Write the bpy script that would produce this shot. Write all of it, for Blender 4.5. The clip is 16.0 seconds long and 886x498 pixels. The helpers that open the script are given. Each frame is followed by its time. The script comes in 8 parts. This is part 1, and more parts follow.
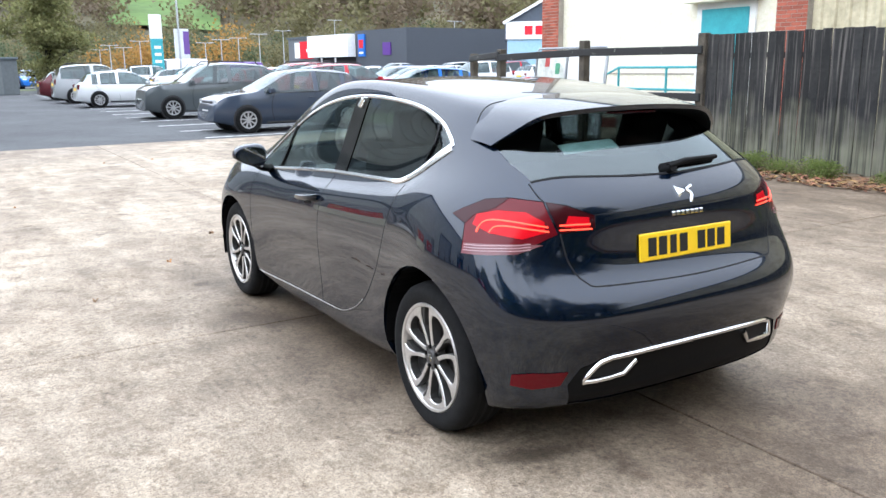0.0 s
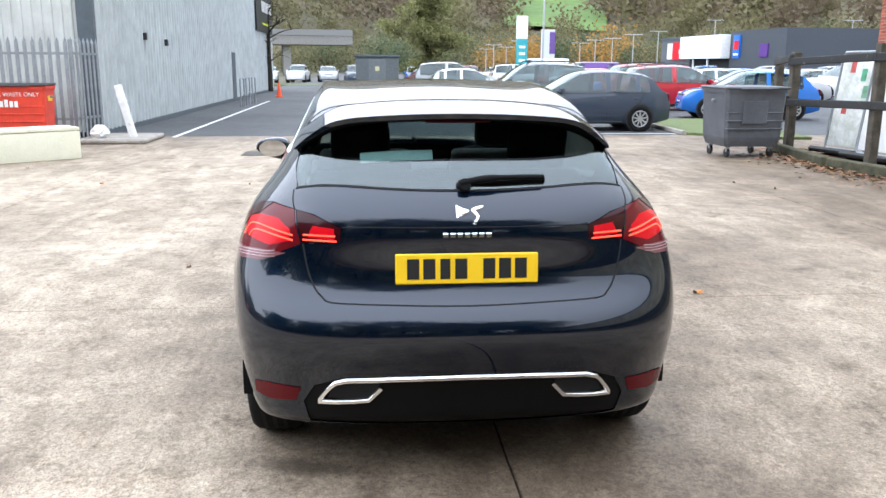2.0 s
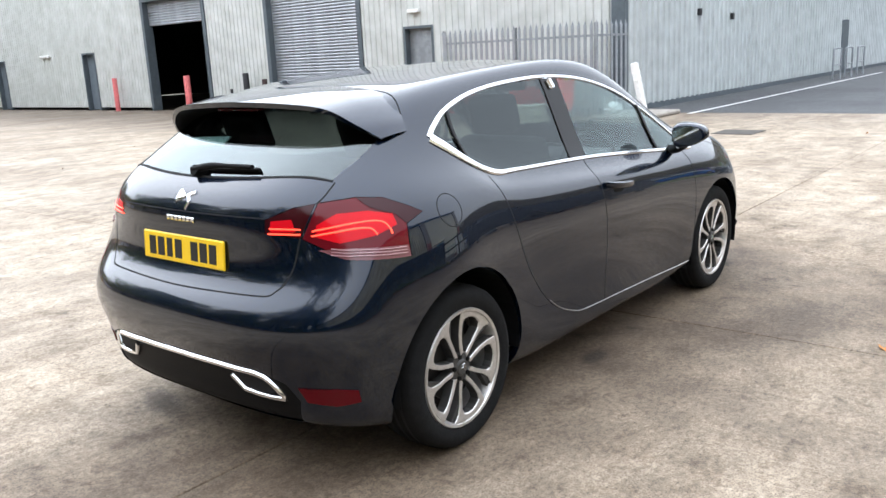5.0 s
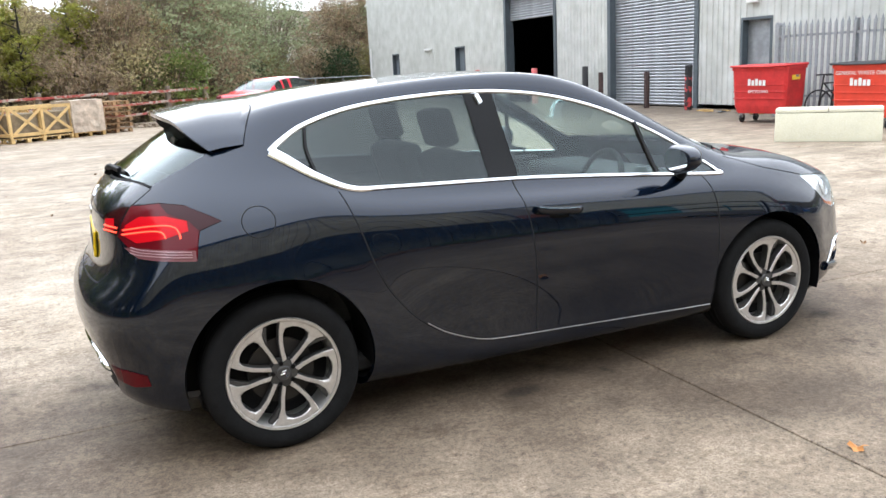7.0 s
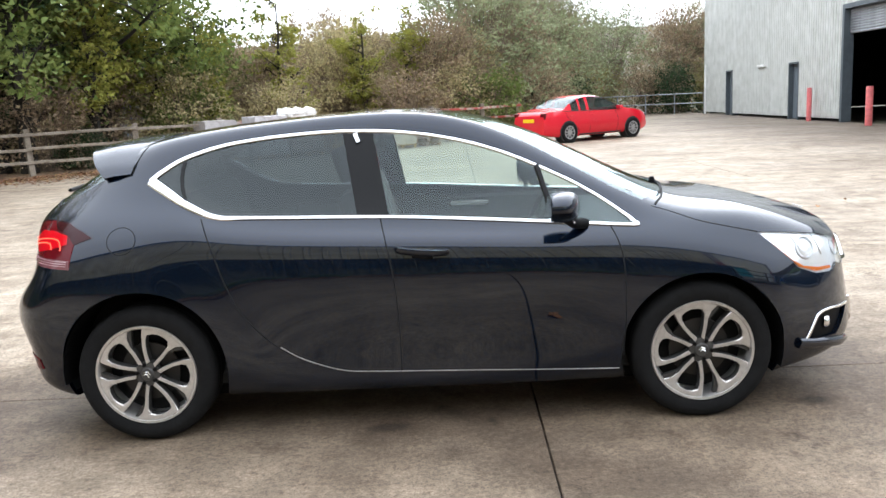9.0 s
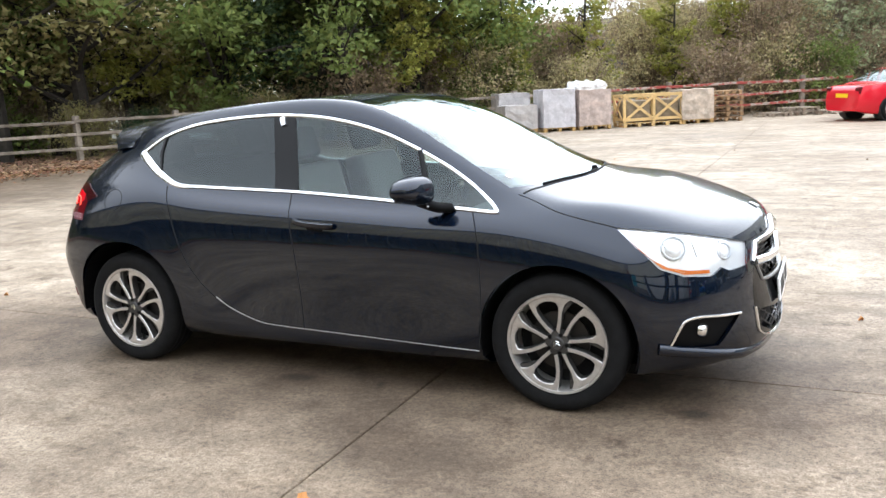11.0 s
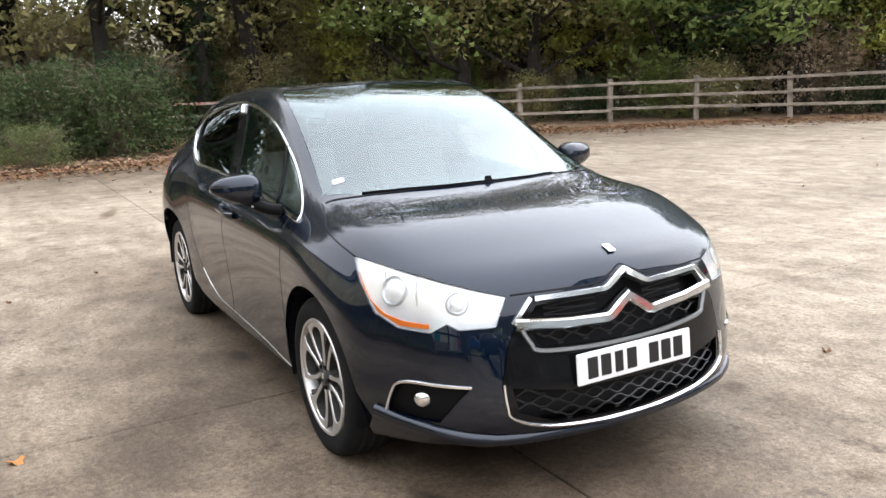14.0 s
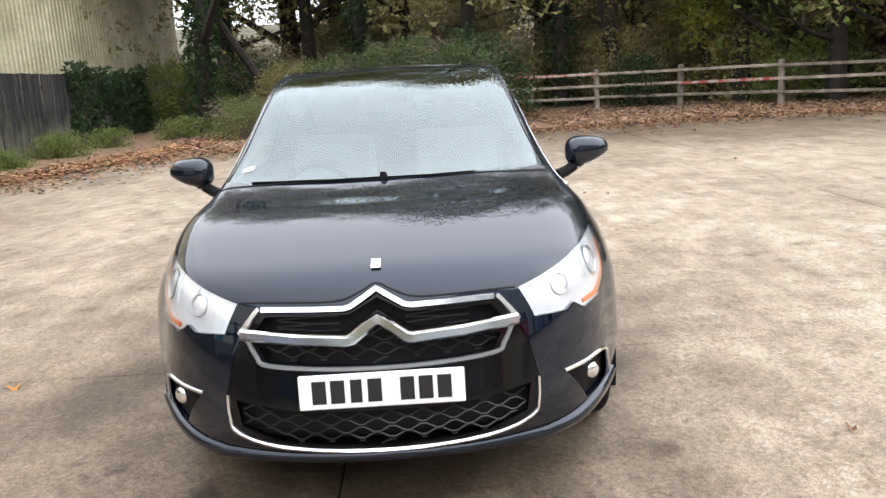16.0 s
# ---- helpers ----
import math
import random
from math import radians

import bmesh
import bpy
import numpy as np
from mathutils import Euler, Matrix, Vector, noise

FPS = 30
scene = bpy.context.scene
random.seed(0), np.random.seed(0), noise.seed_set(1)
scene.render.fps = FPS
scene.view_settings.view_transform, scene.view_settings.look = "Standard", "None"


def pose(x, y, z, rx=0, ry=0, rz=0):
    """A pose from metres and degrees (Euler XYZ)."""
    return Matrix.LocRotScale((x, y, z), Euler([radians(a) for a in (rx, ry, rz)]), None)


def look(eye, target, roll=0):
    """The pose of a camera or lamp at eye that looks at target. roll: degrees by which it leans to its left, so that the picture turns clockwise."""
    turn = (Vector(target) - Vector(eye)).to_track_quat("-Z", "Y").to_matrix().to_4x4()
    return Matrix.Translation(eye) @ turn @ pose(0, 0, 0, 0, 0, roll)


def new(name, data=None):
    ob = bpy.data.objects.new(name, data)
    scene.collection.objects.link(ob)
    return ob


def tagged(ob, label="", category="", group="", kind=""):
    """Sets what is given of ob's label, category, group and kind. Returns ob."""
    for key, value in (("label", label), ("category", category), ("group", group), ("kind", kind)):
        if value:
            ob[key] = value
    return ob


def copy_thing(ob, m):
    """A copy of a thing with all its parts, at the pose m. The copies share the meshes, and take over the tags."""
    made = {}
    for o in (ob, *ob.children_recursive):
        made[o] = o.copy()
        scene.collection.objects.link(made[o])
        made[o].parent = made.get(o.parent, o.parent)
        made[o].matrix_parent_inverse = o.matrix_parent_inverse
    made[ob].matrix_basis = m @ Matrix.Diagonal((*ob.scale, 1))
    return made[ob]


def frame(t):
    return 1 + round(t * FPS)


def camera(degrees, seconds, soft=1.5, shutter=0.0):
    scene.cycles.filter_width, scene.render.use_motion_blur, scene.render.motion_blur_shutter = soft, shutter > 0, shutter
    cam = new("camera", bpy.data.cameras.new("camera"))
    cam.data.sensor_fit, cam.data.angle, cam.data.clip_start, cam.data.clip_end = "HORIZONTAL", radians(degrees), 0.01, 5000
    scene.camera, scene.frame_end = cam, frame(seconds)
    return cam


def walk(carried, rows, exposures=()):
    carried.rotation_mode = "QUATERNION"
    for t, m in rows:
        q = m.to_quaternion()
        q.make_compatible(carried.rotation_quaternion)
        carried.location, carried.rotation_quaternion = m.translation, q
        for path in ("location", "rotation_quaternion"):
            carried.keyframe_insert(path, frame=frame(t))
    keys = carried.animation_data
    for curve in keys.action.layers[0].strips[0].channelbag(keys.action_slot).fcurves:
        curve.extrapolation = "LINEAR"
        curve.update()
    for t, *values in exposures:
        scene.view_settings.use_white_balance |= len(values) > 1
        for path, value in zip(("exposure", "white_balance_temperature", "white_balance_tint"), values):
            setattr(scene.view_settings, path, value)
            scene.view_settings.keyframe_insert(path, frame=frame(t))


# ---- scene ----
cam = camera(56.4, 16.0)
PATH = [
    (0, (-4.246, 2.542, 1.569), (-2.574, 1.535, 1.132), -0.7),
    (0.5, (-4.461, 2.022, 1.577), (-2.698, 1.196, 1.12), -0.2),
    (1, (-4.704, 1.497, 1.574), (-2.864, 0.858, 1.119), 0.8),
    (1.5, (-4.735, 0.938, 1.571), (-2.834, 0.51, 1.122), 1.1),
    (2, (-4.831, 0.363, 1.571), (-2.887, 0.178, 1.138), 0.3),
    (2.5, (-4.745, -0.172, 1.556), (-2.794, -0.127, 1.117), -0.2),
    (3, (-4.633, -0.72, 1.544), (-2.707, -0.421, 1.094), -1.2),
    (3.5, (-4.474, -1.246, 1.541), (-2.604, -0.702, 1.084), -2.0),
    (4, (-4.247, -1.75, 1.541), (-2.467, -0.964, 1.079), -2.5),
    (4.2, (-4.173, -1.987, 1.541), (-2.442, -1.097, 1.078), -2.8),
    (6.3, (-2.642, -3.704, 1.531), (-1.596, -2.059, 1.083), -2.6),
    (6.5, (-2.466, -3.862, 1.546), (-1.509, -2.163, 1.102), -2.9),
    (7, (-1.968, -4.061, 1.537), (-1.189, -2.272, 1.102), -2.9),
    (7.5, (-1.475, -4.262, 1.548), (-0.868, -2.402, 1.133), -2.4),
    (8, (-0.949, -4.439, 1.554), (-0.559, -2.518, 1.159), -2.4),
    (8.5, (-0.388, -4.511, 1.561), (-0.213, -2.554, 1.189), -2.8),
    (8.7, (-0.151, -4.568, 1.555), (-0.061, -2.604, 1.192), -2.8),
    (10.8, (2.205, -4.369, 1.507), (1.423, -2.567, 1.132), -3.4),
    (11, (2.436, -4.335, 1.511), (1.584, -2.567, 1.128), -3.1),
    (11.5, (2.877, -4.065, 1.494), (1.86, -2.386, 1.11), -3.0),
    (12, (3.277, -3.726, 1.482), (2.096, -2.16, 1.088), -2.6),
    (12.5, (3.611, -3.319, 1.475), (2.273, -1.892, 1.06), -3.1),
    (13, (3.877, -2.86, 1.475), (2.396, -1.581, 1.063), -3.8),
    (13.5, (4.173, -2.416, 1.473), (2.566, -1.297, 1.063), -3.5),
    (14, (4.349, -1.912, 1.48), (2.627, -0.978, 1.081), -2.8),
    (14.5, (4.545, -1.385, 1.473), (2.712, -0.697, 1.065), -2.6),
    (15, (4.596, -0.852, 1.475), (2.711, -0.34, 1.045), -3.1),
    (15.5, (4.686, -0.317, 1.463), (2.752, -0.037, 1.036), -3.7),
    (16, (4.653, 0.188, 1.446), (2.697, 0.21, 1.029), -3.3),
]
walk(cam, [(t, look(e, g, r)) for t, e, g, r in PATH],
     [(0, .42, 5950, 10), (4, .40, 6080, 10), (7, .38, 6250, 10), (11, .38, 6230, 10), (14.5, .30, 6450, 12), (16, .30, 6500, 12)])

# ---- world and light: an overcast autumn day ----
world = bpy.data.worlds.new("overcast_sky")
scene.world = world
world.use_nodes = True
wn, wl = world.node_tree.nodes, world.node_tree.links
sky = wn.new("ShaderNodeTexSky")
sky.sky_type, sky.sun_disc = 'NISHITA', False
sky.sun_elevation, sky.sun_rotation = radians(40), radians(0)
sky.air_density, sky.dust_density, sky.ozone_density = 1.0, 4.0, 1.0
hsv = wn.new("ShaderNodeHueSaturation")
hsv.inputs["Saturation"].default_value = 0.22
wl.new(sky.outputs[0], hsv.inputs["Color"])
cloud = wn.new("ShaderNodeMix")
cloud.data_type = 'RGBA'
cloud.inputs["Factor"].default_value = 0.86
# the cloud cover is brighter on the sun's side of the sky
tc = wn.new("ShaderNodeTexCoord")
dt = wn.new("ShaderNodeVectorMath")
dt.operation = 'DOT_PRODUCT'
dt.inputs[1].default_value = (-0.03, 0.46, 0.89)
wl.new(tc.outputs["Generated"], dt.inputs[0])
gr = wn.new("ShaderNodeMapRange")
gr.inputs["From Min"].default_value, gr.inputs["From Max"].default_value = -1, 1
gr.inputs["To Min"].default_value, gr.inputs["To Max"].default_value = 0.02, 2.42
wl.new(dt.outputs["Value"], gr.inputs["Value"])
mu = wn.new("ShaderNodeVectorMath")
mu.operation = 'SCALE'
mu.inputs[0].default_value = (9.55, 10.0, 10.65)
wl.new(gr.outputs["Result"], mu.inputs["Scale"])
wl.new(mu.outputs["Vector"], cloud.inputs["B"])
wl.new(hsv.outputs[0], cloud.inputs["A"])
wl.new(cloud.outputs["Result"], wn["Background"].inputs[0])
wn["Background"].inputs[1].default_value = 0.15
sun = new("sun", bpy.data.lights.new("sun", 'SUN'))
sun.data.energy, sun.data.angle, sun.data.color = 0.5, radians(180), (1.0, 0.96, 0.9)
sun.matrix_world = look((0, 0, 0), (0.04, -0.62, -0.66))

# ---- materials ----
MATS = {}


def mat(name, col, rough=0.6, metal=0.0, var=0.0, scale=5.0, col2=None, bump=0.0, bump_scale=60.0, coat=0.0,
        rand=0.0, island=0.0, trans=0.0, emit=0.0, ior=1.45, lo=0.4, hi=0.65, spec=0.5, flake=0.0):
    """A principled material with colour variation at two scales, relief and per-object variation."""
    if name in MATS:
        return MATS[name]
    m = bpy.data.materials.new(name)
    m.use_nodes = True
    n, l = m.node_tree.nodes, m.node_tree.links
    b = n["Principled BSDF"]
    b.inputs["Base Color"].default_value = (*col, 1)
    b.inputs["Roughness"].default_value = rough
    b.inputs["Metallic"].default_value = metal
    b.inputs["Coat Weight"].default_value = coat
    b.inputs["Coat Roughness"].default_value = 0.03
    b.inputs["Transmission Weight"].default_value = trans
    b.inputs["IOR"].default_value = ior
    b.inputs["Specular IOR Level"].default_value = spec
    if emit:
        b.inputs["Emission Color"].default_value = (*col, 1)
        b.inputs["Emission Strength"].default_value = emit
    out = None
    tex = n.new("ShaderNodeTexCoord")
    if var or col2:
        nz = n.new("ShaderNodeTexNoise")
        nz.inputs["Scale"].default_value, nz.inputs["Detail"].default_value = scale, 8
        nz.inputs["Roughness"].default_value = 0.65
        l.new(tex.outputs["Object"], nz.inputs["Vector"])
        ramp = n.new("ShaderNodeValToRGB")
        c2 = col2 or tuple(c * (1 - var) for c in col)
        ramp.color_ramp.elements[0].position, ramp.color_ramp.elements[1].position = lo, hi
        ramp.color_ramp.elements[0].color, ramp.color_ramp.elements[1].color = (*c2, 1), (*col, 1)
        l.new(nz.outputs["Fac"], ramp.inputs["Fac"])
        out = ramp.outputs["Color"]
        fine = n.new("ShaderNodeTexNoise")
        fine.inputs["Scale"].default_value, fine.inputs["Detail"].default_value = scale * 14, 4
        l.new(tex.outputs["Object"], fine.inputs["Vector"])
        mx = n.new("ShaderNodeMix")
        mx.data_type, mx.blend_type = 'RGBA', 'OVERLAY'
        mx.inputs["Factor"].default_value = 0.35
        l.new(out, mx.inputs["A"])
        l.new(fine.outputs["Fac"], mx.inputs["B"])
        out = mx.outputs["Result"]
    if rand or island:
        if island:
            src = n.new("ShaderNodeNewGeometry").outputs["Random Per Island"]
        else:
            src = n.new("ShaderNodeObjectInfo").outputs["Random"]
        mr = n.new("ShaderNodeMapRange")
        k = rand or island
        mr.inputs["To Min"].default_value, mr.inputs["To Max"].default_value = 1 - k, 1 + k
        l.new(src, mr.inputs["Value"])
        hs = n.new("ShaderNodeHueSaturation")
        if out:
            l.new(out, hs.inputs["Color"])
        else:
            hs.inputs["Color"].default_value = (*col, 1)
        l.new(mr.outputs["Result"], hs.inputs["Value"])
        if island:
            mh = n.new("ShaderNodeMapRange")
            mh.inputs["To Min"].default_value, mh.inputs["To Max"].default_value = 0.5 - 0.05 * k, 0.5 + 0.05 * k
            wn_ = n.new("ShaderNodeTexWhiteNoise")
            wn_.noise_dimensions = '1D'
            l.new(src, wn_.inputs["W"])
            l.new(wn_.outputs["Value"], mh.inputs["Value"])
            l.new(mh.outputs["Result"], hs.inputs["Hue"])
        out = hs.outputs["Color"]
    if out:
        l.new(out, b.inputs["Base Color"])
    if bump:
        bn = n.new("ShaderNodeTexNoise")
        bn.inputs["Scale"].default_value, bn.inputs["Detail"].default_value = bump_scale, 6
        l.new(tex.outputs["Object"], bn.inputs["Vector"])
        bp = n.new("ShaderNodeBump")
        bp.inputs["Strength"].default_value, bp.inputs["Distance"].default_value = bump, 0.01
        l.new(bn.outputs["Fac"], bp.inputs["Height"])
        l.new(bp.outputs["Normal"], b.inputs["Normal"])
    MATS[name] = m
    return m


def leaf_mat(name, col, k=0.32):
    """Leaves: coloured clump by clump, a little light through them."""
    m = mat(name, col, 0.6, island=k, spec=0.25)
    n, l = m.node_tree.nodes, m.node_tree.links
    b = n["Principled BSDF"]
    tr = n.new("ShaderNodeBsdfTranslucent")
    src = b.inputs["Base Color"].links[0].from_socket
    l.new(src, tr.inputs["Color"])
    mx = n.new("ShaderNodeMixShader")
    mx.inputs[0].default_value = 0.4
    l.new(b.outputs[0], mx.inputs[1])
    l.new(tr.outputs[0], mx.inputs[2])
    l.new(mx.outputs[0], n["Material Output"].inputs[0])
    return m


# ---- building helpers ----
def link(name, bm, material, parent=None, label="", smooth=0.0):
    me = bpy.data.meshes.new(name)
    if smooth:
        for f in bm.faces:
            f.smooth = True
    bm.to_mesh(me)
    bm.free()
    if smooth:
        me.set_sharp_from_angle(angle=radians(smooth))
    for m in (material if isinstance(material, (list, tuple)) else [material]):
        me.materials.append(m)
    ob = new(name, me)
    if parent:
        ob.parent = parent
    if label:
        ob["label"] = label
    return ob


def part(name, bm, material, parent, label="", smooth=0.0):
    return link(name, bm, material, parent, label, smooth)


def thing(name, m, label, category, group="", kind=""):
    ob = new(name)
    ob.matrix_world = m
    ob.empty_display_size = 0.1
    return tagged(ob, label, category, group, kind)


def box(lo, hi, bevel=0.0, bm=None, seg=1):
    b2 = bmesh.new()
    bmesh.ops.create_cube(b2, size=1)
    for v in b2.verts:
        v.co = Vector([lo[i] + (v.co[i] + 0.5) * (hi[i] - lo[i]) for i in range(3)])
    if bevel:
        bmesh.ops.bevel(b2, geom=b2.edges[:], offset=bevel, segments=seg, profile=0.7, affect='EDGES')
    return merge(bm, b2)


def merge(bm, b2, m=None):
    if m is not None:
        bmesh.ops.transform(b2, matrix=m, verts=b2.verts)
    if bm is None:
        return b2
    me = bpy.data.meshes.new("tmp")
    b2.to_mesh(me)
    b2.free()
    bm.from_mesh(me)
    bpy.data.meshes.remove(me)
    return bm


def cyl(p, q, r, r2=None, seg=12, bm=None, cap=True):
    p, q = Vector(p), Vector(q)
    d = q - p
    b2 = bmesh.new()
    bmesh.ops.create_cone(b2, cap_ends=cap, segments=seg, radius1=r, radius2=r if r2 is None else r2, depth=d.length)
    m = Matrix.Translation((p + q) / 2) @ d.to_track_quat('Z', 'Y').to_matrix().to_4x4()
    bmesh.ops.transform(b2, matrix=m, verts=b2.verts)
    return merge(bm, b2)


def lathe(profile, seg=32, axis='Y', bm=None, closed=False):
    """Turns (radius, along) pairs about an axis."""
    b2 = bmesh.new()
    rings = []
    for r, a in profile:
        ring = []
        for i in range(seg):
            w = 2 * math.pi * i / seg
            c, s = r * math.cos(w), r * math.sin(w)
            ring.append(b2.verts.new((c, a, s) if axis == 'Y' else (c, s, a)))
        rings.append(ring)
    pairs = list(zip(rings, rings[1:])) + ([(rings[-1], rings[0])] if closed else [])
    for r0, r1 in pairs:
        for i in range(seg):
            b2.faces.new((r0[i], r0[(i + 1) % seg], r1[(i + 1) % seg], r1[i]))
    bmesh.ops.remove_doubles(b2, verts=b2.verts, dist=1e-5)
    bmesh.ops.recalc_face_normals(b2, faces=b2.faces)
    return merge(bm, b2)


def prism(poly, a, b, axis='y', bm=None):
    """Extrudes a 2D outline along an axis between a and b. y: (x, z) points; x: (y, z); z: (x, y)."""
    def at(p, w):
        return {'y': (p[0], w, p[1]), 'x': (w, p[0], p[1]), 'z': (p[0], p[1], w)}[axis]
    b2 = bmesh.new()
    v0 = [b2.verts.new(at(p, a)) for p in poly]
    v1 = [b2.verts.new(at(p, b)) for p in poly]
    n = len(poly)
    b2.faces.new(v0)
    b2.faces.new(v1[::-1])
    for i in range(n):
        b2.faces.new((v0[i], v0[(i + 1) % n], v1[(i + 1) % n], v1[i]))
    bmesh.ops.recalc_face_normals(b2, faces=b2.faces)
    return merge(bm, b2)


def tube(pts, r, seg=8, bm=None, closed=False, flat=1.0):
    """Sweeps a round (or, with flat, squashed) section along a line of points."""
    b2 = bmesh.new()
    P = [Vector(p) for p in pts]
    n = len(P)
    rings, up = [], None
    for i in range(n):
        a, b = P[(i - 1) % n if closed else max(i - 1, 0)], P[(i + 1) % n if closed else min(i + 1, n - 1)]
        t = (b - a).normalized()
        if up is None:
            up = t.orthogonal().normalized()
        up = (up - t * up.dot(t)).normalized()
        s = t.cross(up)
        rr = r[i] if isinstance(r, (list, tuple)) else r
        rings.append([b2.verts.new(P[i] + up * rr * math.cos(w) + s * rr * flat * math.sin(w))
                      for w in (2 * math.pi * k / seg for k in range(seg))])
    for i in range(n if closed else n - 1):
        r0, r1 = rings[i], rings[(i + 1) % n]
        for k in range(seg):
            b2.faces.new((r0[k], r0[(k + 1) % seg], r1[(k + 1) % seg], r1[k]))
    if not closed:
        b2.faces.new(rings[0][::-1])
        b2.faces.new(rings[-1])
    bmesh.ops.recalc_face_normals(b2, faces=b2.faces)
    return merge(bm, b2)


def spline(pts, n=8, closed=False):
    """Catmull-Rom through the points, n steps a span."""
    P = [Vector(p) for p in pts]
    m = len(P)
    out = []
    for i in range(m if closed else m - 1):
        p0 = P[(i - 1) % m] if closed or i else P[0] * 2 - P[1]
        p1, p2 = P[i], P[(i + 1) % m]
        p3 = P[(i + 2) % m] if closed or i + 2 < m else p2 * 2 - p1
        for k in range(n):
            t = k / n
            out.append(0.5 * ((2 * p1) + (p2 - p0) * t + (2 * p0 - 5 * p1 + 4 * p2 - p3) * t * t
                              + (3 * p1 - p0 - 3 * p2 + p3) * t ** 3))
    if not closed:
        out.append(P[-1])
    return out


def mirrored_y(bm):
    b2 = bm.copy()
    bmesh.ops.scale(b2, vec=(1, -1, 1), verts=b2.verts)
    bmesh.ops.reverse_faces(b2, faces=b2.faces)
    return b2

# ---- surfaces of the place ----
M_ground = mat("wasteland_earth", (0.12, 0.11, 0.07), 0.95, var=0.5, scale=0.4, bump=0.4)
M_asphalt = mat("asphalt", (0.075, 0.078, 0.082), 0.75, col2=(0.045, 0.046, 0.05), scale=0.35, bump=0.5, bump_scale=160)
M_tar = mat("joint_filler", (0.06, 0.055, 0.05), 0.8, bump=0.4)
M_line = mat("road_paint", (0.72, 0.72, 0.70), 0.7, var=0.25, scale=9)
M_clad = mat("grey_cladding", (0.55, 0.56, 0.53), 0.5, var=0.08, scale=0.16)
M_clad2 = mat("grey_cladding_side", (0.47, 0.50, 0.50), 0.5, var=0.08, scale=0.16)
M_trimd = mat("slate_trim", (0.09, 0.11, 0.125), 0.5, var=0.2)
M_shutter = mat("galvanised_shutter", (0.42, 0.44, 0.47), 0.42, 0.55, var=0.3, scale=2.0)
M_galv = mat("galvanised_steel", (0.36, 0.38, 0.40), 0.5, 0.5, var=0.3, scale=3.0)
# near-black in place of unlit depth: the shade inside openings is in the colour
M_dark = mat("unlit_interior", (0.02, 0.02, 0.022), 0.8)
M_redbin = mat("red_bin_plastic", (0.62, 0.035, 0.035), 0.5, var=0.25, scale=3)
M_blackp = mat("black_plastic", (0.018, 0.018, 0.02), 0.55, bump=0.1)
M_greybin = mat("grey_bin_plastic", (0.10, 0.105, 0.12), 0.5, var=0.25, scale=4)
M_white = mat("white_paint", (0.78, 0.78, 0.76), 0.5, var=0.12, scale=4)
M_cream = mat("cream_render", (0.74, 0.70, 0.56), 0.7, var=0.10, scale=1.5, bump=0.1)
M_fridge = mat("cream_enamel", (0.80, 0.78, 0.62), 0.35, var=0.08, scale=3)
M_teal = mat("teal_paint", (0.05, 0.36, 0.40), 0.5, var=0.15)
M_brick = mat("red_brick", (0.33, 0.09, 0.055), 0.85, rand=0.3, bump=0.5)
M_mortar = mat("mortar", (0.38, 0.34, 0.29), 0.9, var=0.2)
M_plank = mat("blackened_plank", (0.035, 0.035, 0.034), 0.85, col2=(0.012, 0.012, 0.012), scale=2.5, rand=0.35, bump=0.6)
M_rail = mat("weathered_rail", (0.34, 0.29, 0.235), 0.85, col2=(0.17, 0.14, 0.105), scale=3, rand=0.25, bump=0.5)
M_railred = mat("red_flaking_rail", (0.34, 0.065, 0.05), 0.8, col2=(0.42, 0.35, 0.29), scale=4, lo=.44, hi=.54, bump=0.4)
M_pallet = mat("pallet_wood", (0.52, 0.33, 0.12), 0.8, var=0.35, scale=5, rand=0.15)
M_wrap = mat("shrink_wrap", (0.42, 0.40, 0.39), 0.3, var=0.35, scale=4)
M_bark = mat("bark", (0.036, 0.030, 0.023), 0.95, var=0.5, scale=8, bump=0.8, bump_scale=25)
M_grass = mat("grass", (0.13, 0.165, 0.055), 0.9, var=0.4, scale=12)


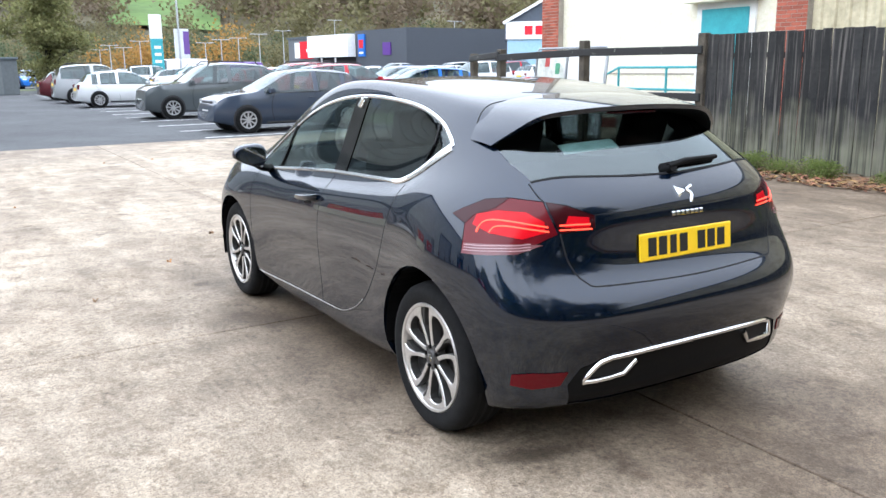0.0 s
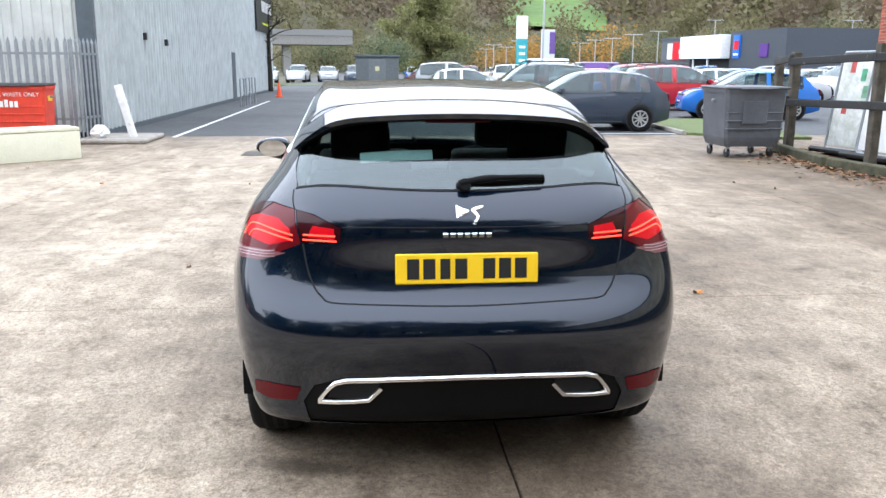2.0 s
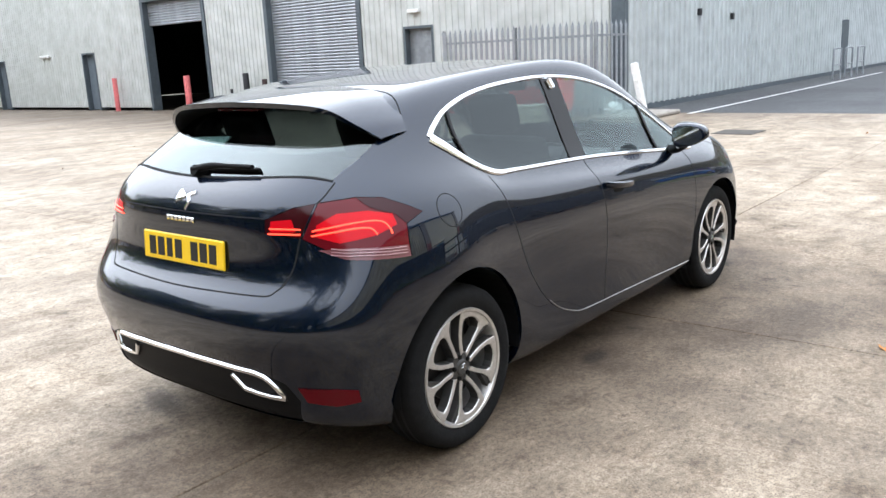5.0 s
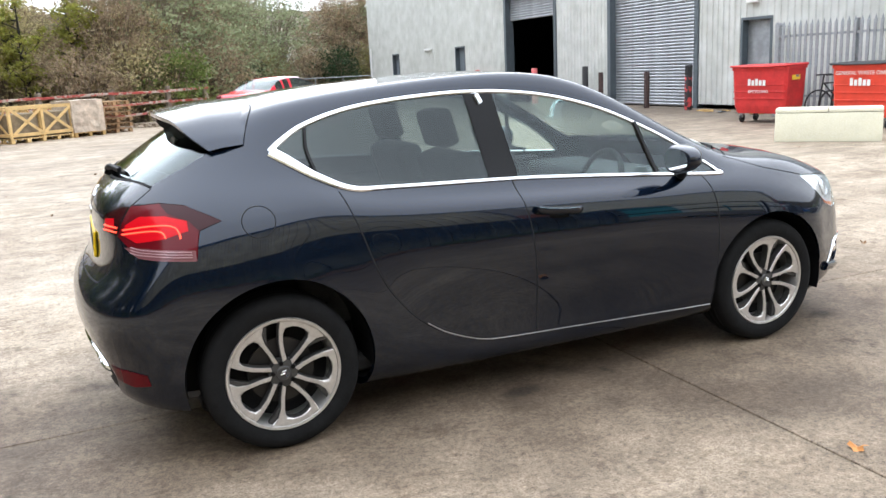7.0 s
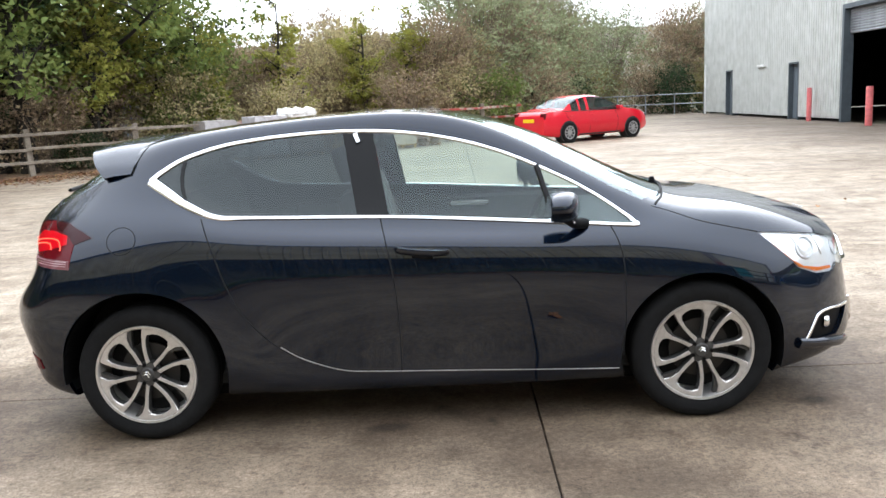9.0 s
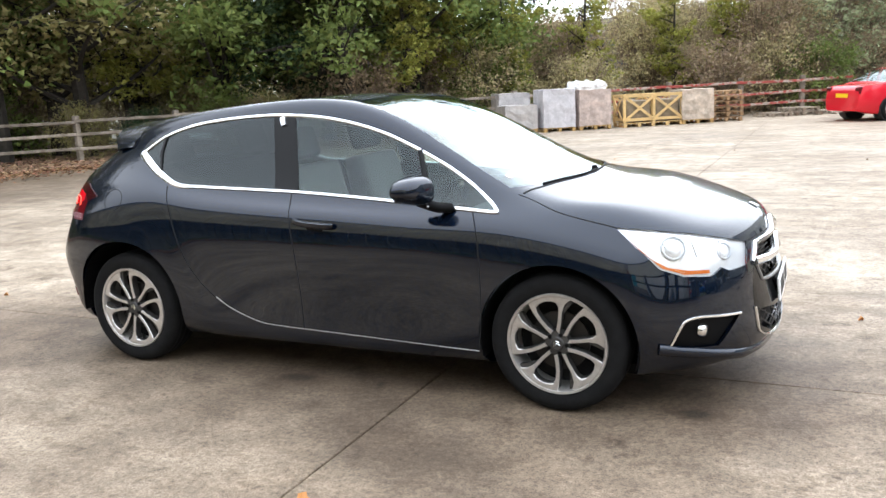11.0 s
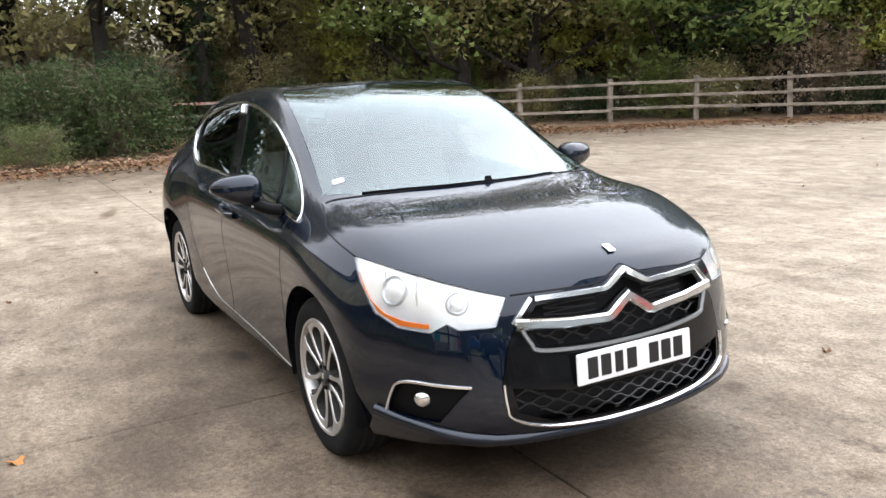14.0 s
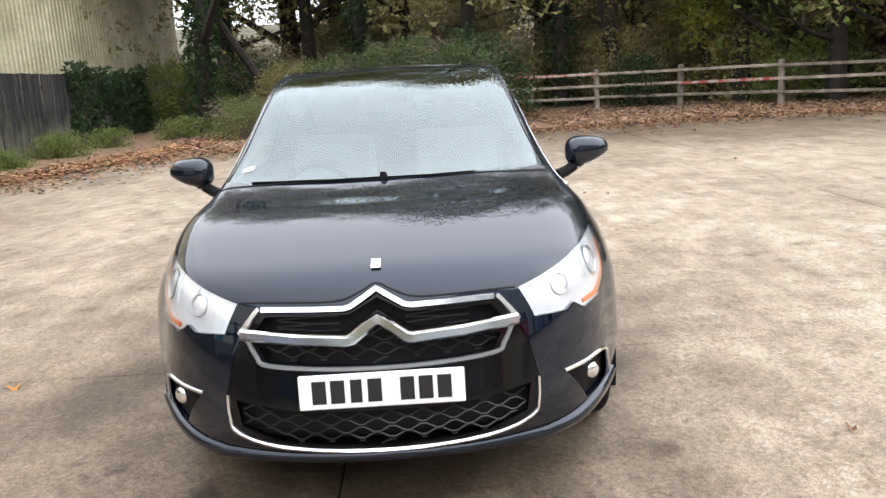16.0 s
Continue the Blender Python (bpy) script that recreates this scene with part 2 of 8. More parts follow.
def concrete():
    """Old yard concrete: pale beige, dirty in cloudy patches, exposed stones, damp streaks, shade painted in round the
    car.
    """
    m = mat("yard_concrete", (0.425, 0.366, 0.290), 0.85, col2=(0.30, 0.250, 0.193), scale=0.33, lo=0.36, hi=0.58)
    n, l = m.node_tree.nodes, m.node_tree.links
    b = n["Principled BSDF"]
    src = b.inputs["Base Color"].links[0].from_socket
    geo = n.new("ShaderNodeNewGeometry")
    for lk in [k for k in l if k.from_node.type == 'TEX_COORD']:
        l.new(geo.outputs["Position"], lk.to_socket)

    def noise_(scale, detail=6, rough=0.6):
        t = n.new("ShaderNodeTexNoise")
        t.inputs["Scale"].default_value, t.inputs["Detail"].default_value, t.inputs["Roughness"].default_value = scale, detail, rough
        l.new(geo.outputs["Position"], t.inputs["Vector"])
        return t.outputs["Fac"]

    def ramp_(src_, a, b_, ca, cb):
        r = n.new("ShaderNodeValToRGB")
        r.color_ramp.elements[0].position, r.color_ramp.elements[1].position = a, b_
        r.color_ramp.elements[0].color, r.color_ramp.elements[1].color = (*ca, 1), (*cb, 1)
        l.new(src_, r.inputs["Fac"])
        return r.outputs["Color"]

    def mul(a, b_, f=1.0, kind='MULTIPLY'):
        x = n.new("ShaderNodeMix")
        x.data_type, x.blend_type = 'RGBA', kind
        x.inputs["Factor"].default_value = f
        l.new(a, x.inputs["A"])
        l.new(b_, x.inputs["B"])
        return x.outputs["Result"]

    c = mul(src, ramp_(noise_(2.2, 8, 0.7), 0.35, 0.62, (0.70, 0.67, 0.63), (1.06, 1.05, 1.04)))
    c = mul(c, ramp_(noise_(38, 5, 0.75), 0.36, 0.62, (0.60, 0.58, 0.56), (1.16, 1.15, 1.14)))
    c = mul(c, ramp_(noise_(9, 5, 0.7), 0.60, 0.72, (1, 1, 1), (0.52, 0.47, 0.42)))
    c = mul(c, ramp_(noise_(6.5, 12, 0.82), 0.50, 0.58, (1.05, 1.05, 1.05), (0.73, 0.695, 0.66)))
    c = mul(c, ramp_(noise_(17, 9, 0.8), 0.56, 0.63, (1.03, 1.03, 1.03), (0.66, 0.625, 0.59)))
    # pale exposed stones
    c = mul(c, ramp_(noise_(75, 4, 0.7), 0.56, 0.66, (1.0, 1.0, 1.0), (1.30, 1.29, 1.27)))
    # swept streaks and damp grime patches
    mp = n.new("ShaderNodeMapping")
    mp.inputs["Scale"].default_value, mp.inputs["Rotation"].default_value = (0.55, 2.6, 1), (0, 0, 0.5)
    l.new(geo.outputs["Position"], mp.inputs["Vector"])
    sw = n.new("ShaderNodeTexNoise")
    sw.inputs["Scale"].default_value, sw.inputs["Detail"].default_value, sw.inputs["Distortion"].default_value = 1.0, 6, 1.2
    l.new(mp.outputs[0], sw.inputs["Vector"])
    c = mul(c, ramp_(sw.outputs["Fac"], 0.36, 0.58, (0.80, 0.78, 0.76), (1.05, 1.05, 1.05)))
    c = mul(c, ramp_(noise_(0.85, 7, 0.75), 0.56, 0.68, (1, 1, 1), (0.48, 0.44, 0.40)), 0.8)
    c = mul(c, ramp_(noise_(130, 2, 0.5), 0.32, 0.48, (0.36, 0.34, 0.32), (1.04, 1.04, 1.04)), 0.8)
    # damp, oily patches where cars stand, with the car's soft shadow painted in, and mud carried in along the wood and
    # the warehouse
    frayed = noise_(1.6, 8, 0.75)

    def stain_and_shade(cx, cy, rx, ry, turn, a, b_, dark, f=1.0, rag=0.9):
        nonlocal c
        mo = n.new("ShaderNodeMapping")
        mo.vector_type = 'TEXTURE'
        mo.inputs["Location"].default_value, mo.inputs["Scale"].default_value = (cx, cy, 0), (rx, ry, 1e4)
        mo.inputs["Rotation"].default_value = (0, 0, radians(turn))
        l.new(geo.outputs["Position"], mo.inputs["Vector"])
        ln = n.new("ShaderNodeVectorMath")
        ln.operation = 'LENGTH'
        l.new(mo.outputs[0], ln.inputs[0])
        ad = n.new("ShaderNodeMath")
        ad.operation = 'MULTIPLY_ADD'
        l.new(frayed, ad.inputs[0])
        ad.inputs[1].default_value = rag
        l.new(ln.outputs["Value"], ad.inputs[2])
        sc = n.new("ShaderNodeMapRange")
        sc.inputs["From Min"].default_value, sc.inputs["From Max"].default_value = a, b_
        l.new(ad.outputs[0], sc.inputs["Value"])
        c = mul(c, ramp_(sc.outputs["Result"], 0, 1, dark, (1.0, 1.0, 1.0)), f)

    # wide patch: grime, plus the shade on the car's -y side put into the colour
    stain_and_shade(.9, -1.0, 5.2, 3.6, 0, .55, 1.55, (.66, .62, .58))
    # broadly darker ground towards the verge
    stain_and_shade(5.0, -5.5, 11.0, 3.6, 0, .70, 1.50, (.68, .64, .60))
    # oily ground with the car's contact shadow painted under and just round it
    stain_and_shade(.1, -.1, 2.9, 1.6, 0, .85, 1.55, (.44, .41, .385))
    stain_and_shade(-2.6, -.5, 1.5, 1.4, 0, .75, 1.5, (.64, .60, .565))
    stain_and_shade(1.7, -2.1, 1.6, 1.1, -20, .70, 1.5, (.62, .585, .55))
    stain_and_shade(.75, -1.45, 1.0, .42, -35, .75, 1.35, (.52, .49, .46))
    stain_and_shade(2.1, -.3, .9, 1.0, 10, .85, 1.5, (.60, .56, .53))
    stain_and_shade(-.18, -.81, .20, .10, 5, .70, 1.1, (.38, .35, .32))
    stain_and_shade(1.89, -.69, .17, .11, 0, .70, 1.1, (.36, .34, .31))
    stain_and_shade(-1.75, .62, .42, .13, 75, .65, 1.1, (.36, .34, .31))
    stain_and_shade(.65, .95, .5, .22, 20, .7, 1.2, (.50, .47, .44))
    stain_and_shade(-7.1, -.6, 1.1, .18, -15, .70, 1.15, (.48, .43, .38))
    stain_and_shade(-19.5, 3.0, 9.0, 22.0, -8, 1.15, 1.75, (.42, .37, .315))
    stain_and_shade(14.5, 24.0, 6.5, 22.0, 0, 1.0, 1.7, (.46, .44, .43))
    stain_and_shade(-3.0, -9.3, 24.0, 4.4, 3, 1.0, 1.7, (.52, .475, .43))
    c = mul(c, ramp_(noise_(3.4, 8, 0.7), 0.60, 0.67, (1, 1, 1), (0.40, 0.36, 0.33)), 0.65)
    vor = n.new("ShaderNodeTexVoronoi")
    vor.inputs["Scale"].default_value = 1.1
    l.new(geo.outputs["Position"], vor.inputs["Vector"])
    c = mul(c, ramp_(vor.outputs["Distance"], 0.03, 0.10, (0.45, 0.40, 0.34), (1, 1, 1)), 0.8)
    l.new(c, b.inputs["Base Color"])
    rr = n.new("ShaderNodeMapRange")
    rr.inputs["To Min"].default_value, rr.inputs["To Max"].default_value = 0.45, 0.95
    l.new(noise_(0.5, 4), rr.inputs["Value"])
    l.new(rr.outputs["Result"], b.inputs["Roughness"])
    bp = n.new("ShaderNodeBump")
    bp.inputs["Strength"].default_value, bp.inputs["Distance"].default_value = 0.5, 0.006
    l.new(noise_(70, 6, 0.7), bp.inputs["Height"])
    l.new(bp.outputs["Normal"], b.inputs["Normal"])
    return m


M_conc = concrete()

# ---- the ground ----
def sheet(name, poly, z, material, label, category, kind="structure"):
    b = bmesh.new()
    b.faces.new([b.verts.new((x, y, z)) for x, y in poly])
    bmesh.ops.recalc_face_normals(b, faces=b.faces)
    for f in b.faces:
        if f.normal.z < 0:
            f.normal_flip()
    return tagged(link(name, b, material), label, category, kind=kind)


sheet("ground", [(-900, -900), (900, -900), (900, 900), (-900, 900)], -0.06, M_ground,
      "earth and rough land reaching the horizon", "ground")
sheet("road", [(14.1, -70), (190, -70), (190, 6.6), (14.1, 6.6)], 0.0, M_asphalt,
      "dark grey asphalt of the car park", "car park")
yard = sheet("pavement", [(-25.4, -13.0), (14.1, -13.0), (14.1, 60), (-25.4, 60)], -0.03, M_tar,
             "bed of the concrete yard under its slabs", "yard")


def slab_mesh(w, h):
    b = box((-w / 2, -h / 2, -0.2), (w / 2, h / 2, 0.0), 0.004)
    me = bpy.data.meshes.new("slab")
    b.to_mesh(me)
    b.free()
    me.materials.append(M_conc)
    return me


# slabs 4.55 m square, joints tight and filled
STEP = 4.55
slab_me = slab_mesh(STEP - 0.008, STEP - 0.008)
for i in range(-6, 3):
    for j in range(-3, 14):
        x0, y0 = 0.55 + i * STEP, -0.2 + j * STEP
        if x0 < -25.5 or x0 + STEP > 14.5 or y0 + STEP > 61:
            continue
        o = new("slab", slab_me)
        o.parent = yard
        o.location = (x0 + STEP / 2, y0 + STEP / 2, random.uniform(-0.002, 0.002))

# ---- the grey warehouse ----
WX, WY = 14.0, 6.15


def corrugated(lo, hi, axis, out, pitch=0.2, depth=0.03, bm=None):
    """A trapezoid-ribbed cladding sheet. axis 'y': runs along y at x=lo[0]; out is the sign of its face."""
    b2 = bmesh.new()
    a0, a1 = lo[1], hi[1]
    n = max(1, int((a1 - a0) / pitch))
    prof = []
    for i in range(n):
        s = a0 + (a1 - a0) * i / n
        w = (a1 - a0) / n
        prof += [(s, 0), (s + w * 0.55, 0), (s + w * 0.65, depth), (s + w * 0.9, depth)]
    prof.append((a1, 0))
    vs = []
    for s, d in prof:
        col = []
        for z in (lo[2], hi[2]):
            col.append(b2.verts.new((lo[0] + out * d, s, z) if axis == 'y' else (s, lo[0] + out * d, z)))
        vs.append(col)
    for c0, c1 in zip(vs, vs[1:]):
        b2.faces.new((c0[0], c1[0], c1[1], c0[1]))
    return merge(bm, b2)


warehouse = thing("warehouse", pose(0, 0, 0), "large grey ribbed-metal warehouse with roller shutters beside the yard", "warehouse")
# openings in the yard face: (y0, y1, top)
DOORS = [(37.0, 37.85, 2.12), (29.15, 30.0, 2.2), (21.8, 25.3, 3.9), (14.5, 18.4, 4.4), (11.75, 12.67, 2.25)]
H = 7.6
ys = 41.6
for y0, y1, top in DOORS:
    part("wall", corrugated((WX, y1, 0.12), (0, ys, H), 'y', -1), M_clad, warehouse, "pale grey ribbed cladding facing the yard")
    part("wall", corrugated((WX, y0, top), (0, y1, H), 'y', -1), M_clad, warehouse)
    ys = y0
part("wall", corrugated((WX, WY, 0.12), (0, ys, H), 'y', -1), M_clad, warehouse)
b = bmesh.new()
corrugated((WY, WX, 0.12), (0, 50.0, H), 'x', -1, 0.32, 0.05, bm=b)
part("wall", b, M_clad2, warehouse, "pale grey ribbed cladding along the drive")
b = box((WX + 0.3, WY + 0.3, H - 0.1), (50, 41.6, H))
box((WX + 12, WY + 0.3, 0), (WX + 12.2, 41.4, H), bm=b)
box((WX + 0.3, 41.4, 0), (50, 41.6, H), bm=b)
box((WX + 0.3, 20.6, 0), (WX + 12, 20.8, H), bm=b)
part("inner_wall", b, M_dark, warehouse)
part("roof", box((WX - 0.15, WY - 0.15, H), (50.2, 41.8, H + 0.25), 0.03), M_trimd, warehouse, "slate-grey roof edge")
part("corner_flashing", box((WX - 0.16, WY - 0.12, 0.0), (WX + 0.02, WY + 0.22, H), 0.01), M_trimd, warehouse, "dark slate corner flashing")
part("base_course", box((WX - 0.02, WY - 0.04, 0.0), (50, WY + 0.04, 0.14)), M_trimd, warehouse)
for i, (y0, y1, top) in enumerate(DOORS):
    fr = 0.16 if i in (2, 3) else 0.07
    b = box((WX - 0.05, y0 - fr, 0), (WX + 0.3, y0, top))
    box((WX - 0.05, y1, 0), (WX + 0.3, y1 + fr, top), bm=b)
    box((WX - 0.05, y0 - fr, top), (WX + 0.3, y1 + fr, top + fr), bm=b)
    part("door_frame", b, M_trimd, warehouse, "dark slate door surround")
    if i in (0, 1, 4):
        b = box((WX + 0.14, y0, 0.02), (WX + 0.19, y1, top), 0.004)
        d = part("door", b, M_galv if i == 4 else mat("door_slate", (0.16, 0.19, 0.22), 0.5, var=0.15), warehouse, "flat steel fire door, shut")
        part("handle", box((WX + 0.08, y0 + 0.1, 1.0), (WX + 0.14, y0 + 0.16, 1.12), 0.01), M_galv, d)
    else:
        z0 = 0.03 if i == 3 else 3.05
        rs = part("roller_shutter", box((WX + 0.22, y0, z0), (WX + 0.24, y1, top)), M_shutter, warehouse, "galvanised roller shutter" + (", shut" if i == 3 else ", half raised"))
        b = cyl((0, -(y1 - y0) / 2, 0), (0, (y1 - y0) / 2, 0), 0.047, seg=8)
        for f in b.faces:
            f.smooth = True
        me = bpy.data.meshes.new("slat")
        b.to_mesh(me)
        b.free()
        me.set_sharp_from_angle(angle=radians(50))
        me.materials.append(M_shutter)
        for j in range(int((top - z0) / 0.09)):
            o = new("slat", me)
            o.parent = rs
            o.location = (WX + 0.2, (y0 + y1) / 2, z0 + j * 0.09 + 0.045)
b = box((WX - 0.14, 12.1, 2.66), (WX - 0.02, 12.5, 2.76), 0.015)
part("bulkhead_light", b, M_white, warehouse, "white wall light, off")
part("bulkhead_light", box((WX - 0.14, 32.6, 2.2), (WX - 0.02, 33.4, 2.3), 0.015), M_white, warehouse)
part("drainpipe", cyl((WX - 0.08, 41.2, 0), (WX - 0.08, 41.2, 2.6), 0.05), M_white, warehouse, smooth=40)
for x, z in ((18.2, 2.2), (20.6, 2.1)):
    part("wall_bracket", box((x, WY - 0.12, z), (x + 0.12, WY - 0.03, z + 0.18), 0.01), M_blackp, warehouse)
# drive-side door and dark sign board
part("door", box((33.0, WY - 0.06, 0.02), (34.0, WY - 0.035, 2.1)), M_trimd, warehouse, "narrow dark side door")
sign = part("sign_board", box((41.6, WY - 0.16, 3.4), (49.3, WY - 0.06, 6.4), 0.02), mat("sign_black", (0.02, 0.022, 0.026), 0.4), warehouse, "black shop sign board")
part("sign_stripe", box((44.0, WY - 0.175, 3.8), (48.6, WY - 0.162, 3.9)), mat("sign_yellow", (0.7, 0.75, 0.05), 0.5), sign)
for k in range(7):
    part("sign_bar", box((43.9 + k * 0.7, WY - 0.175, 4.5), (44.4 + k * 0.7, WY - 0.162, 5.1)), M_white, sign)

# ---- the dark blue hatchback: shell ----
# Sections from tail to nose, each rail a line along the body: (x, y, z).
R0 = [(-1.84, 0, .22), (-1.985, 0, .36), (-2.055, 0, .56), (-2.035, 0, .70), (-1.945, 0, .80), (-1.937, 0, .988), (-1.83, 0, 1.125),
      (-1.50, 0, 1.335), (-1.20, 0, 1.435), (-.45, 0, 1.497), (.15, 0, 1.485), (.66, 0, 1.335), (1.27, 0, 1.04), (1.65, 0, .985),
      (2.00, 0, .885), (2.145, 0, .79), (2.20, 0, .53), (2.22, 0, .33), (2.0, 0, .20)]
R1 = [(-1.82, .48, .22), (-1.955, .50, .36), (-2.02, .52, .56), (-1.995, .52, .70), (-1.915, .50, .80), (-1.897, .48, .988), (-1.79, .48, 1.125),
      (-1.46, .46, 1.325), (-1.16, .45, 1.42), (-.43, .47, 1.475), (.14, .47, 1.46), (.62, .50, 1.30), (1.16, .54, 1.03), (1.57, .54, .975),
      (1.90, .50, .875), (2.07, .48, .775), (2.125, .48, .53), (2.145, .48, .33), (1.94, .46, .20)]
R2 = [(-1.74, .74, .22), (-1.84, .76, .37), (-1.875, .79, .57), (-1.85, .79, .71), (-1.79, .78, .84), (-1.74, .735, 1.0), (-1.63, .675, 1.125),
      (-1.32, .63, 1.285), (-1.02, .615, 1.375), (-.36, .605, 1.425), (.16, .615, 1.40), (.58, .655, 1.235), (1.08, .715, 1.0), (1.46, .735, .95),
      (1.76, .715, .855), (1.91, .70, .75), (1.96, .715, .52), (1.965, .70, .33), (1.86, .66, .20)]
R3 = [(-1.62, .80, .22), (-1.71, .835, .38), (-1.72, .862, .57), (-1.69, .87, .71), (-1.65, .86, .84), (-1.59, .825, .97), (-1.47, .775, 1.08),
      (-1.17, .745, 1.12), (-.90, .74, 1.075), (-.30, .735, 1.035), (.22, .74, 1.005), (.60, .75, .98), (1.00, .782, .945), (1.36, .815, .885),
      (1.64, .80, .80), (1.77, .785, .71), (1.81, .80, .51), (1.81, .79, .34), (1.73, .76, .20)]
R4 = [(-1.50, .83, .22), (-1.58, .868, .39), (-1.575, .888, .56), (-1.545, .897, .69), (-1.50, .893, .80), (-1.43, .875, .90), (-1.31, .848, .98),
      (-1.05, .825, .99), (-.80, .818, .955), (-.27, .815, .925), (.25, .82, .90), (.61, .828, .88), (.97, .845, .86), (1.31, .868, .80),
      (1.55, .862, .73), (1.66, .852, .66), (1.69, .855, .49), (1.69, .842, .35), (1.62, .80, .20)]
R5 = [(-1.35, .84, .21), (-1.42, .88, .40), (-1.41, .898, .52), (-1.38, .905, .61), (-1.33, .905, .70), (-1.26, .895, .77), (-1.15, .878, .80),
      (-.95, .862, .77), (-.70, .856, .73), (-.25, .853, .70), (.26, .855, .68), (.62, .862, .68), (.95, .875, .68), (1.26, .89, .66),
      (1.44, .888, .61), (1.53, .882, .57), (1.55, .880, .47), (1.55, .865, .36), (1.50, .82, .20)]
R6 = [(-1.20, .82, .20), (-1.24, .85, .29), (-1.22, .868, .37), (-1.18, .878, .43), (-1.13, .88, .47), (-1.06, .876, .48), (-.95, .868, .46),
      (-.80, .862, .40), (-.60, .842, .36), (-.22, .826, .34), (.27, .823, .33), (.60, .830, .34), (.88, .858, .38), (1.12, .876, .40),
      (1.28, .878, .40), (1.35, .876, .38), (1.37, .87, .35), (1.37, .856, .29), (1.33, .82, .20)]


def car_shell():
    """The closed body surface, smoothed from its rails; right and left alike."""
    rails = [R0, R1, R2, R3, R4, R5, R6]
    n = len(R0)
    xs = [R6[i][0] * 0.97 for i in range(n)]
    rails.append([(x, .78, .185) for x in xs])
    rails.append([(x, .40, .18) for x in xs])
    rails.append([(x, 0, .18) for x in xs])
    b = bmesh.new()
    V = {}
    for s in (1, -1):
        for r, row in enumerate(rails):
            for c, (x, y, z) in enumerate(row):
                key = (r, c, s if y else 0)
                if key not in V:
                    V[key] = b.verts.new((x, s * y, z))
    m = len(rails)

    def at(r, c, s):
        return V[(r, c, s if rails[r][c][1] else 0)]
    for s in (1, -1):
        for r in range(m - 1):
            for c in range(n - 1):
                b.faces.new((at(r, c, s), at(r, c + 1, s), at(r + 1, c + 1, s), at(r + 1, c, s)))
    for c in (0, n - 1):
        for r in range(0, (m - 1) // 2):
            for s in (1, -1):
                f = [at(r, c, s), at(r + 1, c, s), at(m - 2 - r, c, s), at(m - 1 - r, c, s)]
                f = list(dict.fromkeys(f))
                if len(f) > 2:
                    try:
                        b.faces.new(f)
                    except ValueError:
                        pass
    bmesh.ops.recalc_face_normals(b, faces=b.faces)
    return b


def evaluated(ob):
    """The mesh of an object with its modifiers worked in."""
    dg = bpy.context.evaluated_depsgraph_get()
    me = bpy.data.meshes.new_from_object(ob.evaluated_get(dg))
    return me


cage = link("cage", car_shell(), mat("blank", (0.5, 0.5, 0.5)))
sub = cage.modifiers.new("smooth", 'SUBSURF')
sub.levels = sub.render_levels = 3
aim = [v.co.copy() for v in cage.data.vertices]
for step in range(3):
    # push the cage out until the smooth surface runs through the rails
    bpy.context.view_layer.update()
    me = evaluated(cage)
    for i, v in enumerate(cage.data.vertices):
        v.co += (aim[i] - me.vertices[i].co) * 0.9
    bpy.data.meshes.remove(me)
bpy.context.view_layer.update()
shell_me = evaluated(cage)
bpy.data.objects.remove(cage)
M_paint = mat("dark_blue_paint", (0.0028, 0.0080, 0.0200), 0.38, 0.7, coat=1.0, spec=0.0)
M_paint.node_tree.nodes["Principled BSDF"].inputs["Coat IOR"].default_value = 1.56
M_paint.node_tree.nodes["Principled BSDF"].inputs["Coat Roughness"].default_value = 0.012
M_gloss = mat("gloss_black", (0.004, 0.004, 0.0045), 0.10, coat=0.15, spec=0.2)
M_satin = mat("satin_black", (0.005, 0.005, 0.0055), 0.55, bump=0.05, spec=0.12)
M_seam = mat("panel_gap", (0.002, 0.002, 0.003), 0.8)
M_chrome = mat("chrome", (0.86, 0.87, 0.88), 0.13, 1.0)
M_alloy = mat("machined_alloy", (0.62, 0.60, 0.58), 0.34, 0.75, var=0.15, scale=30)
M_alloyd = mat("dark_alloy", (0.06, 0.058, 0.056), 0.5, 0.4)
M_tyre = mat("tyre_rubber", (0.011, 0.011, 0.0115), 0.9, var=0.3, scale=20, bump=0.2, spec=0.2)
M_disc = mat("brake_disc", (0.045, 0.043, 0.042), 0.45, 0.6)
M_red = mat("red_lens", (0.10, 0.004, 0.008), 0.25, coat=0.45, spec=0.05)
M_redd = mat("dark_red_lens", (0.03, 0.003, 0.005), 0.25, coat=0.45, spec=0.05)
M_led = mat("lit_red_lamp", (1.0, 0.07, 0.035), 0.3, emit=1.7)
M_glow = mat("glowing_red_lens", (0.46, 0.004, 0.010), 0.25, emit=0.22, coat=0.3, spec=0.05)
M_smoke = mat("clear_ribbed_lens", (0.17, 0.065, 0.075), 0.2, coat=0.9, spec=0.1)
M_rib = mat("pale_lens_rib", (0.42, 0.24, 0.26), 0.15, coat=1.0)
M_amber = mat("amber_lens", (0.62, 0.15, 0.02), 0.2, coat=0.6)
M_silver = mat("lamp_reflector", (0.93, 0.93, 0.94), 0.2, 0.5)
M_platey = mat("yellow_plate", (0.85, 0.55, 0.01), 0.35)
M_platew = mat("white_plate", (0.80, 0.80, 0.80), 0.35)
M_char = mat("plate_black", (0.012, 0.012, 0.012), 0.5)
M_seat = mat("dark_seat_cloth", (0.05, 0.05, 0.052), 0.9, var=0.2, scale=20)
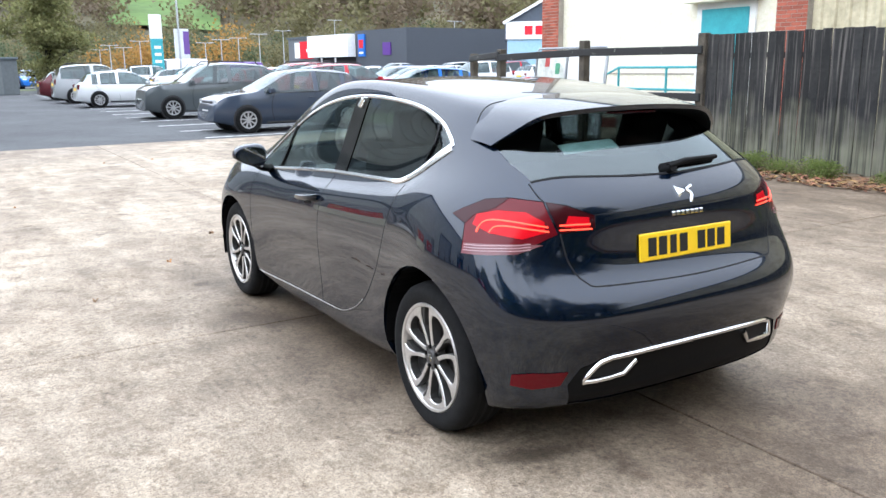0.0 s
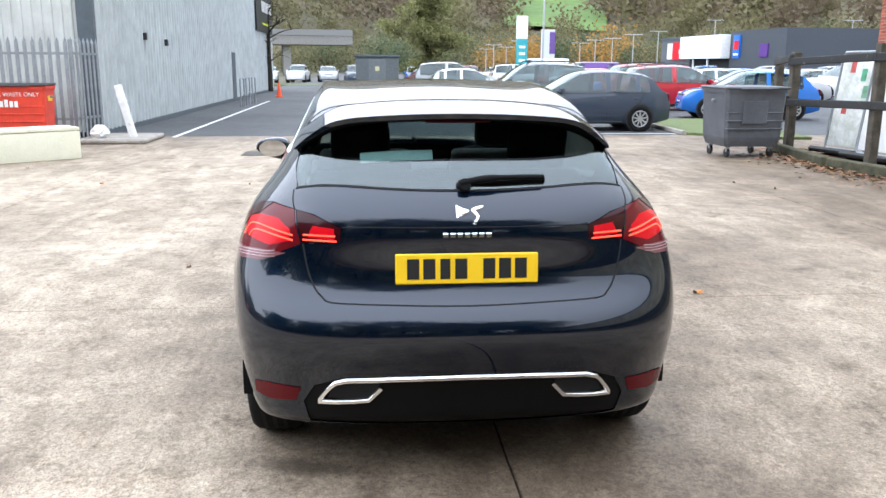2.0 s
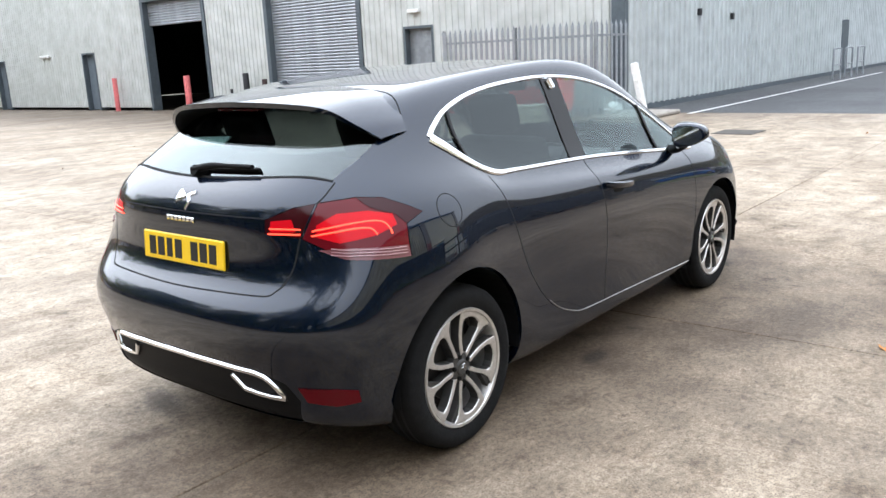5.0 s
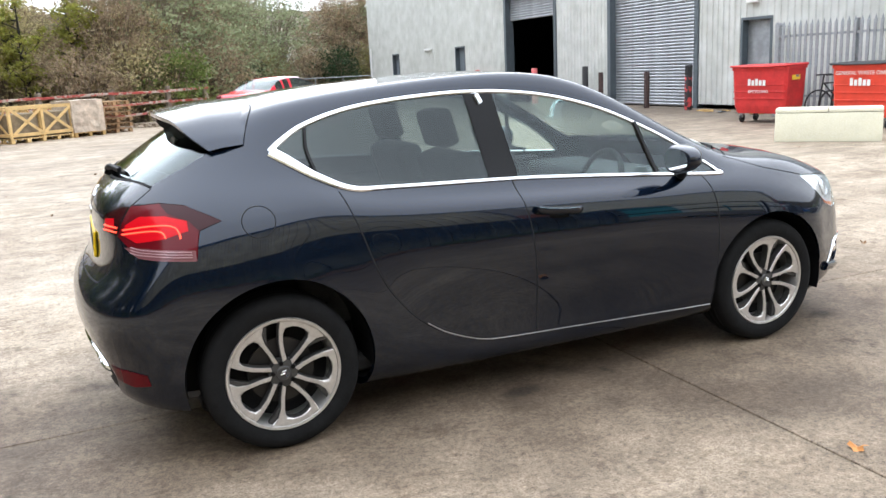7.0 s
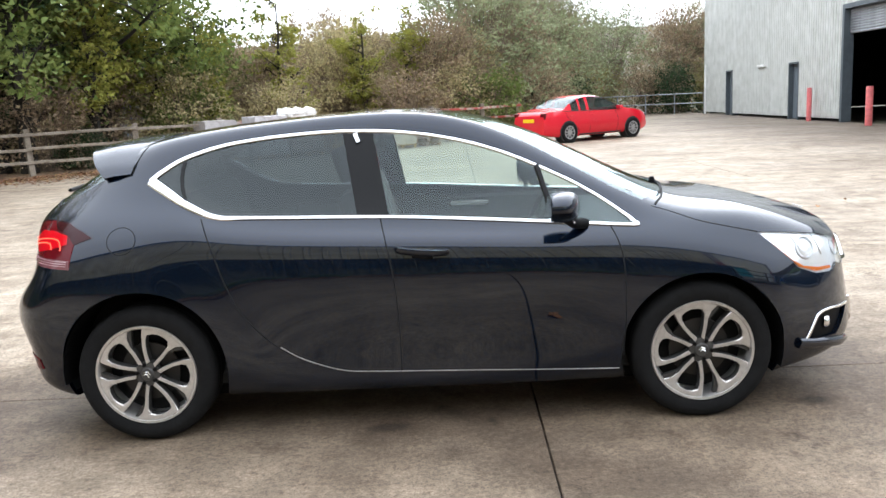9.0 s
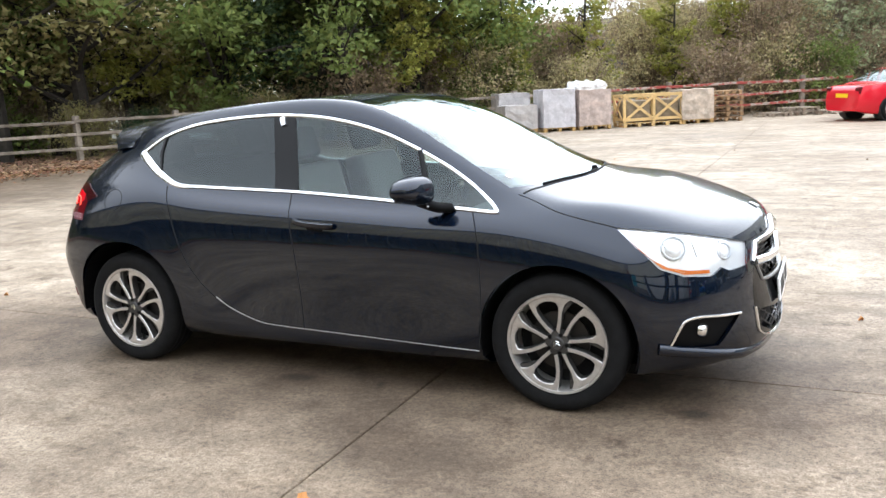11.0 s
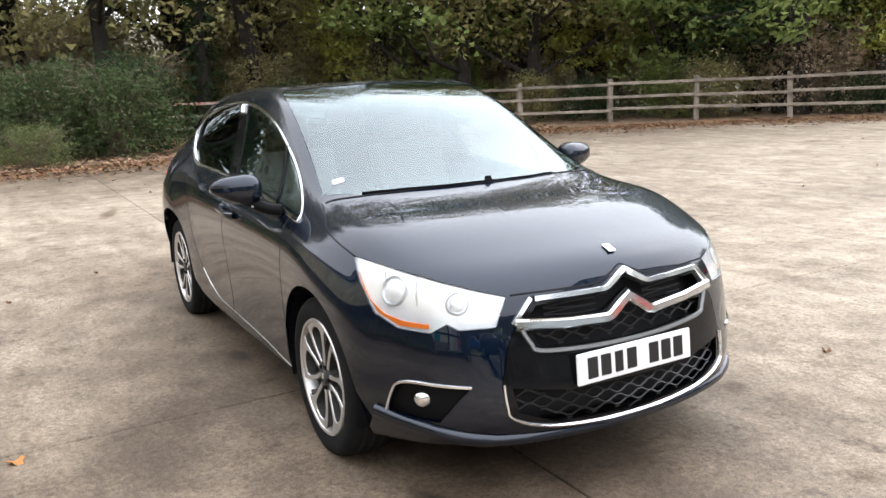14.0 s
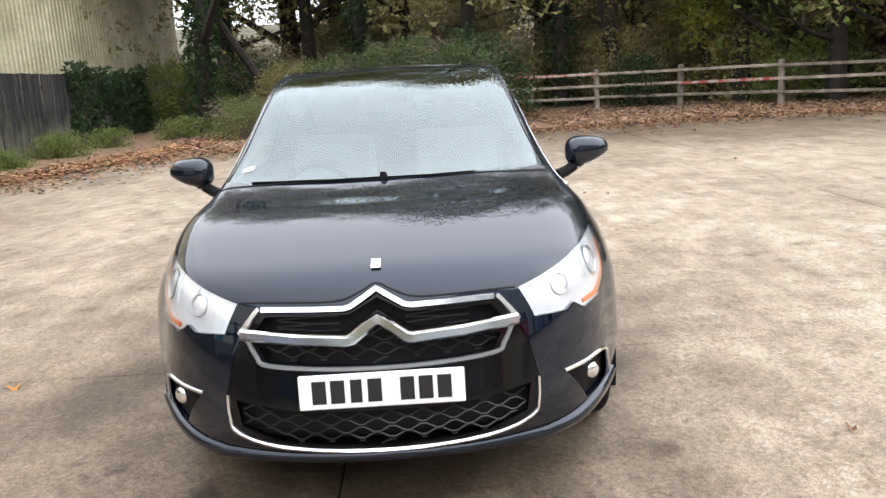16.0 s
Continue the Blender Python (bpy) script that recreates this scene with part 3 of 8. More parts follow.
M_seatp = mat("pale_leather_trim", (0.30, 0.29, 0.27), 0.6)


def glass(name, tint, r0):
    """Tinted sheet glass: see-through, mirror-like by its head-on reflection r0 and more so at a slant."""
    m = bpy.data.materials.new(name)
    m.use_nodes = True
    n, l = m.node_tree.nodes, m.node_tree.links
    n.remove(n["Principled BSDF"])
    tr, gl = n.new("ShaderNodeBsdfTransparent"), n.new("ShaderNodeBsdfGlossy")
    lw, pw, mr, mx = n.new("ShaderNodeLayerWeight"), n.new("ShaderNodeMath"), n.new("ShaderNodeMapRange"), n.new("ShaderNodeMixShader")
    lw.inputs["Blend"].default_value = 0.5
    pw.operation = 'POWER'
    pw.inputs[1].default_value = 5.0
    mr.inputs["To Min"].default_value, mr.inputs["To Max"].default_value = r0, 1.0
    l.new(lw.outputs["Facing"], pw.inputs[0])
    l.new(pw.outputs[0], mr.inputs["Value"])
    tr.inputs[0].default_value = (*tint, 1)
    gl.inputs["Roughness"].default_value = 0.0
    gl.inputs[0].default_value = (0.90, 0.98, 1, 1)
    l.new(mr.outputs["Result"], mx.inputs[0])
    l.new(tr.outputs[0], mx.inputs[1])
    l.new(gl.outputs[0], mx.inputs[2])
    l.new(mx.outputs[0], n["Material Output"].inputs[0])
    return m


M_glassf = glass("windscreen_glass", (0.66, 0.76, 0.76), 0.13)
M_glasss = glass("side_glass", (0.70, 0.80, 0.77), 0.06)
M_glassr = glass("privacy_glass", (0.20, 0.235, 0.24), 0.055)
M_glassb = glass("rear_glass", (0.36, 0.43, 0.42), 0.095)
M_lens = glass("clear_lens", (0.96, 0.97, 0.98), 0.05)
M_clear = glass("glass_inner_face", (1, 1, 1), 0.0)

car = thing("hatchback_car", pose(0, 0, 0), "dark blue five-door hatchback parked on concrete, rear lamps lit", "car")

# outer surface as a tree to lay trims on
from mathutils.bvhtree import BVHTree
VO = [v.co.copy() for v in shell_me.vertices]
VN = [v.normal.copy() for v in shell_me.vertices]
FO = [tuple(p.vertices) for p in shell_me.polygons]
TREE = BVHTree.FromPolygons(VO, FO)


def near(p, off=0.0):
    """The place on the body nearest to p, and its outward normal there."""
    q, nrm, i, d = TREE.find_nearest(Vector(p))
    return q + nrm * off, nrm


def side(x, z, s=-1):
    """The place on the flank at x, z."""
    q, nrm, i, d = TREE.ray_cast(Vector((x, s * 2.0, z)), Vector((0, -s, 0)))
    return q


def layer(d0, d1, z_in=1):
    """A closed skin that follows the body between the depths d0 and d1."""
    b = bmesh.new()
    a = [b.verts.new(v - nn * d0) for v, nn in zip(VO, VN)]
    c = [b.verts.new(v - nn * d1) for v, nn in zip(VO, VN)]
    for f in FO:
        b.faces.new([a[i] for i in f])
        g = b.faces.new([c[i] for i in reversed(f)])
        g.material_index = z_in
    return b


def boolean(bm_a, bm_b, op, solver='EXACT'):
    for q in (bm_a, bm_b):
        if q.calc_volume(signed=True) < 0:
            bmesh.ops.reverse_faces(q, faces=q.faces)
    open_edges = any(not e.is_manifold for e in bm_a.edges)
    oa, ob_ = link("tmp_a", bm_a, [M_paint, M_satin]), link("tmp_b", bm_b, [M_paint, M_satin])
    md = oa.modifiers.new("cut", 'BOOLEAN')
    md.operation, md.solver, md.object = op, solver, ob_
    if solver == 'EXACT':
        md.use_hole_tolerant = open_edges
    bpy.context.view_layer.update()
    me = evaluated(oa)
    out = bmesh.new()
    out.from_mesh(me)
    for o in (oa, ob_):
        m_ = o.data
        bpy.data.objects.remove(o)
        bpy.data.meshes.remove(m_)
    bpy.data.meshes.remove(me)
    return out


def slab(pts, way, deep=0.16, grow=0.0):
    """A solid with the outline pts (places in space) pushed both ways along a direction."""
    way = Vector(way).normalized()
    P = [Vector(p) for p in pts]
    mid = sum(P, Vector()) / len(P)
    if grow:
        out = []
        k = len(P)
        for i in range(k):
            t = (P[(i + 1) % k] - P[i - 1]).normalized()
            nrm = t.cross(way).normalized()
            if nrm.dot(P[i] - mid) < 0:
                nrm = -nrm
            out.append(P[i] + nrm * grow)
        P = out
    b = bmesh.new()
    v0 = [b.verts.new(p - way * deep) for p in P]
    v1 = [b.verts.new(p + way * deep) for p in P]
    k = len(P)
    b.faces.new(v0)
    b.faces.new(v1)
    for i in range(k):
        b.faces.new((v0[i], v0[(i + 1) % k], v1[(i + 1) % k], v1[i]))
    bmesh.ops.triangulate(b, faces=[f for f in b.faces if len(f.verts) > 4])
    bmesh.ops.recalc_face_normals(b, faces=b.faces)
    return b


def flip(pts):
    return [(p[0], -p[1], p[2]) for p in pts]


def clip(poly, p, q):
    """The part of an outline to the left of the line p-q."""
    def sd(a):
        return (q[0] - p[0]) * (a[1] - p[1]) - (q[1] - p[1]) * (a[0] - p[0])
    out = []
    for a, b2 in zip(poly, poly[1:] + poly[:1]):
        da, db = sd(a), sd(b2)
        if da >= 0:
            out.append(a)
        if da * db < 0:
            t = da / (da - db)
            out.append((a[0] + (b2[0] - a[0]) * t, a[1] + (b2[1] - a[1]) * t))
    return out


def ribbon(pts, width, thick=0.006, closed=False, lift=0.0, steps=6, raw=False, smooth=True):
    """A rounded strip laid on the body along a line."""
    P = [Vector(p) for p in pts]
    line = spline(P, steps, closed) if smooth else P
    if raw:
        Q = [(p, near(p)[1]) for p in line]
    else:
        Q = [near(p, lift) for p in line]
    b = bmesh.new()
    n = len(Q)
    rings = []
    for i in range(n):
        a = Q[(i - 1) % n if closed else max(i - 1, 0)][0]
        c = Q[(i + 1) % n if closed else min(i + 1, n - 1)][0]
        t = (c - a).normalized()
        p, nn = Q[i]
        s = t.cross(nn).normalized()
        u = s.cross(t).normalized()
        w = (width(i / (n - 1)) if callable(width) else width) / 2
        prof = [(-w, -0.004), (-w, thick * 0.4), (-w * 0.6, thick), (w * 0.6, thick), (w, thick * 0.4), (w, -0.004)]
        rings.append([b.verts.new(p + s * x + u * y) for x, y in prof])
    for i in range(n if closed else n - 1):
        r0, r1 = rings[i], rings[(i + 1) % n]
        for k in range(6):
            b.faces.new((r0[k], r0[(k + 1) % 6], r1[(k + 1) % 6], r1[k]))
    if not closed:
        b.faces.new(rings[0])
        b.faces.new(rings[-1])
    bmesh.ops.recalc_face_normals(b, faces=b.faces)
    return b


# outlines on the right flank; the left is its mirror image
WIN_TOP = [(-1.245, 1.225), (-1.19, 1.265), (-1.08, 1.322), (-.88, 1.374), (-.6, 1.403), (-.27, 1.410), (.06, 1.378), (.37, 1.298), (.66, 1.17),
           (.84, 1.068), (.97, .975), (1.01, .940)]
WIN_BOT = [(.99, .928), (.6, .958), (.25, .985), (-.15, 1.012), (-.74, 1.036), (-.93, 1.05), (-1.07, 1.11), (-1.18, 1.182)]
WIN = [(v.x, v.y) for v in spline([(x, z, 0) for x, z in WIN_TOP], 4) + spline([(x, z, 0) for x, z in WIN_BOT], 4)]


def flank(poly, s=-1):
    return [(x, s * 0.72, z) for x, z in poly]


W_REAR = clip(WIN, (-.255, .9), (-.345, 1.5))
W_FRONT = clip(WIN, (-.205, 1.5), (-.105, .9))
W_PILL = clip(clip(WIN, (-.345, 1.5), (-.255, .9)), (-.105, .9), (-.205, 1.5))
HEADL = [(1.575, -.785, .865), (1.74, -.74, .848), (1.89, -.67, .825), (1.99, -.585, .797), (2.085, -.455, .757), (2.095, -.505, .665), (2.03, -.61, .66),
         (2.005, -.645, .68), (1.965, -.685, .648), (1.86, -.755, .655), (1.765, -.795, .692), (1.67, -.805, .785)]
TAILO = [(-1.805, -.63, 1.055), (-1.70, -.71, 1.065), (-1.62, -.765, 1.055), (-1.54, -.815, 1.015), (-1.485, -.83, .99), (-1.585, -.84, .962), (-1.60, -.866, .855),
         (-1.66, -.855, .86), (-1.80, -.74, .872), (-1.86, -.60, .938)]
TAILI = [(-1.90, -.455, 1.0), (-1.85, -.55, 1.04), (-1.812, -.622, 1.055), (-1.865, -.592, .94), (-1.905, -.455, .953)]
FOG = [(1.805, -.79, .335), (1.855, -.775, .445), (1.92, -.75, .470), (2.075, -.595, .462), (2.04, -.65, .40), (2.0, -.685, .335)]
REARG = [(-1.715, .615, 1.12), (-1.59, .628, 1.19), (-1.44, .615, 1.272), (-1.36, .52, 1.345), (-1.33, .25, 1.39), (-1.33, 0, 1.395),
         (-1.33, -.25, 1.39), (-1.36, -.52, 1.345), (-1.44, -.615, 1.272), (-1.59, -.628, 1.19), (-1.715, -.615, 1.12), (-1.80, -.3, 1.115), (-1.825, 0, 1.112), (-1.80, .3, 1.115)]
WS = [(1.275, 0), (1.25, .3), (1.17, .56), (1.06, .69), (.80, .635), (.5, .59), (.2, .548), (.12, .50), (.13, .25), (.135, 0)]
WS = [(x, y, 1.15) for x, y in WS] + [(x, -y, 1.15) for x, y in WS[-2:0:-1]]
PANEL = [(2.1, -.39, .745), (2.1, -.47, .60), (2.1, -.505, .46), (2.1, -.485, .36), (2.1, -.34, .30), (2.1, 0, .278),
         (2.1, .34, .30), (2.1, .485, .36), (2.1, .505, .46), (2.1, .47, .60), (2.1, .39, .745), (2.1, .09, .745), (2.1, 0, .80), (2.1, -.09, .745)]
UPG = [(2.1, -.385, .628), (2.1, -.36, .578), (2.1, 0, .563), (2.1, .36, .578), (2.1, .385, .628), (2.1, .10, .655), (2.1, 0, .708), (2.1, -.10, .655)]
MIDG = [(2.1, -.36, .72), (2.1, -.40, .672), (2.1, -.11, .672), (2.1, 0, .735), (2.1, .11, .672), (2.1, .40, .672), (2.1, .36, .72), (2.1, .09, .724), (2.1, 0, .772), (2.1, -.09, .724)]
LOWG = [(2.1, -.475, .455), (2.1, -.46, .37), (2.1, -.33, .318), (2.1, 0, .30), (2.1, .33, .318), (2.1, .46, .37), (2.1, .475, .455), (2.1, .27, .425), (2.1, -.27, .425)]
DIFF = [(-2.0, -.60, .36), (-2.0, -.56, .43), (-2.0, -.46, .468), (-2.0, 0, .482), (-2.0, .46, .468), (-2.0, .56, .43), (-2.0, .60, .36), (-2.0, .58, .27), (-2.0, 0, .25), (-2.0, -.58, .27)]
FW, SW, RW = (.72, -.69, .05), (0, 1, 0), (-.75, -.66, .05)


def both(make):
    b = make(1)
    return merge(b, make(-1))


M_lining = mat("cabin_lining", (0.022, 0.022, 0.023), 1.0, spec=0.0)
bodybm = layer(0, .028)
CUTS = [(flank(poly, s), SW, .30, 0) for poly in (W_REAR, W_FRONT, W_PILL) for s in (-1, 1)]
for pts, way, dp in ((HEADL, FW, .16), (TAILO, RW, .16), (TAILI, RW, .16), (FOG, FW, .14)):
    CUTS += [(pts, way, dp, .003), (flip(pts), (way[0], -way[1], way[2]), dp, .003)]
CUTS += [(REARG, (-.75, 0, .66), .3, .003), (WS, (0, 0, 1), .35, .003), (PANEL, (1, 0, 0), .25, .003), (DIFF, (1, 0, 0), .22, .002)]
for pts, way, dp, gr in CUTS:
    bodybm = boolean(bodybm, slab(pts, way, dp, gr), 'DIFFERENCE')
for x, z, r in ((-1.306, .345, .392), (1.306, .330, .378)):
    for s in (1, -1):
        bodybm = boolean(bodybm, cyl((x, s * .58, z), (x, s * 1.1, z), r, seg=64), 'DIFFERENCE', 'FAST')
body = part("body", bodybm, [M_paint, M_lining], car, "dark blue metallic painted body", smooth=32)


def piece(name, pts, way, material, d0=0.0, d1=0.006, deep=0.16, parent=None, label="", pair=False, keep_grow=0.0):
    """A piece of the skin inside an outline; with pair its mirror image too."""
    two = isinstance(material, list)
    b = boolean(layer(d0, d1, 1 if two else 0), slab(pts, way, deep, keep_grow), 'INTERSECT')
    out = []
    if pair:
        out.append(part(name, mirrored_y(b), material, parent or car, label, smooth=35))
    out.insert(0, part(name, b, material, parent or car, label, smooth=35))
    return out


piece("rear_side_window", flank(W_REAR), SW, [M_glassr, M_clear], .004, .008, .3, label="dark tinted rear door glass", pair=True)
piece("front_side_window", flank(W_FRONT), SW, [M_glasss, M_clear], .004, .008, .3, label="clear front door glass", pair=True)
piece("door_pillar", flank(W_PILL), SW, M_gloss, .0, .012, .3, label="gloss black door pillar", pair=True)
piece("windscreen", WS, (0, 0, 1), [M_glassf, M_clear], .003, .008, .35, label="curved windscreen reflecting the white sky")
piece("rear_window", REARG, (-.75, 0, .66), [M_glassb, M_clear], .003, .008, .3, label="tinted rear window")
heads = piece("headlamp", HEADL, FW, [M_lens, M_clear], .0, .004, label="large clear headlamp with amber lower edge", pair=True)
for k, s in ((0, 1), (1, -1)):
    b = boolean(layer(.012, .017, 0), slab([(x, y * s, z) for x, y, z in HEADL], (FW[0], FW[1] * s, FW[2]), .16, .006), 'INTERSECT')
    bowl = part("lamp_bowl", b, M_silver, heads[k], "bright silver reflector", smooth=35)
    AMB = [(1.635, -.792, .815), (1.675, -.788, .772), (1.72, -.780, .728), (1.785, -.765, .693), (1.86, -.725, .676), (1.945, -.672, .672),
           (1.958, -.684, .658), (1.86, -.748, .660), (1.775, -.788, .692), (1.69, -.800, .765)]
    b = boolean(layer(.005, .010, 0), slab([(x, y * s, z) for x, y, z in AMB], (FW[0], FW[1] * s, FW[2]), .16), 'INTERSECT')
    part("turn_signal", b, M_amber, heads[k], "amber turn signal", smooth=35)
    for x, y, z, r in ((1.80, .715, .765, .056), (1.975, .575, .728, .040)):
        q, nn = near((x, -s * y, z), -.013)
        m = Matrix.Translation(q) @ nn.to_track_quat('Z', 'Y').to_matrix().to_4x4()
        b = lathe([(r, -.004), (r, .004), (r * .9, .006), (r * .84, .003), (r * .80, -.004)], 32, 'Z')
        bmesh.ops.transform(b, matrix=m, verts=b.verts)
        ring = part("projector", b, mat("lamp_ring", (.50, .51, .53), .3, .7), heads[k], "round projector lens", smooth=40)
        b = lathe([(0, .009), (r * .4, .007), (r * .7, .002), (r * .78, -.004)], 24, 'Z')
        bmesh.ops.transform(b, matrix=m, verts=b.verts)
        part("bulb_lens", b, M_silver, ring, smooth=60)
    for t in (.25, .5, .75):
        a, c = Vector((1.60, -.78 * s, .85)).lerp(Vector((2.06, -.49 * s, .755)), t), Vector((1.72, -.79 * s, .74)).lerp(Vector((2.06, -.55 * s, .68)), t)
        part("lamp_fin", ribbon([near(a.lerp(c, u), -.011)[0] for u in (.15, .5, .9)], .006, .004, raw=True), M_alloy, heads[k])
tails = piece("rear_lamp", TAILO, RW, M_red, .0, .010, label="red rear lamp, lit, with a clear lower band", pair=True)
hl = piece("hatch_lamp", TAILI, RW, M_redd, .0, .010, label="dark red inner rear lamp, lit", pair=True)
LEDO = [(-1.852, -.637, .968), (-1.80, -.70, .980), (-1.745, -.752, .990), (-1.695, -.797, .996), (-1.668, -.822, .990), (-1.655, -.836, .968), (-1.652, -.842, .945)]
LEDO2 = [(-1.855, -.635, .950), (-1.80, -.70, .960), (-1.755, -.745, .967), (-1.722, -.776, .968), (-1.705, -.790, .960), (-1.696, -.80, .940)]
LEDI = [[(-1.868, -.595, .972), (-1.90, -.475, .970)], [(-1.870, -.595, .954), (-1.905, -.47, .952)]]
for k, s in ((0, 1), (1, -1)):
    GL = [(-1.843, -.652, .985), (-1.79, -.70, 1.020), (-1.70, -.765, 1.022), (-1.635, -.82, 1.003), (-1.625, -.832, .965), (-1.70, -.80, .940), (-1.80, -.72, .922), (-1.848, -.65, .945)]
    b = boolean(layer(-.0015, .006, 0), slab([(x, y * s, z) for x, y, z in GL], (RW[0], RW[1] * s, RW[2]), .1), 'INTERSECT')
    part("light_guide", b, M_glow, tails[k], "lit red middle of the lamp", smooth=35)
    GI = [(-1.895, -.478, .996), (-1.866, -.555, 1.004), (-1.868, -.575, .962), (-1.902, -.478, .957)]
    b = boolean(layer(-.0015, .006, 0), slab([(x, y * s, z) for x, y, z in GI], (RW[0], RW[1] * s, RW[2]), .1), 'INTERSECT')
    part("light_guide", b, M_glow, hl[k], "lit red middle of the lamp", smooth=35)
    for dz in (0, .011, .022):
        part("lens_rib", ribbon([(-1.615, -.866 * s, .868 + dz), (-1.70, -.83 * s, .872 + dz), (-1.79, -.752 * s, .878 + dz), (-1.825, -.70 * s, .884 + dz)], .0045, .004, lift=.002), M_rib, tails[k])
    for ln in (LEDO, LEDO2):
        part("light_strip", ribbon([(x, y * s, z) for x, y, z in ln], .006, .004), M_led, tails[k], "glowing red light strip")
    for ln in LEDI:
        part("light_strip", ribbon([(x, y * s, z) for x, y, z in ln], .006, .004), M_led, hl[k], "glowing red light strip")
    CL = [(-1.60, -.868, .852), (-1.66, -.858, .856), (-1.80, -.745, .868), (-1.845, -.655, .90), (-1.78, -.765, .905), (-1.70, -.84, .90), (-1.61, -.865, .893)]
    b = boolean(layer(-.002, .006, 0), slab([(x, y * s, z) for x, y, z in CL], (RW[0], RW[1] * s, RW[2]), .1), 'INTERSECT')
    part("reversing_lens", b, M_smoke, tails[k], "pale ribbed lower lens", smooth=35)
    DK = [(-1.70, -.71, 1.066), (-1.62, -.766, 1.057), (-1.54, -.816, 1.017), (-1.485, -.831, .99), (-1.585, -.841, .963), (-1.62, -.82, 1.0), (-1.68, -.76, 1.03)]
    b = boolean(layer(-.002, .006, 0), slab([(x, y * s, z) for x, y, z in DK], (RW[0], RW[1] * s, RW[2]), .1), 'INTERSECT')
    part("lamp_corner", b, M_redd, tails[k], "dark red upper corner", smooth=35)
fogs = piece("fog_lamp", FOG, FW, M_satin, .022, .03, label="black fog lamp recess with chrome edge", pair=True)
for k, s in ((0, 1), (1, -1)):
    fb = [(1.803, -.792, .335), (1.85, -.778, .435), (1.875, -.768, .462), (1.93, -.745, .474), (2.0, -.685, .470), (2.078, -.595, .464)]
    part("chrome_edge", ribbon([(x, y * s, z) for x, y, z in fb], .013, .007), M_chrome, fogs[k], "chrome hook-shaped trim", smooth=50)
    q, nn = near((1.955, -.725 * s, .405), -.012)
    b = lathe([(.0, .004), (.022, .002), (.030, -.006), (.034, -.02)], 24, 'Z')
    bmesh.ops.transform(b, matrix=Matrix.Translation(q) @ Vector((.9, -.4 * s, 0)).to_track_quat('Z', 'Y').to_matrix().to_4x4(), verts=b.verts)
    part("fog_lens", b, M_chrome, fogs[k], "round fog lamp lens", smooth=50)
# front panel with its grilles
pan = boolean(layer(.0, .012, 0), slab(PANEL, (1, 0, 0), .25), 'INTERSECT')
holes = slab(UPG, (1, 0, 0), .3)
merge(holes, slab(MIDG, (1, 0, 0), .3))
merge(holes, slab(LOWG, (1, 0, 0), .3))
pan = boolean(pan, holes, 'DIFFERENCE')
fp = part("front_panel", pan, M_gloss, car, "gloss black front panel", smooth=35)
piece("grille_backing", PANEL, (1, 0, 0), M_seam, .06, .066, .25, parent=fp)


def honeycomb(poly, dy, dz, w=.007):
    """A mesh of flat wavy bars inside an outline, set a little back from the skin."""
    b = bmesh.new()
    ys = [p[1] for p in poly]
    zs = [p[2] for p in poly]
    rows = int((max(zs) - min(zs)) / dz) + 1

    def inside(y, z):
        c = False
        for a, d in zip(poly, poly[1:] + poly[:1]):
            if (a[2] > z) != (d[2] > z) and y < (d[1] - a[1]) * (z - a[2]) / (d[2] - a[2]) + a[1]:
                c = not c
        return c
    for r in range(rows):
        for up in (-1, 1):
            run = []
            y = min(ys)
            i = 0
            while y <= max(ys):
                ph = i % 4
                z = min(zs) + (r + .5) * dz + up * (dz * .10 if ph in (0, 1) else dz * .47)
                if inside(y, z):
                    q, nn, _, _ = TREE.ray_cast(Vector((3, y, z)), Vector((-1, 0, 0)))
                    run.append(q + Vector((-.018, 0, 0)))
                elif len(run) > 1:
                    tube(run, w / 2, 5, b)
                    run = []
                else:
                    run = []
                y += dy / 4 * (1.25 if i % 2 else .75)
                i += 1
            if len(run) > 1:
                tube(run, w / 2, 5, b)
    return b


M_grille = mat("grille_black", (0.010, 0.010, 0.011), 0.35)
part("upper_grille", honeycomb(UPG, .098, .046), M_grille, fp, "black honeycomb grille", smooth=50)
part("lower_grille", honeycomb(LOWG, .098, .046), M_grille, fp, "black honeycomb lower grille", smooth=50)
UG = [TREE.ray_cast(Vector((3, y, z)), Vector((-1, 0, 0)))[0] for y, z in ((-.425, .655), (-.395, .598), (-.365, .570), (-.2, .558), (0, .555), (.2, .558), (.365, .570), (.395, .598), (.425, .655))]
part("grille_surround", ribbon(UG, .016, .007), mat("satin_silver", (.30, .31, .32), .4, .8), fp, "satin silver edge of the upper grille", smooth=40)
for sy in (-1, 1):
    half = [(2.1, sy * y, z) for y, z in ((.36, .72), (.40, .672), (.11, .672), (.012, .728), (.012, .764), (.09, .724))]
    part("middle_grille", honeycomb(half, .4, .022, .005), M_grille, fp, smooth=50)
for z0, dz, yo, w in ((.742, .052, .365, .026), (.643, .066, .44, .037)):
    # a chrome bar that rises to a chevron in the middle
    ln = []
    for y in (-yo, -yo * .6, -.105, -.085, -.045, -.012, 0, .012, .045, .085, .105, yo * .6, yo):
        up = max(0, 1 - abs(y) / .092) * dz + (.022 if abs(y) > .2 and z0 < .7 else 0) * (abs(y) / yo) ** 2
        q, nn, _, _ = TREE.ray_cast(Vector((3, y, z0 + up)), Vector((-1, 0, 0)))
        ln.append(q + nn * .006)
    part("chrome_bar", ribbon(ln, w, .014, raw=True, smooth=False), M_chrome, fp, "chrome grille bar with a chevron", smooth=40)
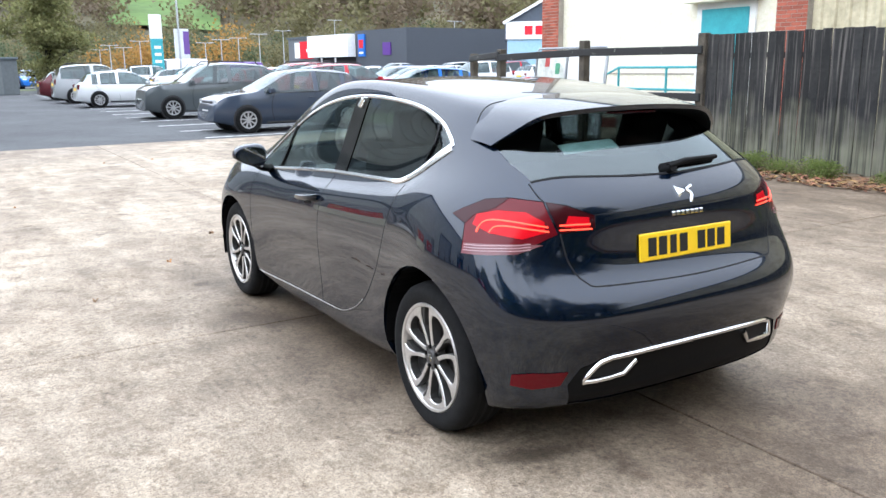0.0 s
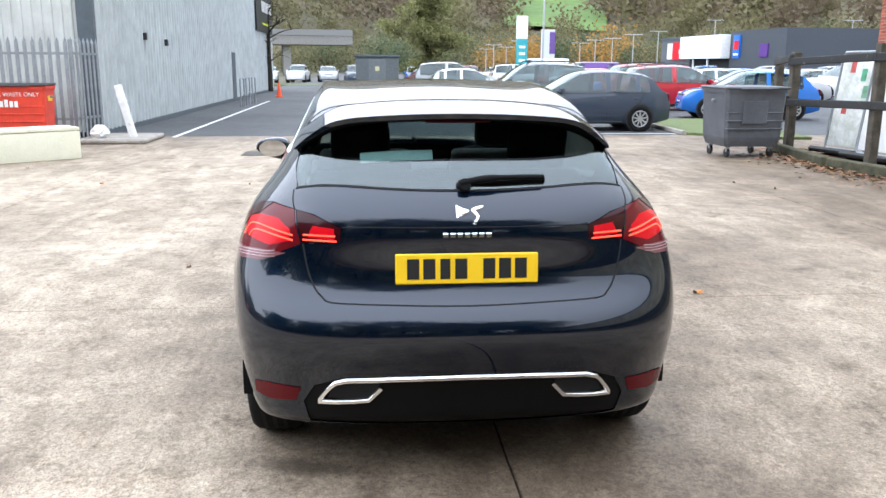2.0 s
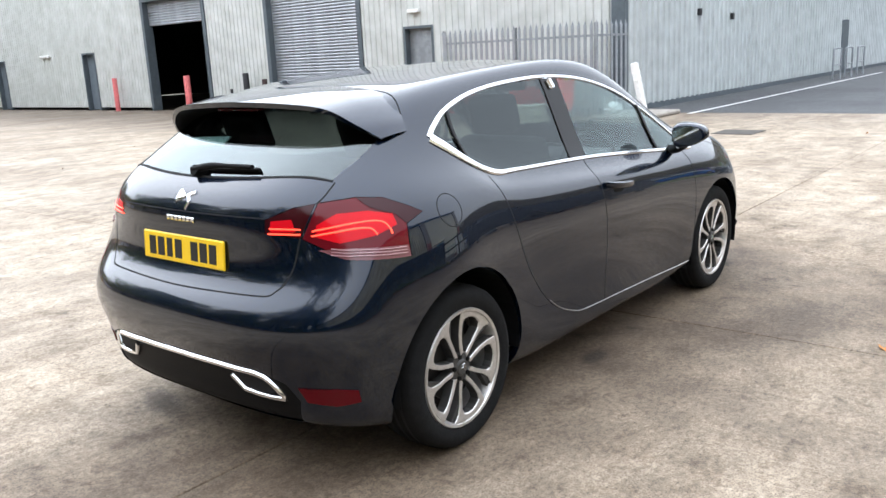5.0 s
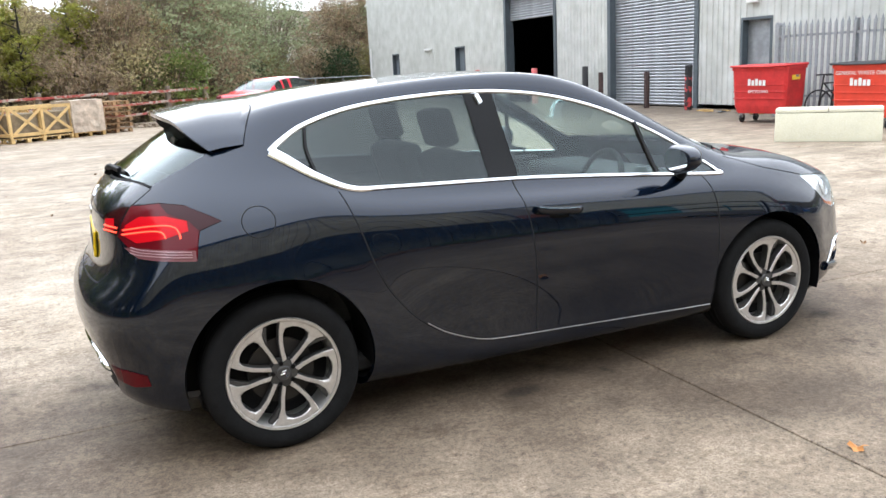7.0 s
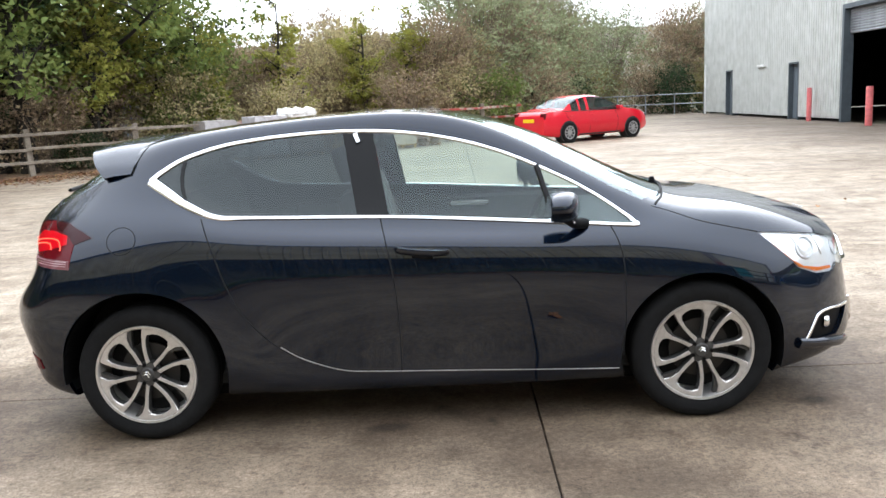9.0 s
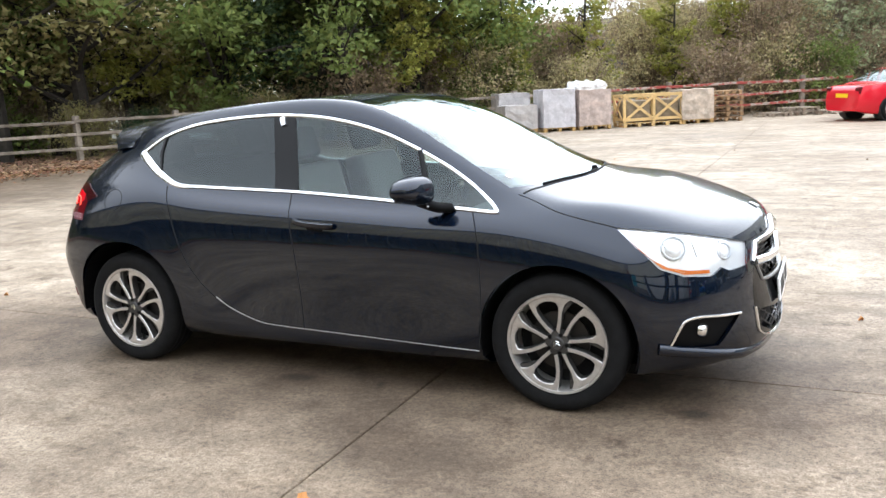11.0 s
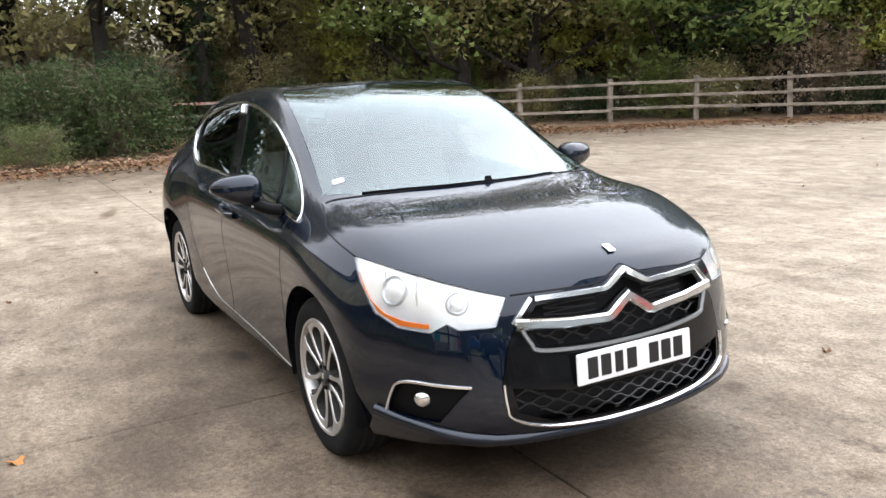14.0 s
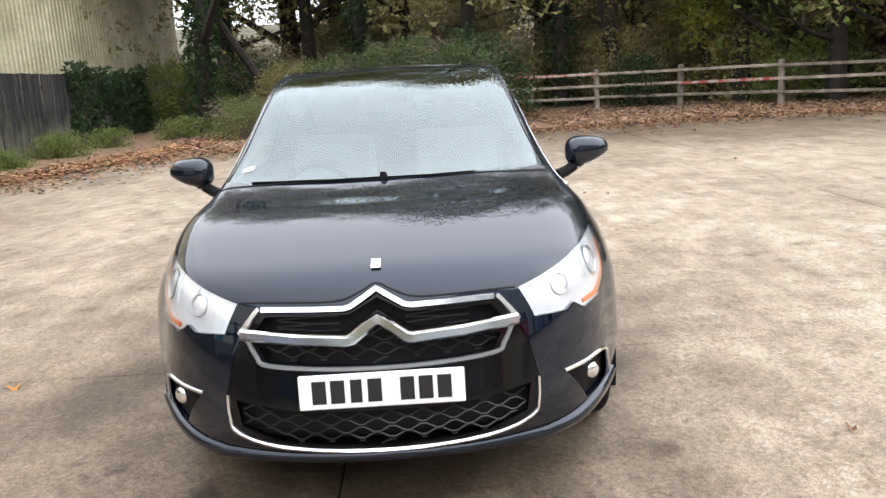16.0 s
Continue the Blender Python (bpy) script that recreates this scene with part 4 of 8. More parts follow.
for s in (1, -1):
    part("chrome_bar", ribbon([(2.1, s * .372, .742), (2.1, s * .41, .70), (2.1, s * .44, .662)], .022, .012), M_chrome, fp, smooth=40)
LC = [(2.1, -.50, .47), (2.1, -.497, .40), (2.1, -.475, .35), (2.1, -.33, .305), (2.1, 0, .286), (2.1, .33, .305), (2.1, .475, .35), (2.1, .497, .40), (2.1, .50, .47)]
part("chrome_surround", ribbon([TREE.ray_cast(Vector((3, p[1], p[2])), Vector((-1, 0, 0)))[0] for p in LC], .011, .009), M_chrome, fp, "thin chrome lower grille surround", smooth=40)

for off, wd, th in ((0, .050, .022),):
    LIP = [(1.76, -.81, .335), (1.84, -.79, .318), (1.95, -.735, .298), (2.06, -.60, .278), (2.12, -.46, .262), (2.15, -.34, .246), (2.17, -.18, .238), (2.18, 0, .235)]
    LIP = LIP + [(x, -y, z) for x, y, z in LIP[-2::-1]]
    part("front_lip", ribbon(LIP, wd, th), M_paint, car, "body-coloured lower bumper lip", smooth=60)


def plate(x, z, material, tilt, nose):
    """A number plate with plain bars for its characters."""
    b = box((-.006, -.26, -.0555), (.006, .26, .0555), .004)
    m = Matrix.Translation((x, 0, z)) @ pose(0, 0, 0, 0, tilt, 0 if nose else 180)
    bmesh.ops.transform(b, matrix=m, verts=b.verts)
    p = part("number_plate", b, material, car, ("white" if nose else "yellow") + " number plate with black bars")
    for i in range(7):
        y = -.196 + i * .058 + (.044 if i > 3 else 0)
        w = .018 if i == 2 else .022
        b = box((.0062, y - w, -.037), (.0075, y + w, .037))
        bmesh.ops.transform(b, matrix=m, verts=b.verts)
        part("plate_bar", b, M_char, p)
    return p


plate(2.215, .492, M_platew, -4, True)
qa, qb = TREE.ray_cast(Vector((-3, .2, .81)), Vector((1, 0, 0)))[0], TREE.ray_cast(Vector((-3, .2, .90)), Vector((1, 0, 0)))[0]
plate(min((qa.x + qb.x) / 2 - .004, qa.x + .02), .855, M_platey, -math.degrees(math.atan2(qb.x - qa.x, .09)), False)
b = box((2.16, -.2, .44), (2.205, .2, .54), .01)
part("plate_holder", b, M_satin, car)
# window trim, seams, strips
for s in (-1, 1):
    top = [side(x, z, s) for x, z in WIN_TOP]
    bot = [side(x, z, s) for x, z in WIN_BOT]
    part("window_trim", ribbon(top, lambda u: .016 + .008 * (1 - u) ** 4, .0035), M_chrome, car, "bright chrome window surround", smooth=40)
    part("window_trim", ribbon([top[-1]] + bot + [top[0]], lambda u: .020 + .026 * max(0, min(1, (u - .55) / .35)), .009), M_chrome, car, smooth=40)
    part("pillar_badge", ribbon([side(-.272, 1.395, s), side(-.255, 1.355, s)], .030, .016), M_chrome, car, "small bright pillar badge", smooth=40)
    for ln in ([(-.995, 1.045), (-.965, .97), (-.93, .87), (-.88, .72), (-.82, .60), (-.70, .46), (-.55, .365), (-.34, .30), (-.1, .285)],
               [(-.165, 1.005), (-.145, .92), (-.115, .75), (-.10, .55), (-.10, .29)],
               [(.895, .93), (.925, .86), (.945, .75), (.95, .55), (.94, .40), (.925, .27)]):
        part("door_seam", ribbon([side(x, z, s) for x, z in ln], .006, .0008), M_seam, car)
    part("sill_strip", ribbon([side(x, z, s) for x, z in ((-.66, .435), (-.58, .382), (-.48, .338), (-.36, .303), (-.2, .291), (0, .284), (.5, .268), (.92, .262))], .004, .003), M_alloy, car, "thin bright sill strip", smooth=40)
    part("hood_seam", ribbon([(1.10, s * .715, 1.0), (1.18, s * .735, .978), (1.30, s * .775, .93), (1.43, s * .79, .90), (1.575, s * .785, .868)], .006, .0008), M_seam, car)
    part("divider", ribbon([side(.575, 1.215, s), side(.61, 1.09, s), side(.645, .965, s)], .026, .006), M_gloss, car, "black window divider")
    part("divider", ribbon([side(-1.085, 1.31, s), side(-1.095, 1.22, s), side(-1.075, 1.13, s)], .016, .006), M_gloss, car, "black window divider")
    part("hatch_seam", ribbon([(-1.715, s * .63, 1.115), (-1.77, s * .632, 1.08), (-1.812, s * .626, 1.058)], .006, .0008), M_seam, car)
part("hatch_seam", ribbon([(-1.865, .592, .938), (-1.89, .57, .83), (-1.94, .53, .765), (-1.97, .44, .738), (-2.0, 0, .727),
                           (-1.97, -.44, .738), (-1.94, -.53, .765), (-1.89, -.57, .83), (-1.865, -.592, .938)], .007, .0008), M_seam, car)
part("hatch_seam", ribbon([(-1.89, .45, 1.0), (-1.925, .2, 1.003), (-1.93, 0, 1.003), (-1.925, -.2, 1.003), (-1.89, -.45, 1.0)], .005, .0008), M_seam, car)
part("hood_seam", ribbon([(2.09, -.44, .762), (2.13, -.25, .762), (2.145, -.12, .765), (2.14, -.05, .79), (2.13, 0, .812), (2.14, .05, .79), (2.145, .12, .765),
                          (2.13, .25, .762), (2.09, .44, .762)], .007, .001), M_seam, car)
for s in (-1, 1):
    q, nn = near((-1.35, s * .85, .972))
    u = nn.cross(Vector((0, 0, 1))).normalized()
    w = u.cross(nn)
    if s < 0:
        ring = [q + (u * math.cos(a) + w * math.sin(a)) * .066 for a in (2 * math.pi * k / 40 for k in range(40))]
        part("fuel_flap_seam", ribbon(ring, .004, .0008, closed=True, steps=1), M_seam, car)
# badges and handles
part("tail_badge", ribbon([(-1.915, y, 1.063) for y in (.038, .026, .013, .0, -.008)], lambda u: .052 * (1 - u) + .006, .006, smooth=False), M_chrome, car, "small chrome emblem")
for ln in ([(-.048, .034), (-.026, .024), (-.008, .014)], [(-.008, .014), (-.022, -.006), (-.030, -.018)], [(-.030, -.018), (-.022, -.034), (-.016, -.048)]):
    part("tail_badge", ribbon([(-1.915, -.012 + y, 1.055 + z) for y, z in ln], .013, .006), M_chrome, car, "small chrome emblem")
for i in range(7):
    y = .078 - i * .026
    part("tail_badge", ribbon([(-1.93, y + .009, .975), (-1.93, y - .009, .975)], .018, .005), M_chrome, car)
q, nn = near((2.07, 0, .853), .002)
b = box((-.024, -.016, 0), (.024, .016, .006), .002)
bmesh.ops.transform(b, matrix=Matrix.Translation(q) @ pose(0, 0, 0, 0, 22, 0), verts=b.verts)
part("hood_badge", b, M_silver, car, "small pale rectangular badge on the hood")


def handle(s):
    pts = [side(x, z, s) for x, z in ((-.085, .872), (-.07, .870), (.0, .861), (.10, .853), (.135, .850))]
    pts = [p + Vector((0, s * o, 0)) for p, o in zip(pts, (.004, .03, .038, .032, .006))]
    h = part("door_handle", tube(spline(pts, 5), .017, 8, flat=1.3), M_paint, car, "body-coloured pull handle", smooth=50)
    part("handle_bowl", ribbon([side(-.02, .845, s), side(.03, .838, s), (side(.075, .838, s))], .035, .002), M_satin, h)


handle(-1)
handle(1)


def door_mirror(s):
    """A rounded door mirror on a short foot."""
    b = bmesh.new()
    bmesh.ops.create_uvsphere(b, u_segments=28, v_segments=16, radius=1)
    for v in b.verts:
        x, y, z = v.co
        e = 0.72
        f = lambda t: math.copysign(abs(t) ** e, t)
        t_ = (f(y) + 1) / 2
        up = 1.040 + .076 * f(z) * (1.06 - .24 * t_)
        if z < 0:
            up += .050 * t_ * t_ * -f(z)
        v.co = Vector((.655 + .085 * f(x) * (1.05 - .35 * t_) - .025 * y, s * (.955 + .108 * f(y)), up))
        v.co.x = max(v.co.x, .600)
    m = part("door_mirror", b, M_paint, car, "dark blue door mirror with a lamp in its foot", smooth=50)
    b = bmesh.new()
    bmesh.ops.create_circle(b, cap_ends=True, segments=28, radius=1)
    for v in b.verts:
        v.co = Vector((.5975, s * (.955 + v.co.x * .086), 1.045 + v.co.y * .053))
    part("mirror_glass", b, mat("mirror", (.8, .82, .84), .02, 1.0), m)
    b = tube(spline([(.78, s * .785, .945), (.73, s * .84, .955), (.69, s * .90, .985), (.67, s * .93, 1.0)], 4), .026, 10)
    part("mirror_foot", b, M_satin, m, smooth=50)
    b = box((.675, s * .885 - .022, .962), (.72, s * .885 + .022, .974), .005)
    part("mirror_lamp", b, M_silver, m)


door_mirror(-1)
door_mirror(1)


def roof_spoiler():
    rows = [[(-1.235, 0, 1.432), (-1.245, .28, 1.424), (-1.27, .50, 1.393), (-1.325, .615, 1.315), (-1.345, .655, 1.262)],
            [(-1.43, 0, 1.424), (-1.435, .28, 1.415), (-1.45, .48, 1.383), (-1.455, .60, 1.31), (-1.43, .655, 1.255)],
            [(-1.635, 0, 1.392), (-1.625, .28, 1.384), (-1.59, .47, 1.362), (-1.545, .575, 1.305), (-1.48, .645, 1.245)],
            [(-1.632, 0, 1.372), (-1.62, .28, 1.364), (-1.585, .46, 1.345), (-1.54, .565, 1.292), (-1.475, .64, 1.240)],
            [(-1.43, 0, 1.350), (-1.43, .28, 1.342), (-1.42, .46, 1.315), (-1.42, .57, 1.270), (-1.42, .62, 1.235)]]
    b = bmesh.new()
    g = []
    for r in rows:
        full = [(x, -y, z) for x, y, z in r[:0:-1]] + r
        g.append([b.verts.new(v) for v in spline(full, 4)])
    for r0, r1 in zip(g, g[1:]):
        for i in range(len(r0) - 1):
            b.faces.new((r0[i], r0[i + 1], r1[i + 1], r1[i])).material_index = 1 if r0 is g[3] else 0
    bmesh.ops.recalc_face_normals(b, faces=b.faces)
    sp = part("roof_spoiler", b, [M_paint, M_satin], car, "body-coloured roof spoiler over the rear window", smooth=40)
    part("spoiler_seam", ribbon([(x, -y, z) for x, y, z in rows[0][:0:-1]] + rows[0], .006, .002), M_seam, sp)
    part("brake_light", box((-1.62, -.13, 1.355), (-1.585, .13, 1.368), .004), M_redd, sp)


roof_spoiler()
# tail skirt with its chrome loops
dif = piece("rear_skirt", DIFF, (1, 0, 0), M_satin, .006, .014, .22, label="black rear skirt with chrome exhaust trim")[0]
EX = [(-2.0, .315, .432), (-1.99, .335, .408), (-1.98, .36, .378), (-1.97, .42, .372), (-1.96, .48, .368), (-1.955, .545, .366), (-1.955, .540, .376), (-1.97, .52, .405), (-1.975, .495, .438),
      (-1.98, .478, .452), (-2.0, .44, .460), (-2.01, .35, .464), (-2.02, .25, .468), (-2.02, .12, .471), (-2.025, 0, .472)]
EXF = [near(p, -.002)[0] for p in EX]
EXF = EXF + [Vector((p.x, -p.y, p.z)) for p in EXF[-2::-1]]
part("chrome_trim", ribbon(EXF, .021, .011, raw=True, smooth=False), M_chrome, dif, "chrome bar joining two exhaust frames", smooth=45)
for s in (1, -1):
    P = [(-1.99, s * .33, .40), (-1.98, s * .38, .378), (-1.97, s * .51, .382), (-1.985, s * .49, .43), (-2.0, s * .43, .452), (-2.0, s * .32, .455)]
    b = boolean(layer(.0, .01, 0), slab(P, (1, 0, 0), .1), 'INTERSECT')
    part("exhaust_mouth", b, M_seam, dif)
    RF = [(-1.945, s * .605, .418), (-1.87, s * .73, .418), (-1.825, s * .785, .408), (-1.815, s * .785, .362), (-1.87, s * .72, .350), (-1.93, s * .63, .362)]
    b = boolean(layer(-.004, .004, 0), slab(RF, (-.8, s * .6, 0), .1), 'INTERSECT')
    part("rear_reflector", b, mat("reflector_red", (0.085, 0.003, 0.006), 0.25, coat=0.3, spec=0.05), car, "dark red bumper reflector", smooth=35)
# wipers
part("glass_seal", ribbon([(-1.715, -.62, 1.118), (-1.80, -.3, 1.112), (-1.825, 0, 1.109), (-1.80, .3, 1.112), (-1.715, .62, 1.118)], .012, .003), M_seam, car, "black seal along the rear window")
w = part("rear_wiper", tube(spline([(-1.845, .02, 1.150), (-1.835, -.10, 1.168), (-1.81, -.30, 1.168)], 6), [.014] * 7 + [.010] * 6, 8), M_satin, car, "black rear wiper arm", smooth=50)
part("wiper_hub", cyl((-1.80, 0, 1.13), (-1.855, 0, 1.15), .03, .022, 16), M_satin, w, smooth=50)
part("wiper_blade", ribbon([(-1.80, .02, 1.14), (-1.80, -.15, 1.15), (-1.78, -.31, 1.15)], .012, .012), M_satin, w)
w = part("front_wiper", ribbon([(1.29, .02, 1.045), (1.275, -.2, 1.05), (1.22, -.42, 1.045), (1.17, -.56, 1.035)], .007, .010), M_satin, car, "black front wiper", smooth=50)
part("wiper_blade", ribbon([(1.29, .0, 1.045), (1.275, .2, 1.05), (1.23, .38, 1.045)], .006, .008), M_satin, w, smooth=50)
part("wiper_hub", cyl((1.275, .0, 1.03), (1.27, .0, 1.062), .02, .014, 14), M_satin, w, smooth=50)
part("cowl", ribbon([(1.12, -.70, .995), (1.20, -.5, 1.02), (1.285, 0, 1.03), (1.20, .5, 1.02), (1.12, .70, .995)], .012, .003), M_satin, car, "black scuttle strip under the windscreen")
part("tax_sticker", ribbon([(1.03, -.60, 1.06), (1.0, -.60, 1.08)], .05, .001), M_white, car, "small round white sticker inside the windscreen")


def wheel(x, s):
    """Tyre, ten-spoke alloy in five pairs, brake disc."""
    wh = new("wheel")
    wh.parent = car
    wh.matrix_world = pose(x, s * .748, .328, 0, -12 if x > 0 else 24, 0 if s < 0 else 180)
    # outward is -y in its own frame
    prof = [(.236, .10), (.252, .108), (.285, .112), (.310, .104), (.324, .086), (.3295, .05), (.330, 0), (.3295, -.05), (.324, -.086), (.310, -.104), (.285, -.112), (.252, -.106), (.236, -.096)]
    b = lathe(prof, 64)
    ty = part("tyre", b, M_tyre, wh, "black road tyre", smooth=50)
    b = bmesh.new()
    for k in range(3):
        merge(b, lathe([(.3312, -.056 + k * .042), (.3312, -.040 + k * .042)], 64))
    part("tread", b, M_seam, ty)
    rim = lathe([(.242, -.098), (.238, -.106), (.228, -.104), (.222, -.092), (.215, -.05), (.205, .06), (.235, .10)], 64)
    part("rim", rim, M_alloy, wh, "silver alloy rim", smooth=45)
    part("brake_disc", cyl((0, -.02, 0), (0, -.035, 0), .14, seg=40), M_disc, wh, smooth=40)
    part("wheel_back", cyl((0, .01, 0), (0, .03, 0), .222, seg=40), M_seam, wh)
    PETAL = [((-.022, .045), (-.011, .050)), ((-.043, .095), (-.032, .098)), ((-.058, .140), (-.046, .143)), ((-.082, .176), (-.054, .174)), ((-.116, .195), (-.048, .197)),
             ((-.07, .217), (-.022, .211)), ((0, .228), (.012, .215)), ((.05, .2225), (.042, .208)), ((.092, .208), (.067, .192)), ((.083, .17), (.069, .166)),
             ((.065, .12), (.053, .120)), ((.042, .078), (.031, .080)), ((.021, .045), (.010, .050))]
    # broad spokes, the wide wing on the clockwise side of each loop
    PETAL = [((-o[0], o[1]), (-.86 * n_[0], n_[1] + .14 * (.14 - n_[1]))) for o, n_ in PETAL]
    for i in range(5):
        a0 = 2 * math.pi * i / 5
        b = bmesh.new()
        rings = []
        ca, sa = math.cos(a0), math.sin(a0)
        for o, n_ in PETAL:
            ring = []
            for (px, pz), dy in ((o, .045), (o, .004), (tuple(.88 * u + .12 * v for u, v in zip(o, n_)), 0), (tuple(.12 * u + .88 * v for u, v in zip(o, n_)), 0), (n_, .004), (n_, .045)):
                yo = -.088 - .012 * min(1, math.hypot(px, pz) / .228) ** 2
                ring.append(b.verts.new((px * ca - pz * sa, yo + dy, px * sa + pz * ca)))
            rings.append(ring)
        for r0, r1 in zip(rings, rings[1:]):
            for k in range(6):
                f = b.faces.new((r0[k], r0[(k + 1) % 6], r1[(k + 1) % 6], r1[k]))
                f.material_index = 0 if k in (1, 2, 3) else 1
        b.faces.new(rings[0])
        b.faces.new(rings[-1])
        bmesh.ops.recalc_face_normals(b, faces=b.faces)
        sp = part("spoke", b, [M_alloy, M_alloyd], wh, "bright looped spoke with dark flanks")
        b = prism([(.056, .128), (.084, .176), (.114, .195), (.128, .186), (.092, .160)], -.088, -.06)
        bmesh.ops.rotate(b, matrix=Matrix.Rotation(-a0, 3, 'Y'), verts=b.verts)
        part("spoke_web", b, M_alloyd, sp)
    part("hub", lathe([(.0, -.096), (.028, -.095), (.034, -.088), (.058, -.084), (.062, -.05)], 32), M_alloyd, wh, "grey hub cap", smooth=40)
    for i in range(5):
        a = 2 * math.pi * (i + .5) / 5
        part("wheel_nut", cyl((.046 * math.sin(a), -.078, .046 * math.cos(a)), (.046 * math.sin(a), -.094, .046 * math.cos(a)), .009, seg=8), M_satin, wh)
    b = bmesh.new()
    for k in (0, .012):
        tube([(-.014, -.097, -.008 + k), (0, -.097, .004 + k), (.014, -.097, -.008 + k)], .003, 5, b)
    part("hub_emblem", b, M_chrome, wh)


for x in (-1.306, 1.306):
    for s in (-1, 1):
        wheel(x, s)
        zc, r = (.345, .388) if x < 0 else (.330, .374)
        b = lathe([(r, -.14), (r, .14)], 48)
        bmesh.ops.delete(b, geom=[v for v in b.verts if v.co.z < -.10], context='VERTS')
        bmesh.ops.transform(b, matrix=Matrix.Translation((x, s * .715, zc)), verts=b.verts)
        part("arch_liner", b, M_satin, car)
        b = cyl((x, s * .56, zc), (x, s * .57, zc), r, seg=40)
        bmesh.ops.bisect_plane(b, geom=b.verts[:] + b.edges[:] + b.faces[:], plane_co=(0, 0, .2), plane_no=(0, 0, -1), clear_outer=True)
        part("arch_liner", b, M_satin, car)
# cabin
cabin = part("floor_pan", box((-1.6, -.72, .22), (1.3, .72, .30), .02), M_seat, car)
# added slab below the floor, there to block light from reaching under the car
part("under_tray", box((-1.62, -.64, .140), (1.70, .64, .215), .02), M_satin, car)


M_seatl = mat("grey_leather", (0.11, 0.107, 0.10), 0.6, var=0.15, scale=15)


def seat(x, y, w, tilt, front=True):
    b = box((x - .25, y - w, .42), (x + .25, y + w, .58), .06, seg=3)
    st = part("seat", b, M_seat, car, "dark cloth seat", smooth=60)
    b = box((-.07, -w, 0), (.07, w, .62), .055, seg=3)
    bmesh.ops.transform(b, matrix=Matrix.Translation((x - .27, y, .52)) @ pose(0, 0, 0, 0, -tilt, 0), verts=b.verts)
    bk = part("backrest", b, M_seatl if front else M_seat, st, smooth=60)
    top = Matrix.Translation((x - .27, y, .52)) @ pose(0, 0, 0, 0, -tilt, 0)
    for yy in ([0] if front else [-.38 * w / .6, .38 * w / .6]):
        b = box((-.045, yy - .125, .66), (.05, yy + .125, .84), .04, seg=3)
        bmesh.ops.transform(b, matrix=top, verts=b.verts)
        part("headrest", b, M_seat, bk, smooth=60)


seat(.12, .36, .25, 16)
seat(.12, -.36, .25, 16)
seat(-.78, 0, .60, 18, False)
b = box((.72, -.68, .62), (1.12, .68, .90), .06, seg=3)
part("dashboard", b, M_seat, car, "dark dashboard", smooth=60)
sw = part("steering_wheel", tube([(.0, .175 * math.cos(a), .175 * math.sin(a)) for a in (2 * math.pi * k / 32 for k in range(32))], .015, 8, closed=True), M_satin, car, "steering wheel with pale spokes", smooth=60)
sw.matrix_world = pose(.58, -.36, .88, 0, 22, 0)
b = box((-.02, -.06, -.06), (.03, .06, .05), .02)
box((-.005, -.17, -.02), (.01, .17, .01), .004, bm=b)
hubp = part("wheel_hub", b, M_satin, sw)
b = box((.30, -.11, 1.315), (.33, .11, 1.385), .012)
part("inner_mirror", b, M_satin, car, "black inner mirror")
part("sensor_box", box((.24, -.06, 1.37), (.42, .06, 1.43), .02), M_satin, car)
for s in (-1, 1):
    part("door_lining", box((-.85, s * .745 - .02, .35), (.85, s * .745 + .02, .93), .02), M_seat, car)
    part("door_lining_pull", box((.15, s * .715 - .01, .86), (.40, s * .715 + .01, .89), .008), M_seatp, car)
part("paper_sheet", ribbon([near((-1.60, y, 1.21), -.03)[0] for y in (.10, .17, .24, .31, .38)], .06, .002, raw=True), mat("pale_green_card", (0.70, 0.88, 0.86), 0.6), car, "pale green card behind the rear window")

# ---- along the warehouse: palisade, bins, bollards ----
def palisade():
    ob = thing("palisade_fence", pose(0, 0, 0), "galvanised steel palisade fence round a bicycle corner", "fence")
    b = box((-0.035, -0.008, 0.05), (0.035, 0.008, 2.0))
    for v in b.verts:
        if abs(v.co.x) < 0.04:
            v.co.y += 0.012 * (1 - abs(v.co.x) / 0.035)
    cyl((0, 0.01, 2.0), (0, 0.01, 2.1), 0.035, 0.002, 4, bm=b)
    pale = bpy.data.meshes.new("pale")
    b.to_mesh(pale)
    b.free()
    pale.materials.append(M_galv)
    runs = [((12.75, 10.4), (12.75, 6.2)), ((13.95, 11.3), (12.75, 10.4)), ((12.75, 6.2), (13.95, 6.0))]
    for p, q in runs:
        p, q = Vector((*p, 0)), Vector((*q, 0))
        d = q - p
        n = int(d.length / 0.155)
        a = math.atan2(d.y, d.x)
        for i in range(n):
            o = new("pale", pale)
            o.parent = ob
            o.matrix_world = Matrix.Translation(p + d * ((i + 0.5) / n)) @ Matrix.Rotation(a, 4, 'Z')
        for z in (0.45, 1.75):
            b = box((0, -0.005, z), (d.length, 0.03, z + 0.05))
            bmesh.ops.transform(b, matrix=Matrix.Translation(p) @ Matrix.Rotation(a, 4, 'Z') @ Matrix.Translation((0, 0.02, 0)), verts=b.verts)
            part("fence_rail", b, M_galv, ob)
    for x, y in ((12.78, 10.4), (12.78, 8.3), (12.78, 6.2)):
        part("fence_post", box((x, y - 0.035, 0), (x + 0.07, y + 0.035, 2.05)), M_galv, ob)


palisade()


